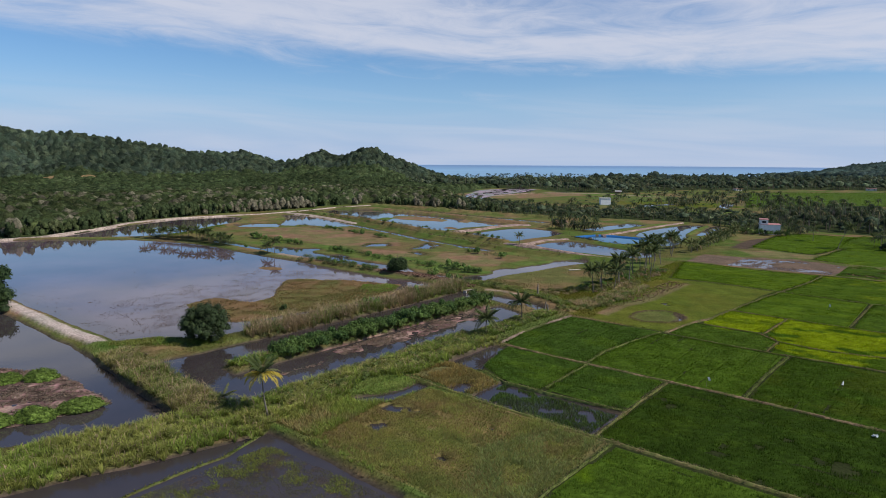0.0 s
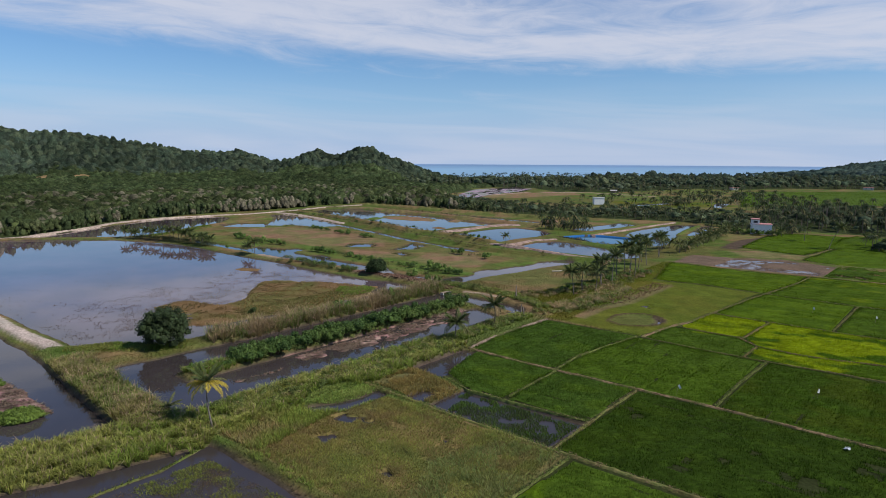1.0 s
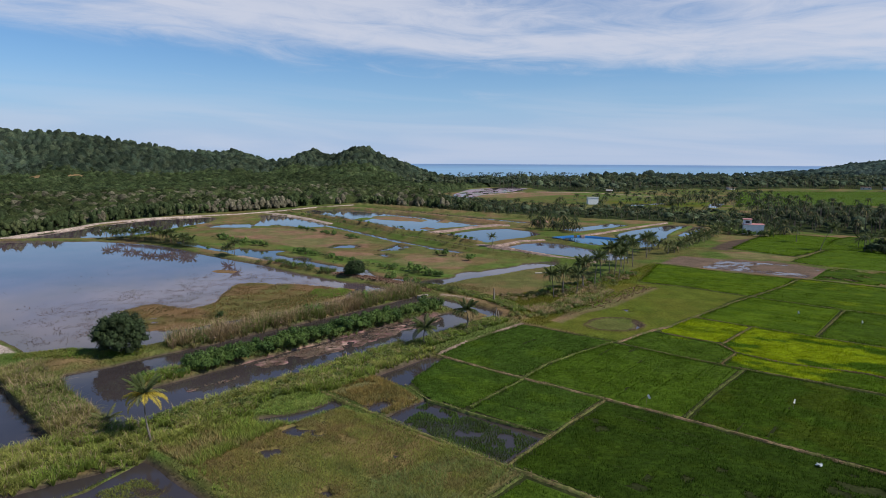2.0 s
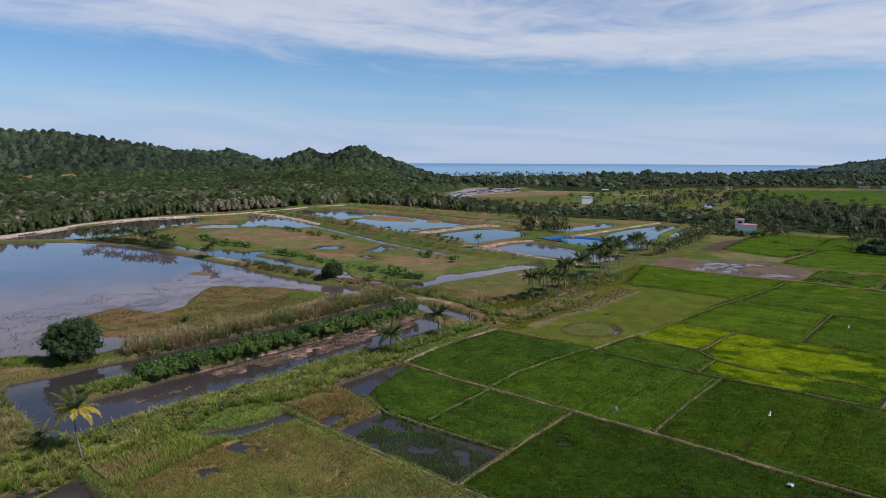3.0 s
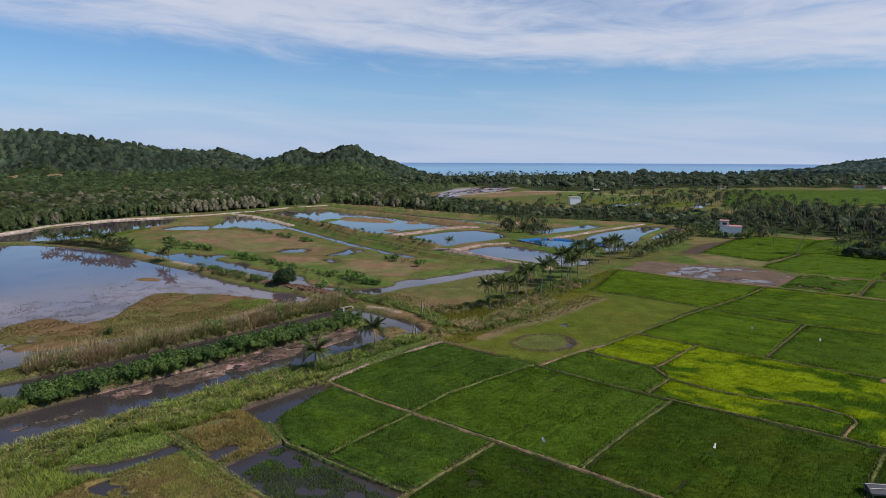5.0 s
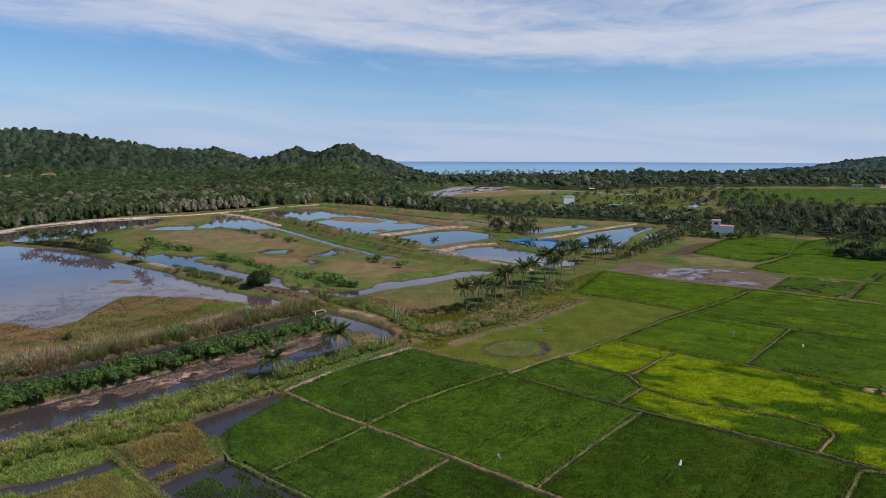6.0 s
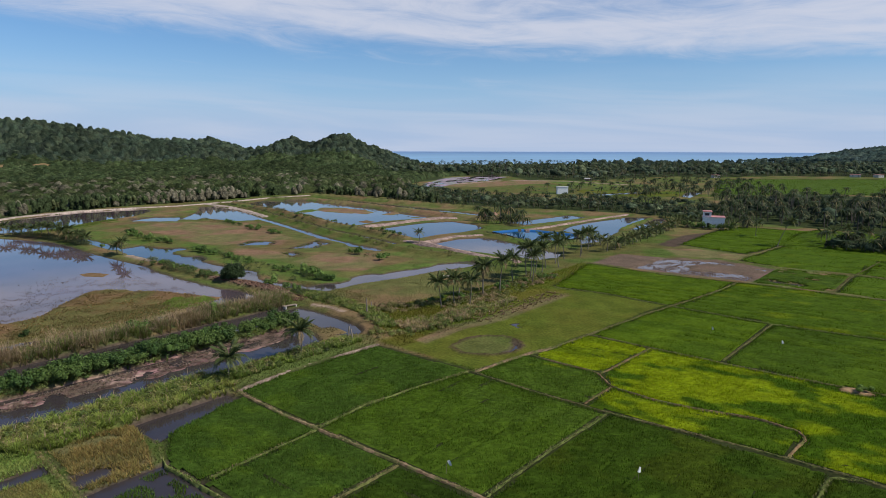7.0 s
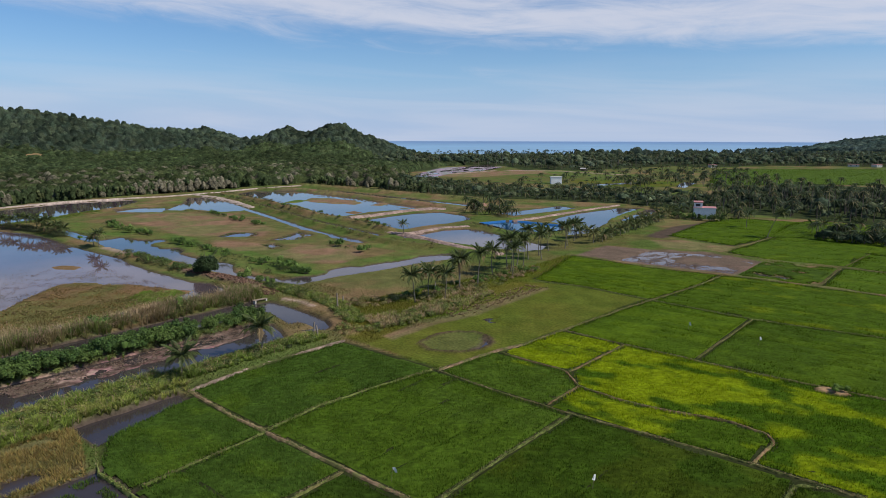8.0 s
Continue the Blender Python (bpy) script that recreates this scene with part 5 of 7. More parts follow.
br = np.maximum(br, step(0.55, 0.62, fbm(X, Y, 26, 3, 53)))[:, None]
sward("island_grass", X, Y, 0.05 + 0.16 * fbm(X, Y, 7, 3, 62), 0.085, blend(X, Y, (0.115, 0.158, 0.03), (0.15, 0.155, 0.04), 14, 52) * (1 - br) + np.array((0.165, 0.135, 0.06)) * br, 6, "green and tawny grass on a flat island between fishponds", keep=fbm(X, Y, 3.5, 3, 65) > 0.56)
X, Y = sown([(-75, 134), (-92, 150), (-84, 215), (-85, 235), (-42, 233), (-42, 198), (-46, 164), (-50, 133)], 0.5)
m = poly_dist(X, Y, [(-73, 200), (-60, 201), (-42.5, 199), (-39, 235), (-82, 235)]) < 0
rough_ = step(-70, -80, X + 6 * (fbm(X, Y, 8, 2, 55) - 0.5))
sward("pasture_grass", X, Y, 0.10 + 0.6 * rough_ * fbm(X, Y, 5, 3, 56), 0.12, blend(X, Y, (0.092, 0.135, 0.012), (0.12, 0.145, 0.016), 9, 54), 3, "short green pasture with rough edges", keep=m & ((rough_ > 0.3) | (fbm(X, Y, 4, 3, 67) > 0.44)))
X, Y = sown([(-116, 152), (-113, 206), (-100, 222), (-88, 200), (-84, 165), (-92, 148)], 0.6)
sward("rough_grass", X, Y, 0.06 + 0.3 * fbm(X, Y, 2.5, 3, 58), 0.07, blend(X, Y, (0.145, 0.13, 0.05), (0.115, 0.135, 0.04), 5, 57), 6, "dry tussocky grass between a channel and palms")
X, Y = along([(-294, 142), (-300, 158), (-304, 167), (-312, 177.5), (-320, 190)], 2600, -3.6, 3.6)
sward("grass_bank", X, Y, 0.35, 0.13, blend(X, Y, (0.10, 0.185, 0.028), (0.125, 0.19, 0.032), 6, 42), 5, "bright green grass on a dike between two ponds")
# short grass over all bare near and middle ground, in the ground's own colours
for outline, gap, h in ((box(-135, 12, -32, 100), 0.40, 0.3), (box(-135, 100, -32, 160), 0.5, 0.35), (box(-135, 160, -30, 300), 0.9, 0.22), (box(-345, 75, -135, 160), 0.9, 0.25), (box(-390, 160, -135, 385), 1.6, 0.28)):
    X, Y = sown(outline, gap)
    Z, C = lie(X, Y, True)
    k = (Z > WATER + 0.03) & (fbm(X, Y, 3.0, 3, 66) > (0.0 if gap < 0.6 else 0.56)) & (C[:, 0] < 0.24 + 0.12 * rng.random(X.size)) & (C[:, 1] > 0.07) & (C[:, 1] > 0.8 * C[:, 0])
    for pts in RICE:
        m = near(X, Y, pts, 2)
        k[m] &= (poly_dist(X[m], Y[m], pts) < -1.2) | (Z[m] > 0.15)
    m = near(X, Y, box(-68, 134, -44, 198), 0)
    k[m] = False
    P = np.stack([X, Y, Z - 0.03], 1)[k]
    V, F, T = blades(P, h * (0.5 + fbm(P[:, 0], P[:, 1], 3, 3, 63)), min(gap * 0.2, 0.11), 4, C[k] * np.array((1.08, 1.06, 1.08)), 0.9)
    thing("verge_grass", mesh_of("verge_grass", V, F, T), M_REED, "short uneven grass on dikes and bunds", "grass", kind="stuff")
# clods of ploughed mud in shallow water
X, Y = sown(MUD, 0.36, 0.6)
k = rng.random(X.size) < 0.15 + 0.75 * step(0.42, 0.6, fbm(X, Y * 0.55, 3.4, 3, 84))
X, Y = X[k], Y[k]
r_ = rng.uniform(0.08, 0.25, X.size)
V, F, C = lumps(np.stack([X, Y, np.full(X.size, WATER - 0.02)], 1), np.stack([r_ * 1.3, r_ * 0.8, r_ * 0.5], 1), (0.12, 0.09, 0.062))
thing("mud_clods", mesh_of("mud_clods", V, F, C, True), M_GROUND, "dark clods of ploughed mud standing in shallow water", "mud", kind="stuff")
# crumbled red earth on the pond dike
X, Y = along([(-150, 144.8), (-137, 146.2), (-129, 147), (-121, 146.4), (-110, 144.6)], 420, -1.9, 1.9)
r_ = rng.uniform(0.12, 0.42, X.size)
V, F, C = lumps(onground(X, Y, 0.0), np.stack([r_ * 1.2, r_, r_ * 0.6], 1), np.array((0.115, 0.072, 0.046)) * rng.uniform(0.5, 1.35, (X.size, 1)))
thing("earth_clods", mesh_of("earth_clods", V, F, C), M_GROUND, "crumbled reddish brown earth heaped on a pond dike", "soil", kind="stuff")
# dry stalks and debris on the mud banks
X, Y = np.concatenate([np.stack(sown(o, 0.34)) for o, _, kind in ISLES if kind == "mudbank"], 1)
P = onground(X, Y, -0.02)
k = (P[:, 2] > WATER - 0.05) & (fbm(X, Y, 1.8, 3, 81) > 0.42)
T = np.where(rng.random((X.size, 1)) < 0.22, np.array((0.055, 0.045, 0.034)), np.array((0.20, 0.165, 0.115)))
V, F, C = blades(P[k], 0.14, 0.13, 4, T[k], 3.6)
thing("debris", mesh_of("debris", V, F, C), M_REED, "broken stalks and dry plant litter on mud", "debris", kind="stuff")
# emergent weeds dotted over the big pond
X, Y = sown(box(-250, 54, -120, 134), 0.48)
w = fbm(X, Y, 8, 4, 9) + 0.12 * step(-250, -140, X)
marsh_d = poly_dist(X, Y, ISLES[0][0])
w = w + 0.26 * step(-32, -4, marsh_d) * step(-120, -130, X)
k = (w > 0.555) & (lie(X, Y) < WATER) & (rng.random(X.size) < 0.85 * (0.10 + 0.9 * step(-30, -2, marsh_d)) * step(-235, -140, X) * step(0.38, 0.58, fbm(X, Y, 2.4, 2, 64)))
k &= X < -131
P = np.stack([X[k], Y[k], np.full(k.sum(), WATER - 0.02)], 1)
V, F, C = blades(P, 0.08 + 0.12 * vnoise(P[:, 0], P[:, 1], 4, 9), 0.08, 6, blend(P[:, 0], P[:, 1], (0.10, 0.078, 0.056), (0.09, 0.085, 0.04), 9, 33), 1.5)
thing("water_weed", mesh_of("water_weed", V, F, C), M_REED, "brown weed tufts breaking the pond's surface", "weeds", kind="stuff")

# ---- shrubs and broadleaf trees ----
def bush_mesh(size, tall, tint, n=90, leaf=0.32):
    lobes = rng.normal(size=(7, 3)) * np.array((0.45, 0.45, 0.22)) * size
    lobes[:, 2] = np.abs(lobes[:, 2]) + tall * 0.42
    R = np.stack([np.full(7, size * 0.55), np.full(7, size * 0.55), np.full(7, tall * 0.42)], 1) * rng.uniform(0.7, 1.2, (7, 1))
    shade = np.array(tint) * rng.uniform(0.8, 1.2, (7, 1))
    sets = [leaves(lobes, R, n, leaf, shade), lumps(lobes, R * 0.62, shade)]
    a = rng.uniform(0, 6.28, 5)
    A = np.stack([np.cos(a) * 0.15, np.sin(a) * 0.15, 0 * a - 0.1], 1)
    B = np.stack([np.cos(a) * size * 0.4, np.sin(a) * size * 0.4, 0 * a + tall * 0.6], 1)
    sets.append(tubes(A, B, np.full(5, 0.06), np.full(5, 0.02), (0.12, 0.09, 0.06), 4))
    return mesh_of("bush", *joined(*sets))


def place(proto, spots, label, category, group, name="bush"):
    for (x, y), s in spots:
        me = random.choice(proto)
        z = float(lie(np.array([x]), np.array([y]))[0])
        ob = thing(name, me, M_LEAF, label, category, group, at=pose(x, y, z - 0.05, 0, 0, random.uniform(0, 360)) @ Matrix.Diagonal((s, s, s * random.uniform(0.85, 1.15), 1)))


SHRUB = [bush_mesh(1.6, 2.2, t, 56, 0.2) for t in ((0.085, 0.155, 0.034), (0.10, 0.18, 0.038), (0.07, 0.135, 0.03), (0.115, 0.19, 0.042))]
ROWB = [bush_mesh(1.8, 2.5, t, 95, 0.19) for t in ((0.065, 0.12, 0.028), (0.08, 0.14, 0.032), (0.05, 0.10, 0.025), (0.10, 0.165, 0.038), (0.07, 0.125, 0.03))]
CREEPER = [bush_mesh(2.4, 2.3, t, 170, 0.16) for t in ((0.11, 0.195, 0.034), (0.13, 0.215, 0.04))]
X, Y = along([(-98, 68), (-97.8, 84), (-97.6, 100), (-96.8, 131)], 112, -2.5, 0.2)
place(ROWB, [((x, y), random.uniform(0.75, 1.15)) for x, y in zip(X, Y)], "dark green leafy shrub in a dense row on a bank", "shrub", "shrub row")
X, Y = along([(-98, 60), (-98, 70)], 12, -1.8, 1.8)
place(SHRUB, [((x, y), random.uniform(0.35, 0.6)) for x, y in zip(X, Y)], "low green shrub among reeds on a bank", "shrub", "bank shrubs")
place(SHRUB, [((-113, 106), 1.25), ((-113.5, 119), 1.0), ((-112.8, 124), 1.1), ((-114, 131), 0.7), ((-112.5, 97), 0.6), ((-113, 136), 0.6)],
      "round green shrub on a dry ditch bank", "shrub", "ditch shrubs")
DRYB = [bush_mesh(1.4, 1.8, (0.20, 0.15, 0.085), 60, 0.28)]
place(DRYB, [((-114.5, 88), 1.0), ((-114, 98), 0.8), ((-114.5, 104), 0.9), ((-113, 86), 0.6)], "dry brown shrub on a ditch bank", "shrub", "ditch shrubs")


def mound(x, y, rx, ry, h, turn, tint):
    """A dome of creeper over low bushes."""
    n = 60
    i = np.arange(n)
    z = 1 - 1.15 * (i + 0.5) / n
    r = np.sqrt(1 - z * z)
    d = np.stack([r * np.cos(i * 2.39996), r * np.sin(i * 2.39996), z], 1)
    S = np.array((rx, ry, h))
    C = d * S * 0.8 * rng.uniform(0.86, 1.1, (n, 1))
    C[:, 2] = np.maximum(C[:, 2], 0.1)
    R = np.stack([np.full(n, rx * 0.26), np.full(n, ry * 0.26), np.full(n, h * 0.26)], 1) * rng.uniform(0.8, 1.25, (n, 1))
    shade = np.array(tint) * rng.uniform(0.82, 1.2, (n, 1))
    # the central lump is tinted darker, painting shade inside the mound
    sets = [leaves(C, R, 80, 0.13, shade, -0.2, 0.6), lumps(C, R * 0.7, shade), lumps(np.zeros((1, 3)), S[None] * 0.85, np.array(tint) * 0.8, 0.06)]
    me = mesh_of("creeper_mound", *joined(*sets))
    z = float(lie(np.array([x]), np.array([y]))[0])
    return thing("creeper_mound", me, M_LEAF, "dome of bright green creeper over bushes on a muddy islet", "shrub", "islet shrubs", at=pose(x, y, max(z, WATER) - 0.1, 0, 0, turn))


for x, y, rx, ry, h, turn in ((-99.3, 28.8, 3.0, 1.9, 1.9, 50), (-98.2, 34.4, 3.2, 1.8, 1.7, 78), (-116.8, 35.2, 2.7, 2.0, 1.7, 55), (-120, 31.2, 2.4, 1.9, 1.6, 60), (-101.2, 24.2, 2.8, 1.9, 1.8, 50)):
    mound(x, y, rx, ry, h, turn, (0.10, 0.165, 0.03))
for line, count in ((HEDGES[0], 14), (HEDGES[1], 6), (HEDGES[2], 10)):
    X, Y = along(line, count, -2, 2)
    place(SHRUB, [((x, y), random.uniform(0.5, 1.0)) for x, y in zip(X, Y)], "green shrub in a hedge across the grassy island", "shrub", "island shrubs")
place(SHRUB, [((-261, 171.5), 1.35), ((-257, 172), 1.0), ((-237.5, 168.4), 1.3), ((-230, 169), 1.0), ((-227, 170.5), 1.1), ((-224, 170.5), 0.8), ((-254, 173), 0.7), ((-198.4, 167.6), 1.2), ((-194, 167), 1.1), ((-190, 167), 0.8), ((-178.4, 167.4), 0.9),
              ((-136.8, 167), 1.5), ((-134, 166), 1.1), ((-128, 164), 0.9), ((-124, 164.6), 0.8), ((-151, 200), 1.3), ((-155, 200), 0.7), ((-137.5, 197), 1.2), ((-139.7, 202), 0.7), ((-131, 150.2), 1.2), ((-232.6, 148.6), 0.7), ((-125, 150.5), 0.9), ((-121, 151), 0.8), ((-268, 221), 0.9), ((-241, 216), 1.0), ((-235, 216), 0.7)],
      "dark green shrub on the grassy island", "shrub", "island shrubs")
X, Y = along([(-185, 145.4), (-152, 145.8)], 18, -1.8, 1.8)
place(SHRUB, [((x, y), random.uniform(0.4, 0.7)) for x, y in zip(X, Y)], "low green scrub on a dike", "shrub", "dike shrubs")
X, Y = along([(-92, 150), (-86, 163), (-82, 185), (-84, 210)], 26, -4.5, 3.5)
place(SHRUB, [((x, y), random.uniform(0.35, 0.8)) for x, y in zip(X, Y)], "scrubby green bush below coconut palms", "shrub", "palm bank shrubs")
X, Y = along([(-360, 276), (-250, 256), (-192, 243.6), (-163, 236)], 26, -1.5, 2)
place(SHRUB, [((x, y), random.uniform(0.4, 0.8)) for x, y in zip(X, Y)], "low green bush on a pond dike", "shrub", "dike shrubs")


def tree_meshes(height, spread, tint, lobes=9, n=90, leaf=0.4, bare=0.25, jitter=0.5):
    """Trunk with limbs, and a crown of leaf sprays."""
    a = rng.uniform(0, 6.28, lobes)
    r = spread * 0.55 * np.sqrt(rng.uniform(0.05, 1, lobes))
    C = np.stack([np.cos(a) * r, np.sin(a) * r, height * (bare + (1 - bare) * rng.uniform(0.14, 0.74, lobes))], 1)
    R = np.stack([np.full(lobes, spread * 0.42), np.full(lobes, spread * 0.42), np.full(lobes, height * (1 - bare) * 0.32)], 1) * rng.uniform(0.75, 1.15, (lobes, 1))
    shade = np.array(tint) * rng.uniform(0.8, 1.2, (lobes, 1))
    V, F, T = joined(leaves(C, R, n, leaf, shade, jitter=jitter), lumps(C, R * 0.74, shade * 0.9, 0.36))
    crown = mesh_of("crown", V, F, T, True)
    crown.materials.append(M_FAR if jitter < 0.5 else M_LEAF)
    fork = np.array([[0, 0, height * max(bare, 0.18)]])
    bark = (0.16, 0.13, 0.10)
    sets = [tubes(np.array([[0, 0, -0.2]]), fork, [height * 0.035], [height * 0.026], bark, 8), tubes(np.repeat(fork, lobes, 0), C, np.full(lobes, height * 0.017), np.full(lobes, 0.02), bark, 5)]
    trunk = mesh_of("trunk", *joined(*sets))
    trunk.materials.append(M_BARK)
    return trunk, crown


def tree(meshes, x, y, label, scale=1.0, group="", category="tree", z=None):
    root = new("tree")
    z = float(lie(np.array([x]), np.array([y]))[0]) if z is None else z
    root.matrix_basis = pose(x, y, z, 0, 0, random.uniform(0, 360)) @ Matrix.Diagonal((scale, scale, scale, 1))
    tagged(root, label, category, group)
    part("trunk", meshes[0], None, root)
    part("crown", meshes[1], None, root)
    return root


def round_crown(height, spread, tint):
    """One closed round crown down to the ground, knobbly with leaf clusters."""
    n = 70
    i = np.arange(n)
    z = 1 - 1.75 * (i + 0.5) / n
    r = np.sqrt(1 - z * z)
    d = np.stack([r * np.cos(i * 2.39996), r * np.sin(i * 2.39996), z], 1)
    S = np.array((spread, spread, height * 0.5))
    mid = np.array((0, 0, height * 0.42))
    bulge = 0.72 + 0.6 * vnoise(d[:, 0] * 3 + 7, d[:, 1] * 3 + d[:, 2] * 2, 1.6, height)[:, None]
    C = mid + d * S * 0.74 * bulge * rng.uniform(0.85, 1.12, (n, 1))
    R = np.full((n, 3), spread * 0.30) * rng.uniform(0.7, 1.2, (n, 1))
    shade = np.array(tint) * rng.uniform(0.7, 1.3, (n, 1))
    # inner mass in a darker tint: the crown's inside shade as colour
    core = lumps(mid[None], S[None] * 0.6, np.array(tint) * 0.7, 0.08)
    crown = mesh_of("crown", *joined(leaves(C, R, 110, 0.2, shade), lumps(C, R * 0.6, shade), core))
    crown.materials.append(M_LEAF)
    return crown


trunk_, _ = tree_meshes(8.0, 5.0, (0.034, 0.062, 0.023), 5, 2, 0.2, 0.05)
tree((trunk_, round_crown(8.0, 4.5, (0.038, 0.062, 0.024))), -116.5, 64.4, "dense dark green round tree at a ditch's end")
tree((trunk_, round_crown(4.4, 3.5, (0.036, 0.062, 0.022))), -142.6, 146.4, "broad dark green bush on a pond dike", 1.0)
tree(tree_meshes(8.0, 5.0, (0.034, 0.064, 0.022), 16, 130, 0.4, 0.05), -197, 50.5, "dense dark green tree on the sandy dike")
tree(tree_meshes(6.4, 4.2, (0.04, 0.07, 0.024), 14, 120, 0.3, 0.04), -177, 45.8, "dense dark green tree on the sandy dike")
tree(tree_meshes(1.3, 1.2, (0.04, 0.07, 0.02), 6, 60, 0.2, -0.1), -129, 92, "small round bush on the marsh islet")

# mangrove belt: single trees along its edge, the rest as one wood
GREENS = np.array([(0.060, 0.086, 0.032), (0.072, 0.097, 0.036), (0.052, 0.076, 0.030), (0.088, 0.108, 0.044), (0.155, 0.148, 0.092)])
MANGROVE = [tree_meshes(h, s, GREENS[i], 12, 40, 0.24, -0.12, 0.45) for i, (h, s) in enumerate(((8, 4.6), (7, 4.2), (9, 5.0), (6.5, 4.0), (8.5, 5.4)))]
EDGE = [(-338, 70), (-341, 122), (-390, 178), (-398, 240), (-396, 268), (-401, 310), (-396, 372), (-340, 378), (-270, 372)]
X, Y = along(EDGE, 120, 1.0, 14.0)
x2, y2 = along([(-396, 236), (-396, 268), (-400, 315)], 46, 0.0, 9.0)
X, Y = np.concatenate([X, x2]), np.concatenate([Y, y2])
for i, (x, y) in enumerate(zip(X, Y)):
    pick = 4 if random.random() < (0.7 if i >= 120 else 0.1) else random.choice((0, 1, 2, 2, 3))
    tree(MANGROVE[pick], x, y, "bushy grey-green mangrove tree at a pond's edge" if pick == 4 else "bushy dark green mangrove tree at a pond's edge", random.uniform(0.75, 1.15), "mangrove edge trees")


FAR_OPEN = [(-300, 474), (-345, 474), (-395, 500), (-425, 545), (-506, 655), (-509, 705), (-494, 744), (-455, 747), (-400, 730), (-330, 700), (-300, 560)]


def woods(name, X, Y, height, n, leaf, label, tints, spread=0.62, category="wood", lobes=2):
    """A wood seen from afar as one mesh: crowns on short stems."""
    k = poly_dist(X, Y, FAR_OPEN) < 0
    X, Y = X[k], Y[k]
    z = lie(X, Y)
    h = height * (0.6 + 0.9 * rng.random(X.size) ** 2) * (0.8 + 0.4 * fbm(X, Y, 40, 2, 71))
    C = np.stack([X, Y, z + h * 0.58], 1)
    fresh = rng.uniform(0.75, 1.3, (X.size, 1))
    R = np.stack([h * spread, h * spread, h * 0.46], 1) * rng.uniform(0.85, 1.2, (X.size, 1))
    T = fresh * tints[rng.integers(0, len(tints), X.size)] * (0.75 + 0.5 * fbm(X, Y, 60, 2, 72))[:, None]
    d = unit(rng.normal(size=(X.size, lobes, 3)))
    d[..., 2] = np.abs(d[..., 2]) * 0.8
    Cl = (C[:, None] + d * R[:, None] * 0.5).reshape(-1, 3)
    Rl = np.repeat(R, lobes, 0) * rng.uniform(0.45, 0.75, (X.size * lobes, 1))
    Tl = np.repeat(T, lobes, 0) * rng.uniform(0.8, 1.2, (X.size * lobes, 1))
    sets = [leaves(C, R, n, leaf * h / height, T, -0.3, 0.7, 0.25, 0.6, 0.4), lumps(Cl, Rl, Tl, 0.36)]
    foot = np.stack([X, Y, z - 0.3], 1)
    sets.append(tubes(foot, foot + np.stack([0 * X, 0 * X, h * 0.5], 1), h * 0.03, h * 0.02, (0.14, 0.11, 0.08), 3))
    return thing(name, mesh_of(name, *joined(*sets), smooth=True), M_FAR, label, category, kind="stuff")


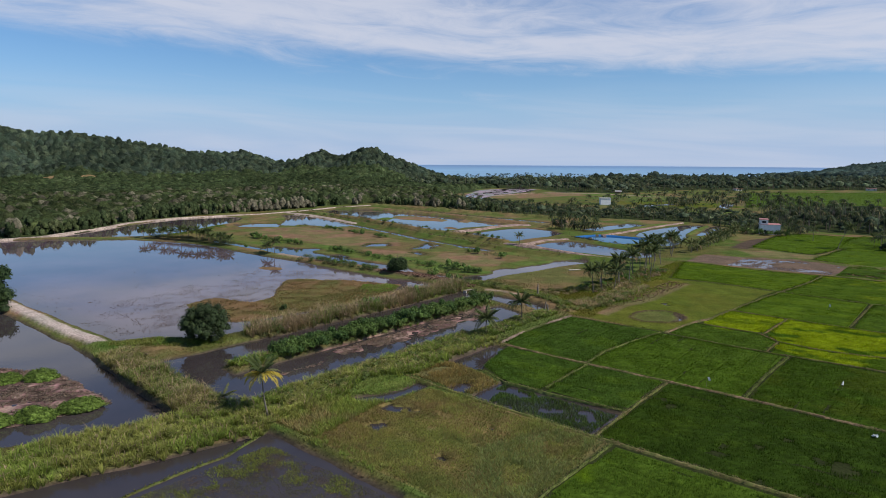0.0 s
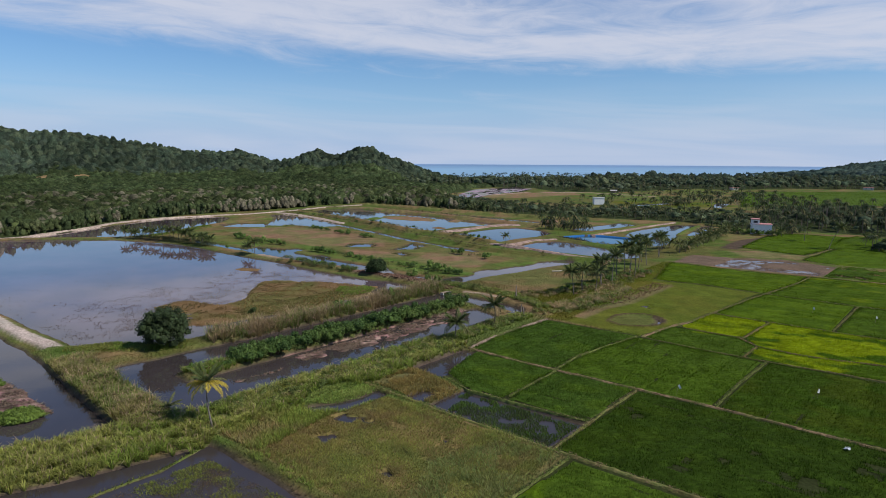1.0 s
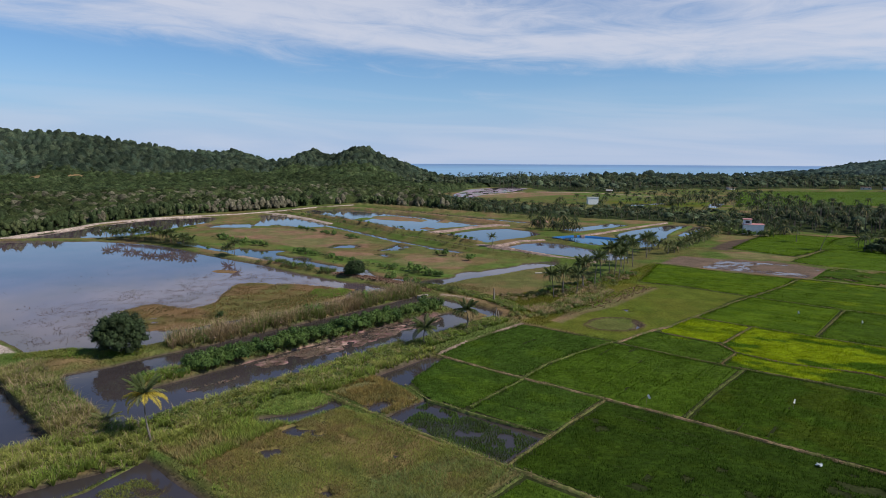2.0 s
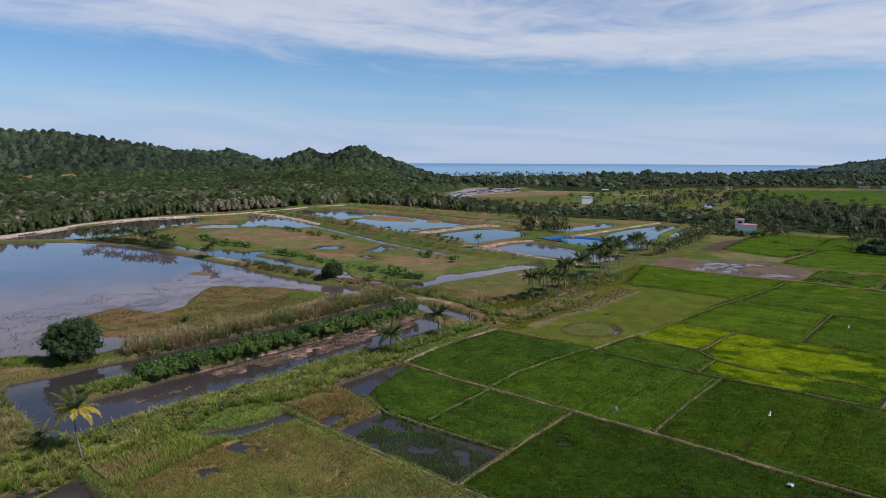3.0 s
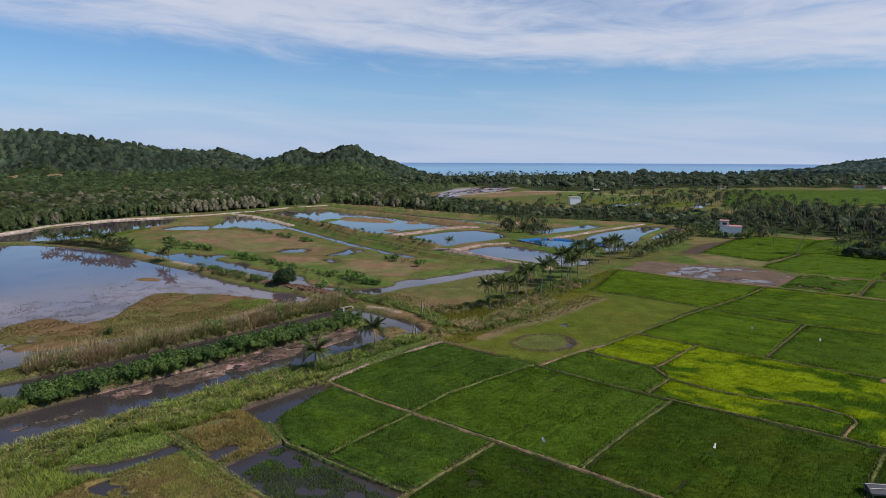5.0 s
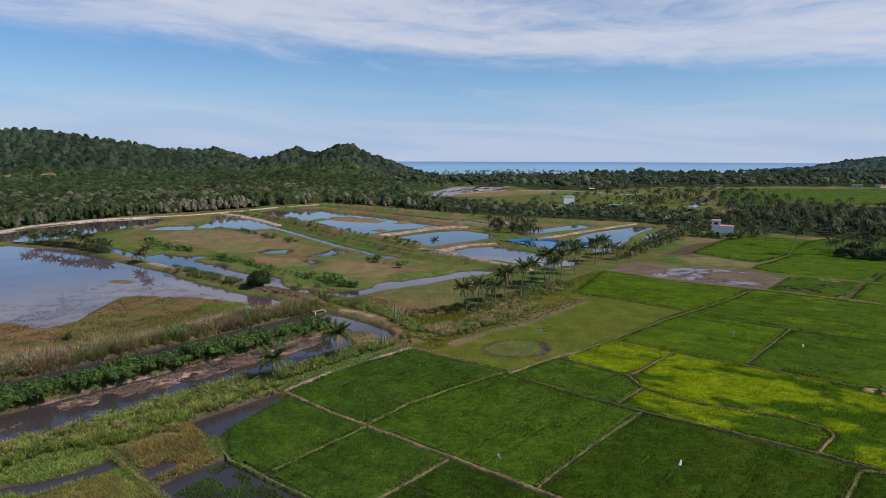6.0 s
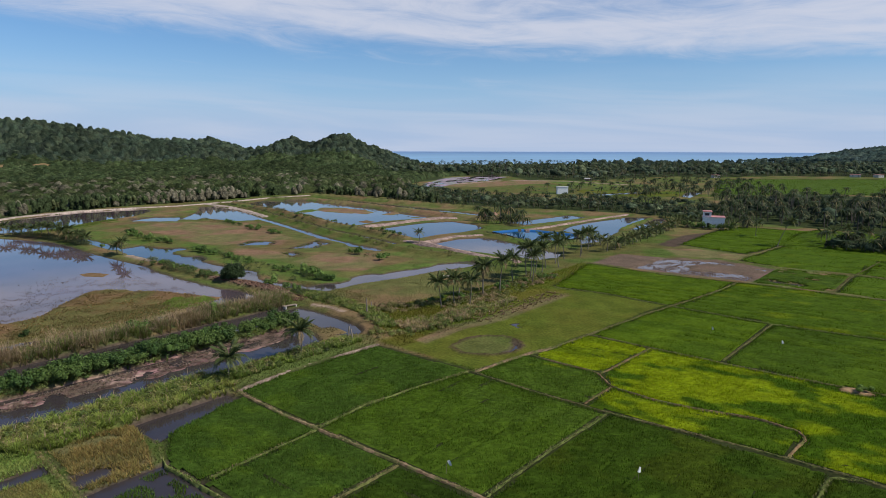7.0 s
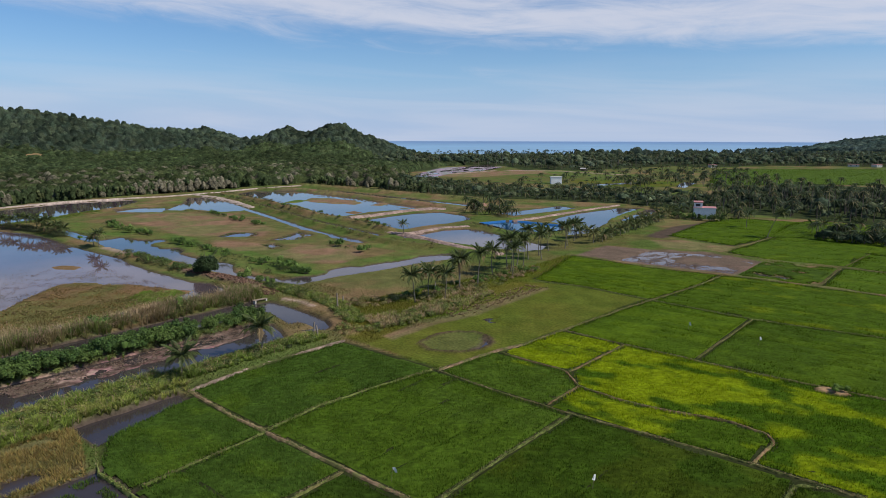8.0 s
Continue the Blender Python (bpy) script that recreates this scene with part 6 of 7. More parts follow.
def canopy(name, pts, cell, spacing, height, tints, leaf, dens, label, open_=(), flat=0.7):
    """A closed wood seen from afar as one mesh: domed crowns grown together, with leaf sprays standing out of them."""
    xs, ys = [p[0] for p in pts], [p[1] for p in pts]
    nx, ny = int((max(xs) - min(xs)) / cell) + 1, int((max(ys) - min(ys)) / cell) + 1
    X, Y = np.meshgrid(min(xs) + np.arange(nx) * cell, min(ys) + np.arange(ny) * cell)
    X, Y = X + rng.uniform(-0.3, 0.3, X.shape) * cell, Y + rng.uniform(-0.3, 0.3, Y.shape) * cell
    ok = (poly_dist(X, Y, pts) > 0) & (poly_dist(X, Y, FAR_OPEN) < 0) & (np.degrees(np.arctan2(Y, X)) % 360 < 171)
    for x, y, r in open_:
        ok &= np.hypot(X - x, Y - y) > r
    best, top, pick = np.full(X.shape, 1e9), np.zeros(X.shape), np.zeros(X.shape)
    for di in (-1, 0, 1):
        for dj in (-1, 0, 1):
            i, j = np.floor(X / spacing) + di, np.floor(Y / spacing) + dj
            a, b, c = hash2(i, j), hash2(i + 37.2, j - 11.4), hash2(i - 5.7, j + 71.3)
            d = np.hypot((i + 0.1 + 0.8 * a) * spacing - X, (j + 0.1 + 0.8 * b) * spacing - Y) / (0.75 + 0.5 * c)
            m = d < best
            best, top, pick = np.where(m, d, best), np.where(m, c, top), np.where(m, (a * 7 + b * 3) % 1.0, pick)
    h = height * (0.6 + 0.4 * top + flat * 0.6 * top ** 4) * (0.7 + 0.6 * fbm(X, Y, 45, 3, 71))
    dome = np.sqrt(np.clip(1 - (best / (spacing * (0.66 + 0.22 * top))) ** 2, 0, 1))
    edge = np.minimum(poly_dist(X, Y, pts), -poly_dist(X, Y, FAR_OPEN))
    for x, y, r in open_:
        edge = np.minimum(edge, np.hypot(X - x, Y - y) - r)
    rise = (h * (0.15 + 0.85 * dome) + rng.normal(size=X.shape) * cell * 0.2) * (0.15 + 0.85 * step(0, 7, edge))
    ground = lie(X.ravel(), Y.ravel()).reshape(X.shape)
    Z = ground + rise + rng.normal(size=X.shape) * cell * 0.25 * dome - height * 1.6 * (1 - step(0, cell * 2, edge))
    T = tints[(pick * 0.999 * len(tints)).astype(int)] * (0.5 + 0.9 * ((pick * 13.7) % 1.0))[..., None] * (0.5 + fbm(X, Y, 60, 3, 72))[..., None]
    gy_, gx_ = np.gradient(Z, cell)
    nor = unit(np.stack([-gx_, -gy_, np.ones(X.shape)], -1))
    i, j = np.meshgrid(np.arange(nx - 1), np.arange(ny - 1))
    a = (j * nx + i).ravel()
    F = np.stack([a, a + 1, a + nx + 1, a + nx], 1)
    F = F[ok.ravel()[F].all(1)]
    used = np.zeros(nx * ny, int)
    used[np.unique(F)] = 1
    at = np.cumsum(used) - 1
    V, C, F = np.stack([X, Y, Z], -1).reshape(-1, 3)[used > 0], T.reshape(-1, 3)[used > 0], at[F]
    # leaf sprays
    k = np.flatnonzero(ok.ravel())
    k = k[rng.integers(0, len(k), int(len(k) * cell * cell * dens))]
    P = np.stack([X, Y, Z], -1).reshape(-1, 3)[k] + rng.normal(size=(len(k), 3)) * np.array((0.4, 0.4, 0.12)) * cell
    n = unit(nor.reshape(-1, 3)[k] + rng.normal(size=(len(k), 3)) * 0.6)
    t1 = unit(np.cross(n, rng.normal(size=(len(k), 3))))
    t2 = np.cross(n, t1)
    sz = leaf * rng.uniform(0.5, 1.4, (len(k), 1))
    LV = np.stack([P - t1 * sz, P + t2 * sz * 0.6, P + t1 * sz, P - t2 * sz * 0.6], 1).reshape(-1, 3)
    LC = np.repeat(T.reshape(-1, 3)[k] * rng.uniform(0.65, 1.35, (len(k), 1)), 4, 0)
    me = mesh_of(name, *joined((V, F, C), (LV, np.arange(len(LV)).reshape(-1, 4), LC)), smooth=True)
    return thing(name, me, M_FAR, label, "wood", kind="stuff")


# forest greens with some bluish distance haze mixed into the colour
HAZY_FOREST = np.array([(0.056, 0.080, 0.042), (0.066, 0.090, 0.046), (0.046, 0.068, 0.038), (0.084, 0.106, 0.052), (0.058, 0.078, 0.046)])
SCARS = ((-952, 363, 6), (-958, 372, 4), (-968, 316, 8), (-972, 327, 5))
BELT = np.array([(0.066, 0.094, 0.032), (0.080, 0.108, 0.036), (0.050, 0.074, 0.028), (0.046, 0.066, 0.026), (0.094, 0.118, 0.046), (0.060, 0.084, 0.030), (0.17, 0.165, 0.10)])
canopy("mangrove_wood", [(-345, 40), (-350, 118), (-400, 184), (-408, 240), (-410, 310), (-404, 380), (-300, 392), (-420, 500), (-434, 535), (-620, 545), (-640, 300), (-620, 60)], 1.4, 4.6, 7.0, BELT * 0.62, 0.32, 0.7,
       "continuous dark green mangrove wood behind the ponds", (), 0.5)
canopy("mangrove_wood", [(-600, 60), (-620, 300), (-600, 533), (-434, 533), (-516, 655), (-520, 745), (-700, 800), (-900, 650), (-960, 500), (-1010, 300), (-1010, 60)], 2.0, 4.8, 6.0, BELT[:6] * np.array((0.60, 0.64, 0.66)), 0.5, 0.3,
       "continuous low green mangrove wood below the hills", SCARS, 0.3)
# hill forest, tinted bluer still: distance haze put into the leaf colour
canopy("hill_forest", [(-690, 880), (-690, 790), (-870, 640), (-940, 500), (-985, 300), (-985, 80), (-1280, 80), (-1290, 240), (-1220, 420), (-1130, 620), (-1030, 740), (-890, 860), (-740, 910)], 1.8, 6.2, 7.5, HAZY_FOREST * np.array((0.62, 0.66, 0.72)), 0.6, 0.4,
       "dense mixed tropical forest covering the hills", SCARS, 1.1)
# headland and shore trees get extra blue, painting the haze between
canopy("hill_forest", [(-560, 2040), (-380, 2000), (-200, 1980), (100, 1980), (100, 2260), (-460, 2290)], 4.0, 11.0, 8.0, HAZY_FOREST * np.array((0.75, 0.85, 1.2)), 1.4, 0.05, "wooded headland far along the coast")
canopy("coast_wood", [(-720, 1270), (-330, 1450), (-120, 1490), (90, 1530), (90, 1460), (-100, 1410), (-300, 1360)], 3.5, 9.0, 11.0, HAZY_FOREST * np.array((0.6, 0.66, 0.85)), 1.1, 0.08, "dark continuous trees along the shore")
# trees between the far fields and the shore
X, Y = sown([(-700, 720), (-690, 1080), (-430, 1200), (-200, 1400), (60, 1500), (60, 1090), (-110, 1064), (-210, 1005), (-255, 905), (-300, 907), (-319, 835), (-334, 731), (-374, 667), (-475, 767), (-534, 729), (-540, 660)], 15)
woods("coast_wood", X, Y, 8.0, 14, 0.8, "dark broadleaf trees along the shore", HAZY_FOREST, 0.7)
X, Y = sown([(-20, 385), (-50, 392), (-95, 400), (-118, 470), (-108, 530), (0, 530), (60, 500), (60, 390)], 9.5)
woods("grove_wood", X, Y, 5.0, 40, 0.5, "undergrowth and broadleaf trees in a palm grove", HAZY_FOREST, 0.75)
X, Y = sown([(-311, 372), (-263, 375), (-210, 384), (-140, 399), (-98, 374), (-92, 420), (-118, 470), (-150, 466), (-197, 478), (-232, 446), (-321, 468), (-420, 497)], 9)
woods("grove_wood", X, Y, 3.2, 16, 0.4, "low dense undergrowth of a palm plantation", HAZY_FOREST, 0.95)

# ---- coconut palms ----
def frond_mesh(length, droop, tint, pairs=19):
    """Arching midrib with hanging leaflets on both sides; it grows along x."""
    s = np.linspace(0, 1, pairs + 1)
    rise = 0.62 - droop * 0.3
    mx, mz = length * (s - 0.16 * droop * s ** 2), length * (rise * s - droop * 0.62 * s ** 2)
    mid = np.stack([mx, 0 * mx, mz], 1)
    V, F = [], []
    up = np.array((0, 0, 1.0))
    w = 0.045 * (1.15 - s)
    rib = np.concatenate([mid + np.stack([0 * s, w, 0 * s], 1), mid - np.stack([0 * s, w, 0 * s], 1)])
    V.append(rib)
    n = pairs + 1
    F += [(i, i + 1, n + i + 1, n + i) for i in range(pairs)]
    o = len(rib)
    for i in range(1, pairs + 1):
        t = s[i]
        ll = length * 0.27 * math.sin(math.pi * (0.14 + 0.8 * t)) * rng.uniform(0.85, 1.1)
        along_ = (mid[i] - mid[i - 1]) / np.linalg.norm(mid[i] - mid[i - 1])
        for side in (-1, 1):
            out = np.array((0.7, side * 0.72, -0.3 - 0.4 * rng.random()))
            tip = mid[i] + out / np.linalg.norm(out) * ll
            knee = mid[i] * 0.55 + tip * 0.45 + up * ll * 0.12
            wd = along_ * length * 0.034
            V.append(np.array([mid[i], knee + wd, tip, knee - wd]))
            F += [(o, o + 1, o + 2, o + 3)]
            o += 4
    V = np.concatenate(V)
    me = bpy.data.meshes.new("frond")
    me.from_pydata(V.tolist(), [], F)
    a = me.attributes.new("tint", "FLOAT_COLOR", "POINT")
    c = np.ones((len(V), 4), np.float32)
    c[:, :3] = np.array(tint) * rng.uniform(0.8, 1.2, (len(V), 1))
    a.data.foreach_set("color", c.ravel())
    me.materials.append(M_PALM)
    return me


def palm_trunk(height, lean, bow=0.5):
    s = np.linspace(0, 1, 11)
    c = np.stack([lean * height * (s ** 1.5 * (1 - bow) + s * bow), 0.05 * height * np.sin(s * 3.1), height * s - 0.25], 1)
    r = 0.085 + 0.085 * (1 - s) ** 2.5 + 0.012 * (np.arange(11) % 2)
    v, f, t = tubes(c[:-1], c[1:], r[:-1], r[1:], (0.17, 0.148, 0.122), 8)
    me = mesh_of("trunk", v, f, t, True)
    me.materials.append(M_BARK)
    return me, c[-1]


def nut_mesh(r, tint):
    bm = bmesh.new()
    bmesh.ops.create_icosphere(bm, subdivisions=2, radius=r)
    for v in bm.verts:
        v.co.z *= 1.25
    me = bpy.data.meshes.new("coconut")
    bm.to_mesh(me)
    bm.free()
    a = me.attributes.new("tint", "FLOAT_COLOR", "POINT")
    a.data.foreach_set("color", np.tile(np.array((*tint, 1), np.float32), len(me.vertices)))
    me.materials.append(M_BARK)
    return me


GREEN_P, OLIVE_P, GOLD_P, DEAD_P = (0.082, 0.104, 0.036), (0.145, 0.15, 0.058), (0.40, 0.31, 0.05), (0.22, 0.16, 0.085)
FRONDS = {k: [frond_mesh(3.4, d, t) for d in (0.55, 0.9, 1.2)] for k, t in (("green", GREEN_P), ("olive", OLIVE_P), ("gold", GOLD_P), ("dead", DEAD_P))}
NUT = nut_mesh(0.13, (0.14, 0.15, 0.04))
TRUNKS = {}


def palm(x, y, height, label, lean=0.08, turn=None, size=1.0, count=18, look_="green", group="coconut palms", young=False):
    root = new("coconut_palm")
    z = float(lie(np.array([x]), np.array([y]))[0])
    turn = random.uniform(0, 360) if turn is None else turn
    root.matrix_basis = pose(x, y, max(z, WATER), 0, 0, turn)
    tagged(root, label, "palm tree", group)
    key = (round(height, 0), round(lean, 2))
    if key not in TRUNKS:
        TRUNKS[key] = palm_trunk(height, lean)
    trunk, top = TRUNKS[key]
    part("trunk", trunk, None, root)
    for i in range(count):
        u = i / count
        tier = 0 if u < 0.34 else 1 if u < 0.72 else 2
        kind = look_ if look_ != "gold" else ("green" if tier == 0 else random.choice(("olive", "gold", "gold")) if tier == 1 else "gold")
        if tier == 2 and look_ == "green":
            kind = random.choice(("green", "olive", "olive", "dead"))
        tip_up = (-28, -4, 8)[tier] + random.uniform(-10, 10)
        m = Matrix.Translation(top) @ pose(0, 0, 0, 0, 0, i * 137.5 + random.uniform(-12, 12)) @ pose(0, 0, 0, random.uniform(-15, 15), tip_up, 0)
        k = size * random.uniform(0.82, 1.04)
        part("frond", FRONDS[kind][tier], None, root, at=m @ Matrix.Diagonal((k, k, k, 1)))
    if not young:
        for i in range(4):
            a = i * 1.7 + random.random()
            part("coconut", NUT, None, root, at=Matrix.Translation(top + np.array((math.cos(a) * 0.22, math.sin(a) * 0.22, -0.22))))
    return root


palm(-74.6, 50.2, 6.4, "slim coconut palm with yellowing drooping fronds on a dike", 0.14, 190, 1.02, 22, "gold")
palm(-83.8, 48.6, 1.2, "short young coconut palm among reeds", 0.02, None, 0.8, 9, "olive", young=True)
palm(-77.4, 118.7, 5.0, "coconut palm with drooping fronds beside a sandy path", 0.04, None, 1.1, 26, "green")
palm(-76.0, 104, 4.0, "coconut palm with sparse fronds over the reeds", 0.05, None, 1.1, 24, "green")
for x, y, h in ((-81.5, 161.6, 6.6), (-80.7, 165.5, 7), (-78.3, 168, 6.4), (-80.5, 176.5, 8.2), (-82, 178, 7.4), (-81, 184, 8.6), (-85, 196, 7), (-80.2, 198, 7.6), (-84, 203, 9.6), (-86.5, 205, 8.8), (-83.5, 208, 9),
                (-89.8, 221, 9.6), (-87, 224, 8.4), (-91, 229, 9), (-91.5, 246, 8), (-94, 252, 7), (-97, 262, 6.6), (-99, 268, 6), (-88, 212, 7.2), (-93, 238, 6.6)):
    palm(x, y, h, "tall coconut palm with a full crown on a grassy bank", random.choice((0.03, 0.06, 0.1)), None, 1.05, 26)
for x, y in ((-89.5, 262), (-89, 268), (-90, 274), (-91, 280), (-90.5, 286), (-91.5, 292), (-92.5, 298), (-92, 304), (-93.5, 310), (-93, 316), (-94.5, 322), (-95.5, 328), (-95, 334), (-97, 341), (-97, 348), (-99, 356), (-101, 366), (-94, 306), (-96, 318), (-98, 274), (-99.5, 270)):
    palm(x, y, random.choice((2, 3, 3, 4)), "young coconut palm in a row beside a pond", 0.05, None, 1.15, 18, random.choice(("green", "olive")), "palm row", True)
palm(-46.2, 314.3, 10.0, "leaning coconut palm standing alone at a field path", 0.42, 35, 1.15, 26)
palm(-59.9, 338.6, 6.0, "lone coconut palm in a rice field", 0.04, None, 0.95, 16)
for x, y, h in ((-92, 350, 2), (-76, 350, 2), (-94, 356, 4), (-73, 354, 3), (-84, 350, 1)):
    palm(x, y, h, "bushy coconut palm in front of the white house", 0.04, None, 1.0, 15, "green", "house palms", True)
palm(-154, 233.6, 5.2, "single coconut palm on a pond dike", 0.04, None, 0.85, 14)
for x, y in ((-297, 136), (-291, 137.6), (-286, 140), (-280.6, 141.6), (-276, 143.4), (-271.6, 144.2), (-268, 146.2), (-264, 146.6), (-260.6, 148), (-256.6, 146.4), (-252.5, 148.6), (-248, 146.6), (-244, 147.5), (-213, 145.6), (-208, 145.4)):
    palm(x, y, random.choice((3, 3, 4, 5)), "small coconut palm on a dike between ponds", 0.04, None, 1.0, 22, "green", "dike palms", True)
for x, y, h in ((-32, 334, 5), (-26, 330, 4), (-20, 334, 6), (-14, 331, 3), (-28, 340, 7), (-36, 338, 4)):
    palm(x, y, h, "coconut palm at the corner of a grove", 0.06, None, 1.0, 15)


def far_palms(name, X, Y, height, size, label, K=19):
    """A plantation seen from afar as one mesh: stems and arching fronds."""
    k = poly_dist(X, Y, FAR_OPEN) < 0
    X, Y = X[k], Y[k]
    N = X.size
    z = lie(X, Y)
    h = height * (0.5 + 0.85 * rng.random(N) ** 1.6)
    foot = np.stack([X, Y, z - 0.3], 1)
    lean = rng.normal(size=(N, 2)) * 0.06 * h[:, None]
    top = foot + np.stack([lean[:, 0], lean[:, 1], h], 1)
    sets = [tubes(foot, top, np.full(N, 0.22), np.full(N, 0.15), (0.2, 0.17, 0.14), 4)]
    a = (np.arange(K) * 2.4)[None] + rng.uniform(0, 6.28, (N, 1)) + rng.uniform(-0.2, 0.2, (N, K))
    tier = np.linspace(0.95, -0.35, K)[None] + rng.uniform(-0.15, 0.15, (N, K))
    L = size * rng.uniform(0.8, 1.15, (N, K))
    d = np.stack([np.cos(a), np.sin(a), 0 * a], -1)
    sd = np.stack([-np.sin(a), np.cos(a), 0 * a], -1)
    base = top[:, None]
    pts = []
    for s, wd in ((0.03, 0.02), (0.36, 0.075), (0.74, 0.065), (1.0, 0.01)):
        c = base + d * (L * s * np.cos(tier * 0.9))[..., None]
        c[..., 2] += L * (s * np.sin(tier * 0.9) - 0.8 * s * s)
        drop = np.zeros_like(c)
        drop[..., 2] = -L * wd * 0.75
        off = sd * (L * wd)[..., None]
        pts += [c - off + drop, c, c + off + drop]
    V = np.stack(pts, 2).reshape(-1, 3)
    f = []
    for r in range(3):
        b = r * 3
        f += [(b, b + 1, b + 4, b + 3), (b + 1, b + 2, b + 5, b + 4)]
    F = (np.arange(N * K)[:, None, None] * 12 + np.array(f)).reshape(-1, 4)
    T = np.array((0.043, 0.060, 0.023)) * rng.uniform(0.45, 1.2, (N, K, 1)) * rng.uniform(0.75, 1.5, (N, 1, 1))
    gold = rng.random((N, K, 1)) < 0.14
    T = np.where(gold, np.array((0.16, 0.14, 0.065)), T)
    sets.append((V, F, np.repeat(T.reshape(-1, 3), 12, 0)))
    return thing(name, mesh_of(name, *joined(*sets)), M_PALM, label, "palm grove", kind="stuff")


X, Y = sown([(-311, 372), (-263, 375), (-210, 384), (-140, 399), (-98, 374), (-92, 420), (-118, 470), (-150, 466), (-197, 478), (-232, 446), (-321, 468), (-420, 497)], 6.6)
far_palms("palm_grove", X, Y, 4.6, 3.2, "dense plantation of young coconut palms", 13)
X, Y = sown([(-190, 326), (-184, 305), (-174, 301), (-162, 304), (-152, 304), (-150, 316), (-160, 318), (-172, 330)], 5.0)
far_palms("palm_grove", X, Y, 7.0, 3.4, "clump of coconut palms shading a pond corner")
X, Y = sown([(-8, 345), (-16, 382), (-50, 388), (-95, 392), (-118, 470), (-110, 530), (0, 530), (60, 480), (60, 345)], 7.0)
far_palms("palm_grove", X, Y, 10.0, 3.1, "tall coconut grove behind the rice fields")
X, Y = sown([(-33, 322), (-20, 319), (30, 322), (30, 345), (-10, 345), (-28, 338)], 4.0)
far_palms("palm_grove", X, Y, 5.5, 3.0, "dense corner of a palm grove at a field")
woods("grove_wood", X + 1, Y - 1, 2.8, 40, 0.4, "dark undergrowth at the corner of a palm grove", HAZY_FOREST, 0.85)
X, Y = sown([(-92, 357), (-68, 366), (-70, 392), (-95, 385)], 6.5)
far_palms("palm_grove", X, Y, 4.0, 3.4, "coconut palms round the white house")
X, Y = sown([(-200, 520), (-225, 560), (-200, 590), (-175, 520)], 9)
far_palms("palm_grove", X, Y, 6.0, 3.6, "clump of coconut palms among far fields")
X, Y = sown([(-160, 510), (-220, 640), (-180, 700), (-120, 660), (-108, 520)], 17)
far_palms("palm_grove", X, Y, 9.0, 3.6, "scattered coconut palms beside a far pool")
X, Y = sown([(-700, 720), (-690, 1080), (-430, 1200), (-200, 1400), (60, 1500), (60, 1090), (-110, 1064), (-210, 1005), (-255, 905), (-300, 907), (-319, 835), (-334, 731), (-374, 667), (-475, 767), (-534, 729), (-540, 660)], 13.5)
far_palms("palm_grove", X, Y, 12.5, 3.9, "coconut palms lining the far shore", 11)

X, Y = sown([(-430, 540), (-470, 690), (-374, 655), (-334, 715), (-240, 860), (-180, 800), (-150, 560), (-225, 510), (-320, 480)], 25)
k = poly_dist(X, Y, FARW) < -28
far_palms("palm_grove", X[k], Y[k], 6.0, 4.2, "scattered coconut palms over far fields")
X, Y = sown([(-430, 540), (-470, 690), (-374, 655), (-334, 715), (-240, 860), (-180, 800), (-150, 560), (-225, 510), (-320, 480)], 16)
k = poly_dist(X, Y, FARW) < -28
woods("field_scrub", X[k], Y[k], 1.7, 12, 0.5, "scattered bushes over far fields", HAZY_FOREST, 0.9)

# ---- buildings ----
def slab(x0, y0, z0, x1, y1, z1, bevel=0.02):
    bm = bmesh.new()
    bmesh.ops.create_cube(bm, size=1.0)
    for v in bm.verts:
        v.co = Vector(((x0 + x1) / 2 + v.co.x * (x1 - x0), (y0 + y1) / 2 + v.co.y * (y1 - y0), (z0 + z1) / 2 + v.co.z * (z1 - z0)))
    if bevel:
        bmesh.ops.bevel(bm, geom=list(bm.edges), offset=bevel, segments=1, affect="EDGES")
    return bm


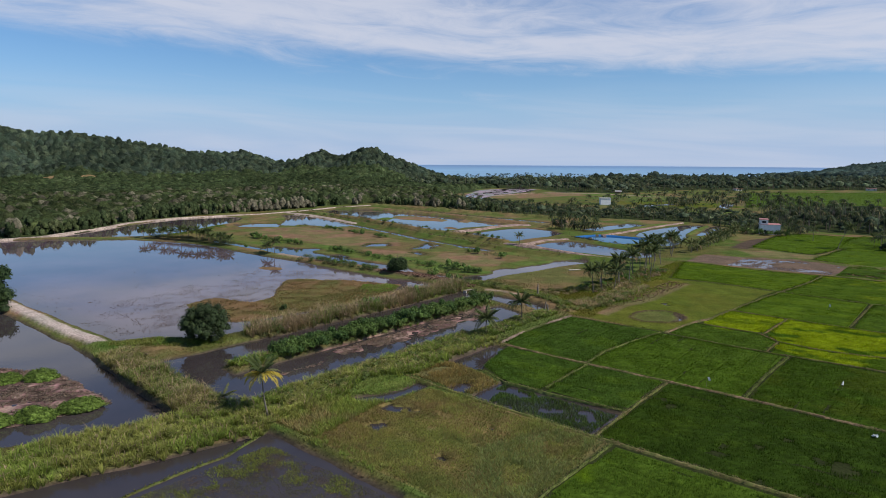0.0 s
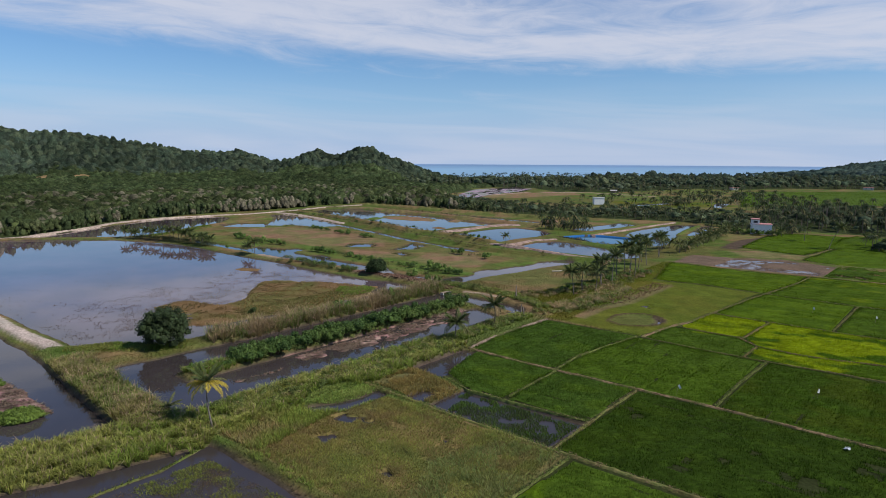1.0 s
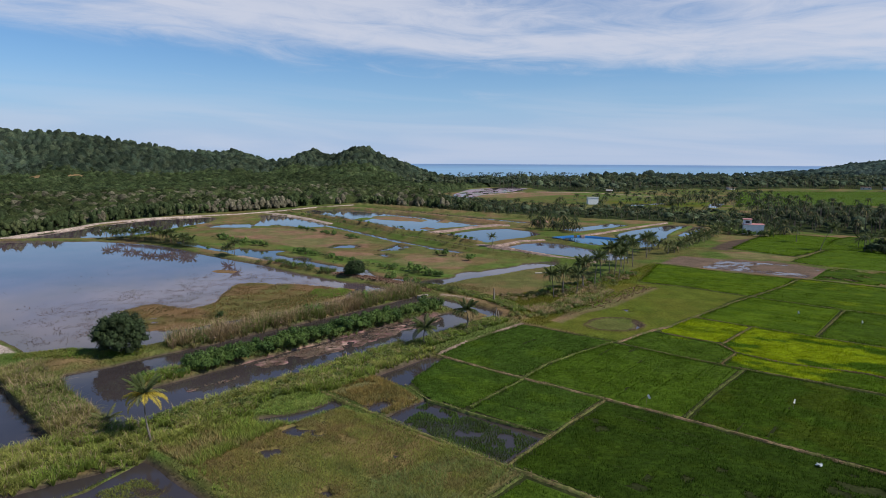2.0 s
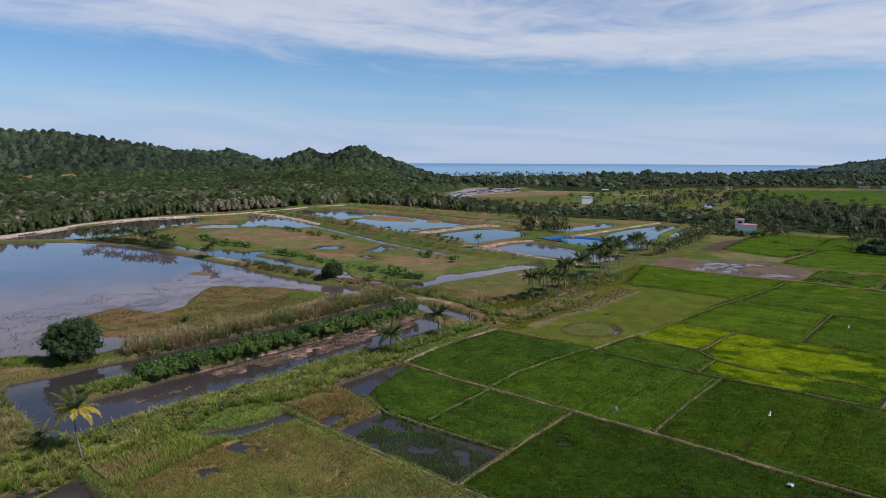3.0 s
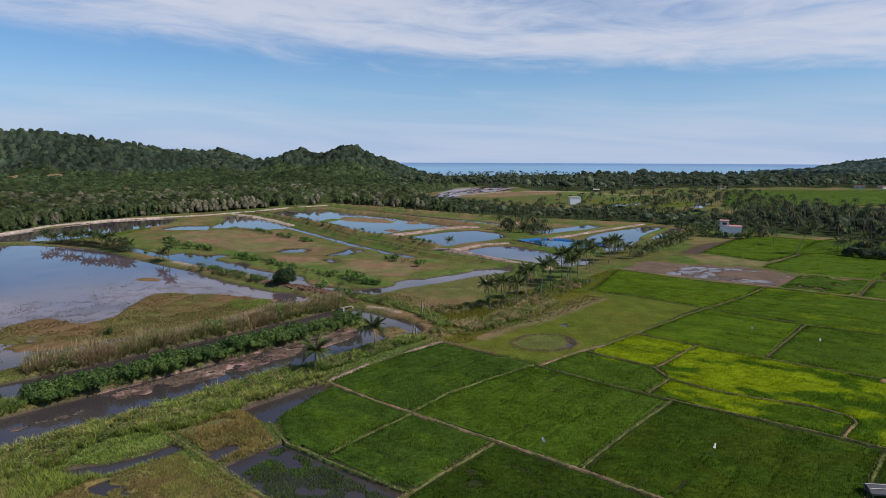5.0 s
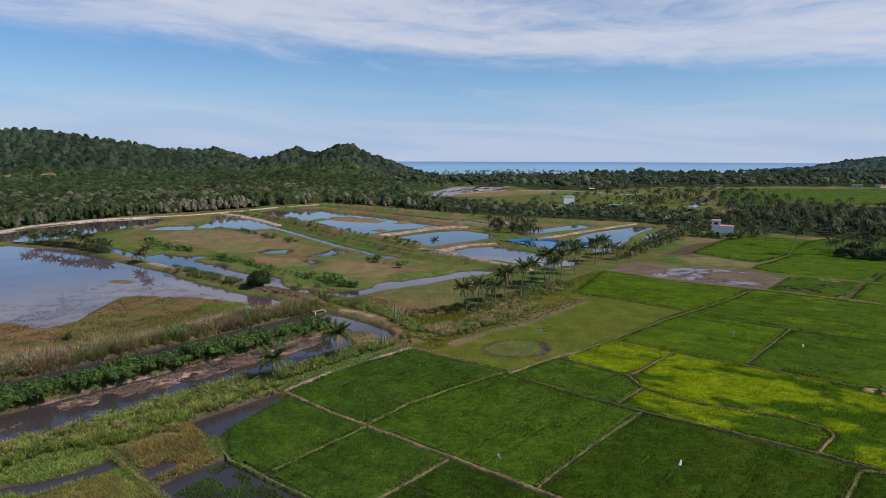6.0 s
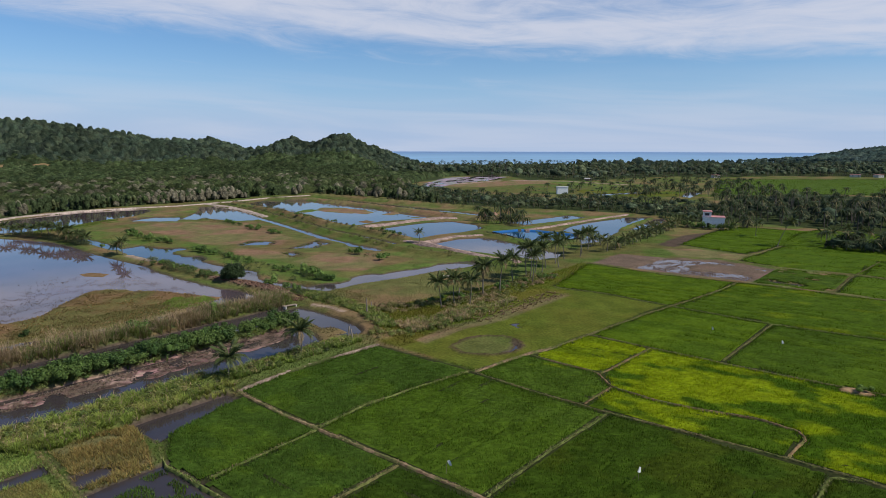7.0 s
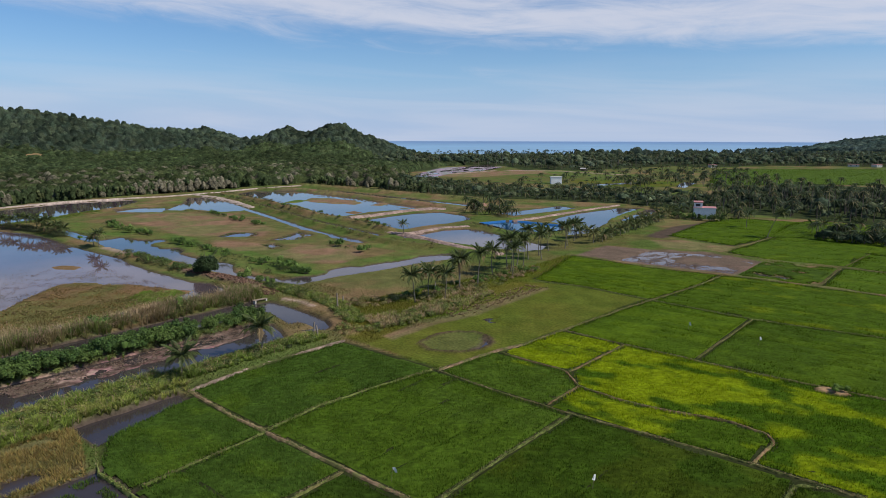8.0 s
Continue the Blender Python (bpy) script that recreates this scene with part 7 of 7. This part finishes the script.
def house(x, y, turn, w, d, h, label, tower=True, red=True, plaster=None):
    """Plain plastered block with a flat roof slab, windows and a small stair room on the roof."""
    root = new("house")
    root.matrix_basis = pose(x, y, 0, 0, 0, turn)
    tagged(root, label, "house")
    part("wall", slab(-w / 2, -d / 2, -0.3, w / 2, d / 2, h), plaster or M_WHITE, root)
    part("roof", slab(-w / 2 - 0.3, -d / 2 - 0.3, h, w / 2 + 0.3, d / 2 + 0.3, h + 0.3), M_RED if plaster else M_WHITE, root)
    part("trim", slab(-w / 2 - 0.34, -d / 2 - 0.34, h + 0.3, w / 2 + 0.34, d / 2 + 0.34, h + 0.42), M_RED if red else M_CONC, root)
    n = 2
    for i in range(0 if (not red and not tower) else n if not tower else 1):
        for z in ((1.0, 4.0) if h > 5 else (1.1,)):
            cx = -w / 2 + (i + 0.5) * w / n if tower else w * (i - 0.5) * 0.5
            win = part("window", slab(cx - 0.6, -d / 2 - 0.04, z, cx + 0.6, -d / 2 + 0.06, z + 1.3), M_DARK, root)
            part("sill", slab(cx - 0.7, -d / 2 - 0.14, z - 0.12, cx + 0.7, -d / 2 + 0.02, z - 0.02), M_WHITE, win)
    if tower:
        part("stair_room", slab(-w / 2 + 0.1, -d / 2 + 0.4, h + 0.42, -w / 2 + w * 0.38, d / 2 - 0.5, h + 2.6), M_WHITE, root)
        part("tower_roof", slab(-w / 2 - 0.25, -d / 2 + 0.1, h + 2.6, -w / 2 + w * 0.38 + 0.35, d / 2 - 0.2, h + 2.9), M_RED, root)
        part("opening", slab(-w / 2 + 0.7, -d / 2 + 0.34, h + 1.0, -w / 2 + w * 0.38 - 0.9, -d / 2 + 0.44, h + 2.1), M_DARK, root)
    return root


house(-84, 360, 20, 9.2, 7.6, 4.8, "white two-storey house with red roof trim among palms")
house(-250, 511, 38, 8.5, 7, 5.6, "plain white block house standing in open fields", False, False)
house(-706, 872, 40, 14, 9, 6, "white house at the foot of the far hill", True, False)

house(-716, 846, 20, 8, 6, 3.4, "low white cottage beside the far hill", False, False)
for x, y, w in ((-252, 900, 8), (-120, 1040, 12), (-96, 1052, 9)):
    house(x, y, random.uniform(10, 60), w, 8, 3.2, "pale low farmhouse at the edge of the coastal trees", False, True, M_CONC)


def shed(x, y, turn, w, d, h, roof, label):
    """Open field shelter: four posts, a rail and a pitched sheet roof."""
    root = new("shed")
    root.matrix_basis = pose(x, y, float(lie(np.array([x]), np.array([y]))[0]), 0, 0, turn)
    tagged(root, label, "shed")
    for sx_ in (-1, 1):
        for sy_ in (-1, 1):
            part("post", slab(sx_ * w * 0.42 - 0.06, sy_ * d * 0.42 - 0.06, -0.3, sx_ * w * 0.42 + 0.06, sy_ * d * 0.42 + 0.06, h), M_WOOD, root)
    part("platform", slab(-w * 0.45, -d * 0.45, 0.35, w * 0.45, d * 0.45, 0.45), M_WOOD, root)
    part("back_wall", slab(-w * 0.45, d * 0.42, 0.45, w * 0.45, d * 0.46, h), M_WOOD, root)
    for k in (-1, 1):
        bm = slab(-w * 0.56, -0.03, -0.03, w * 0.56, d * 0.62, 0.03)
        part("roof_sheet", bm, roof, root, at=pose(0, 0, h + d * 0.22, 0, 0, 0 if k > 0 else 180) @ pose(0, 0, 0, -22, 0, 0))
    return root


M_TIN = plain("weathered_tin", (0.42, 0.38, 0.36), 0.55, 2.5, 0.25, 0.2)
M_RUST = plain("rusty_tin", (0.30, 0.16, 0.11), 0.7, 2.0, 0.3, 0.1)
M_BLACK = plain("black_sheet", (0.04, 0.038, 0.045), 0.5, 2.0, 0.25)
hutlet = shed(2.0, 118.6, 35, 2.6, 2.0, 0.7, M_BLACK, "low dark field shelter with pale roof battens in rice")
for k in (-0.5, 0.55):
    part("batten", slab(-1.3, -0.05, 0, 1.3, 0.05, 0.06), M_TIN, hutlet, "pale roof batten", at=pose(0, k, 0.98, 0, 0, 0))
shed(-183, 319, 60, 7, 5, 2.4, M_RUST, "rusty-roofed pond hut under coconut palms")
shed(-330, 708, 30, 7, 5, 2.6, M_TIN, "small tin-roofed field hut on a far pasture")


def sack_flag(x, y, tilt, turn, label):
    """White sack hung on a thin stick to scare birds."""
    root = new("scare_flag")
    root.matrix_basis = pose(x, y, 0.1, 0, 0, turn)
    tagged(root, label, "scare flag", "scare flags")
    v, f, _ = tubes(np.array([[0, 0, -0.3]]), np.array([[0.12, 0.02, 1.7]]), [0.022], [0.014], (0.2, 0.2, 0.2), 6)
    part("stick", mesh_of("stick", v, f), M_WOOD, root)
    n, m = 7, 5
    V, F = [], []
    for side in (0.012, -0.012):
        for i in range(n):
            for j in range(m):
                u, w = i / (n - 1), j / (m - 1)
                V.append((0.12 + 0.27 * w + 0.24 * u * tilt, side + 0.09 * math.sin(3 * w + 2 * u) * u, 1.62 - 0.6 * u + 0.1 * w * tilt))
    for b in (0, n * m):
        F += [(b + i * m + j, b + i * m + j + 1, b + (i + 1) * m + j + 1, b + (i + 1) * m + j) for i in range(n - 1) for j in range(m - 1)]
    part("sack", mesh_of("sack", V, F, None, True), M_BAG, root, "white plastic sack")
    return root


for x, y, k, a in ((-31.8, 103.8, 1.2, 40), (-14.8, 116.4, -0.8, 70), (-27.2, 179.3, 0.5, 20), (-14.4, 178, 0.9, 60)):
    sack_flag(x, y, k, a, "white sack flapping on a stick above rice")
thing("plastic_sack", mesh_of("plastic_sack", *joined(leaves(np.array([[0, 0, 0.12]]), np.array([[0.4, 0.3, 0.12]]), 40, 0.16, (0.8, 0.8, 0.8)))), M_BAG, "crumpled white plastic sack lying on a bund", "sack", at=pose(-8.3, 98.6, 0.3, 0, 0, 30))


def stake(x, y, h, lean, label):
    z = float(lie(np.array([x]), np.array([y]))[0])
    v, f, c = tubes(np.array([[0, 0, -0.4], [0, 0, h * 0.5]]), np.array([[lean * 0.4, 0, h * 0.5], [lean, 0.05, h]]), [0.22, 0.17], [0.17, 0.12], (0.24, 0.20, 0.165), 7)
    v[14:21, 0] += lean * 0.4
    thing("stake", mesh_of("stake", v, f, c), M_BARK, label, "stake", "stakes", at=pose(x, y, z, 0, 0, random.uniform(0, 360)))


for x, y, h, k in ((-78.2, 130.4, 2.6, 0.25), (-77.6, 130.9, 2.0, -0.2), (-90, 146.3, 3.6, 0.1), (-84.6, 172, 2.6, 0.0), (-92.5, 150, 1.8, 0.1)):
    stake(x, y, h, k, "weathered grey stump of a dead palm on a bank")

# wooden footbridge and sluice at the channel's end
bridge = new("footbridge")
bridge.matrix_basis = pose(-108.6, 139.6, 0.15, 0, 0, 82)
tagged(bridge, "short plank footbridge with a pale sluice over a channel", "footbridge")
for i in range(5):
    part("plank", slab(-1.7, -0.52 + i * 0.22, 0.2, 1.7 - 0.1 * (i % 2), -0.33 + i * 0.22, 0.27), M_WOOD, bridge)
for x in (-1.3, 1.3):
    part("pier", slab(x - 0.15, -0.6, -1.4, x + 0.15, 0.6, 0.19), M_CONC, bridge)


LINED = [(-151.5, 279), (-147, 293.5), (-139, 295.4), (-122, 295), (-113.4, 290.6), (-114.6, 281), (-124.4, 269), (-137, 273)]


def liner():
    """Plastic sheet lining a pond's banks: a folded strip along the water's edge."""
    pts = LINED
    c = np.mean(pts, 0)
    V, F = [], []
    for k, (x, y) in enumerate(pts):
        d = np.array((x, y)) - c
        d = d / np.linalg.norm(d)
        for off, z in ((0.5, 0.30), (0.2, 0.26), (-1.1, -0.5), (-1.1, -0.56), (0.2, 0.2), (0.5, 0.24)):
            V.append((x + d[0] * off, y + d[1] * off, z))
    n = len(pts)
    for k in range(n):
        if k in (5, 6):
            continue
        for j in range(5):
            a, b = k * 6 + j, ((k + 1) % n) * 6 + j
            F.append((a, a + 1, b + 1, b))
    return mesh_of("pond_liner", V, F)


place(SHRUB, [((-93, 353), 1.3), ((-89.5, 351), 1.2), ((-86, 350.5), 1.3), ((-82, 351), 1.2), ((-78.5, 352), 1.4), ((-75, 354), 1.4), ((-96, 356), 1.3)], "bushy green shrub in front of the white house", "shrub", "house shrubs")
thing("pond_liner", liner(), M_TARP, "blue plastic sheet lining the banks of a small pond", "pond liner")
lp = [(x + (-131 - x) * 0.03, y + (283 - y) * 0.03) for x, y in LINED]
M_CLEAR = water_stuff("clear_lined_water", (0.012, 0.055, 0.12), 0.08, 0.9)
thing("lined_pond", mesh_of("lined_pond", [(x, y, WATER + 0.03) for x, y in lp], [list(range(8))]), M_CLEAR, "clear water over blue lining in a small pond", "pond", kind="structure")
place(CREEPER, [((0.5, 162.9), 0.4), ((-0.1, 162.5), 0.3)], "small leafy shrub on a bare earth mound", "shrub", "mound shrubs")
# felled pale log on the rough grass
v, f, c = tubes(np.array([[-1.8, 0, 0.2], [0.2, 0.1, 0.25]]), np.array([[0.2, 0.1, 0.25], [2.2, 0.5, 0.4]]), [0.2, 0.18], [0.18, 0.1], (0.55, 0.5, 0.43), 7)
thing("fallen_trunk", mesh_of("fallen_trunk", v, f, c), M_BARK, "pale bleached fallen trunk lying in rough grass", "fallen trunk", at=pose(-103, 190, 0.1, 0, 0, 40))
